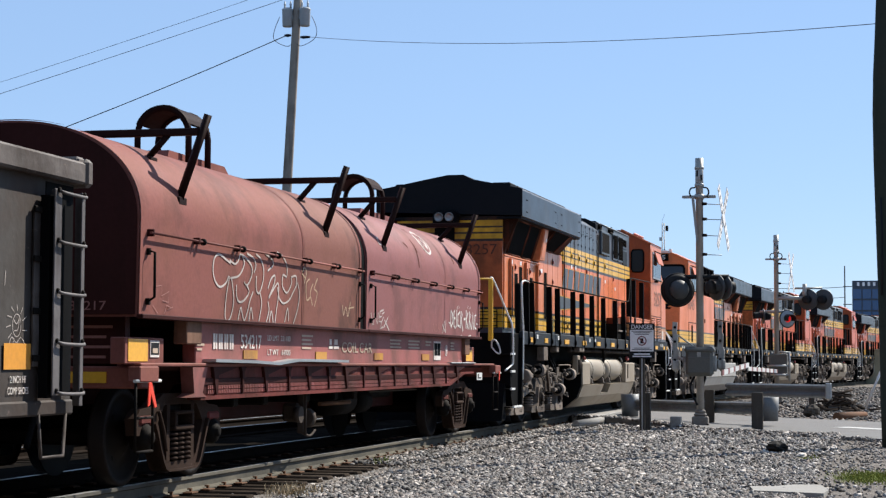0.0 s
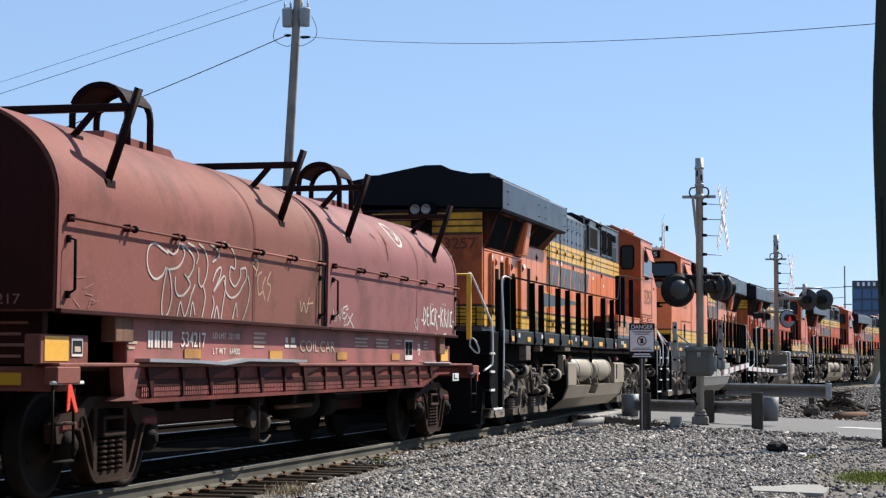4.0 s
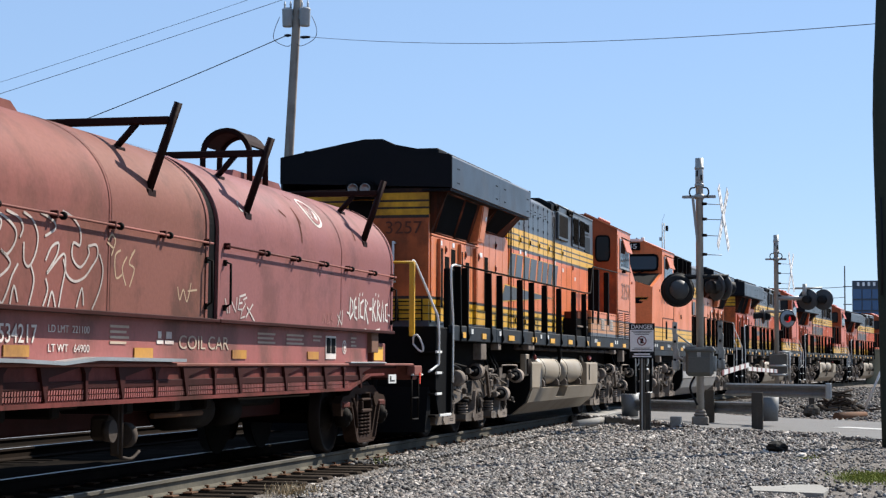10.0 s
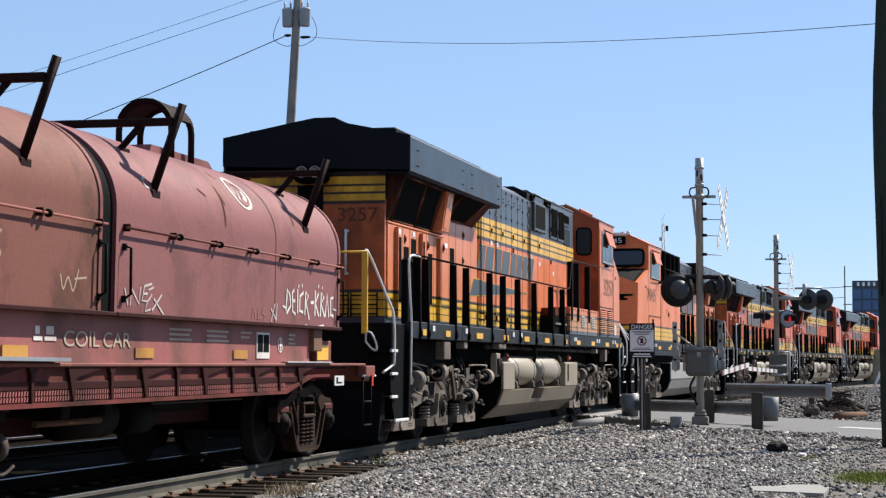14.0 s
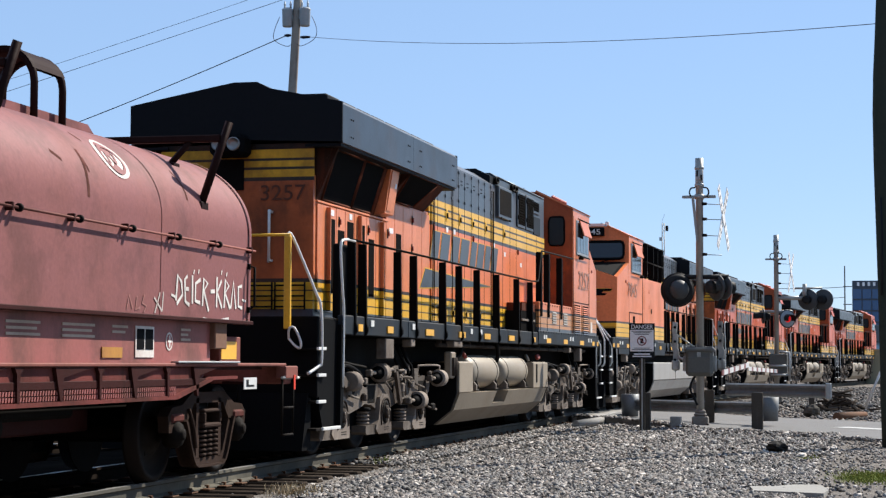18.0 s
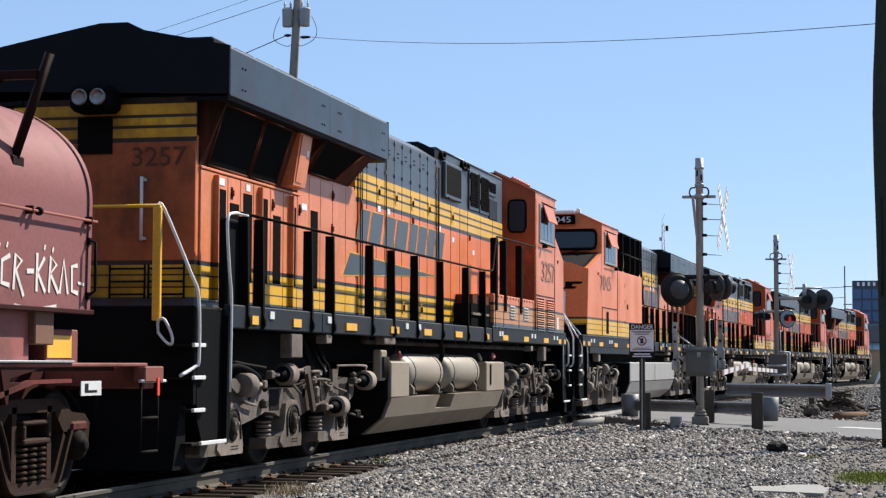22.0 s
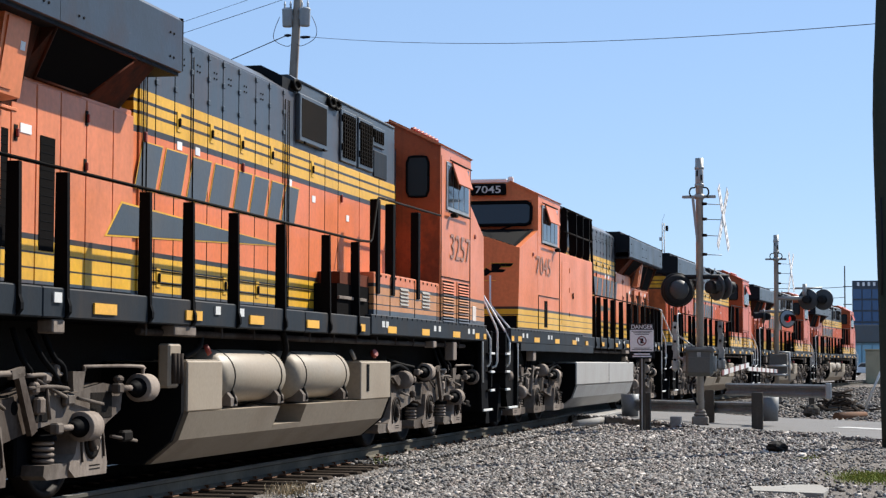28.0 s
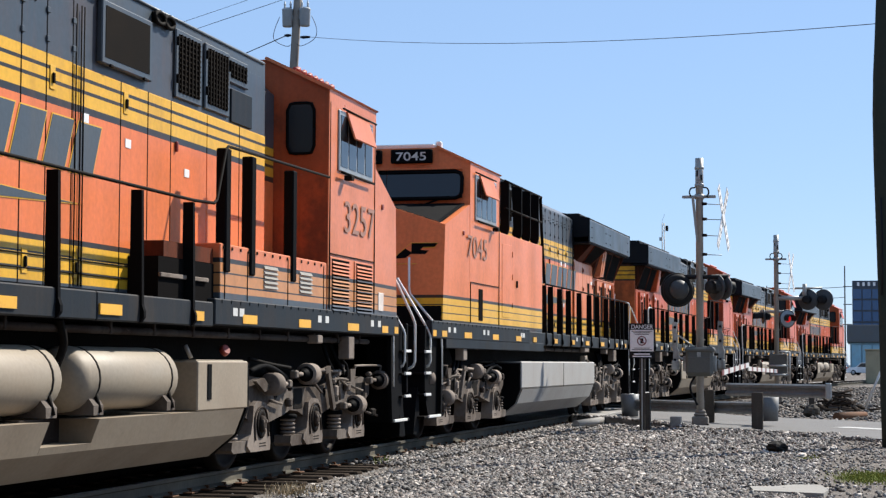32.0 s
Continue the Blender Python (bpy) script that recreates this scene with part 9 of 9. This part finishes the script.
single("trackside_cabinet", cab_box, plain("tan_cabinet", (0.30, 0.27, 0.18), 0.7), "tan trackside equipment cabinet", "cabinet")


def tufts(name, c, spread, n, h, mat, label, seed):
    sh = Shape()
    g = random.Random(seed)
    for _ in range(n):
        x, y = c[0] + g.gauss(0, spread[0]), c[1] + g.gauss(0, spread[1])
        a, l, hh = g.uniform(0, 6.28), g.uniform(0.02, 0.06), h * g.uniform(0.4, 1.2)
        dx, dy = math.cos(a), math.sin(a)
        z = ground_height(x, y) - 0.01
        sh.add([(x - dy * 0.006, y + dx * 0.006, z), (x + dy * 0.006, y - dx * 0.006, z), (x + dx * l * 0.5 + dy * 0.004, y + dy * l * 0.5 - dx * 0.004, z + hh * 0.7), (x + dx * l, y + dy * l, z + hh)], [(0, 1, 2), (0, 2, 3)])
    return tagged(new(name, sh.mesh(name, mat)), label, "grass", kind="stuff")


tufts("grass_patch", (22.9, -0.10, 0), (0.55, 0.20), 2600, 0.05, GRASS, "small patch of young green grass", 1)
tufts("grass_tuft", (27.3, 0.75, 0), (0.25, 0.08), 300, 0.05, GRASS, "thin green tuft in the gravel", 2)
tufts("dry_weeds", (18.4, 5.75, 0), (0.22, 0.14), 260, 0.12, DRY_GRASS, "dry straw-coloured weeds beside the rail", 3)
tufts("rail_weed", (23.8, 6.2, 0), (0.06, 0.06), 60, 0.14, GRASS, "small green weed at the rail", 4)

# ---- motion of the train: metres of the first engine's rear along the line, second by second ----
RUN = (31.74, 31.41, 31.01, 30.54, 30.01, 29.41, 28.74, 28.0, 27.35, 26.75, 26.17, 25.57, 24.97, 24.31, 23.58, 22.81, 21.98, 21.11, 20.21, 19.24, 18.24, 17.22, 16.12, 14.95, 13.74, 12.49, 11.2, 9.91, 8.56, 7.17, 5.72, 4.25, 2.75)


def run_at(t):
    i = min(int(t), 31)
    p0, p1, p2, p3 = RUN[max(i - 1, 0)], RUN[i], RUN[i + 1], RUN[min(i + 2, 32)]
    if i == 0:
        p0 = 2 * p1 - p2
    if i == 31:
        p3 = 2 * p2 - p1
    f = t - i
    return 0.5 * (2 * p1 + (p2 - p0) * f + (2 * p0 - 5 * p1 + 4 * p2 - p3) * f * f + (3 * p1 - p0 - 3 * p2 + p3) * f ** 3)


def car_pose(t, centre, turn):
    x, y, h = on_line(run_at(t) + centre)
    return Matrix.Translation((x, y, 0)) @ Matrix.Rotation(h + radians(turn), 4, "Z")


def motions():
    for ob, centre, turn in train:
        walk(ob, [(t, car_pose(t, centre, turn)) for t in range(33)])
        for w in [c for c in ob.children if c.name.startswith("wheelset")]:
            r = w.location.z
            sign = 1 if turn == 0 else -1
            rows, last = [], None
            k = 0
            while k <= 320:
                t = k / 10
                roll = sign * (run_at(t) - RUN[0]) / r
                if last is None or abs(roll - last) > 1.2 or k == 320:
                    rows.append((t, Matrix.Translation(w.location) @ Matrix.Rotation(roll, 4, "Y")))
                    last = roll
                k += 1
            walk(w, rows)


motions()
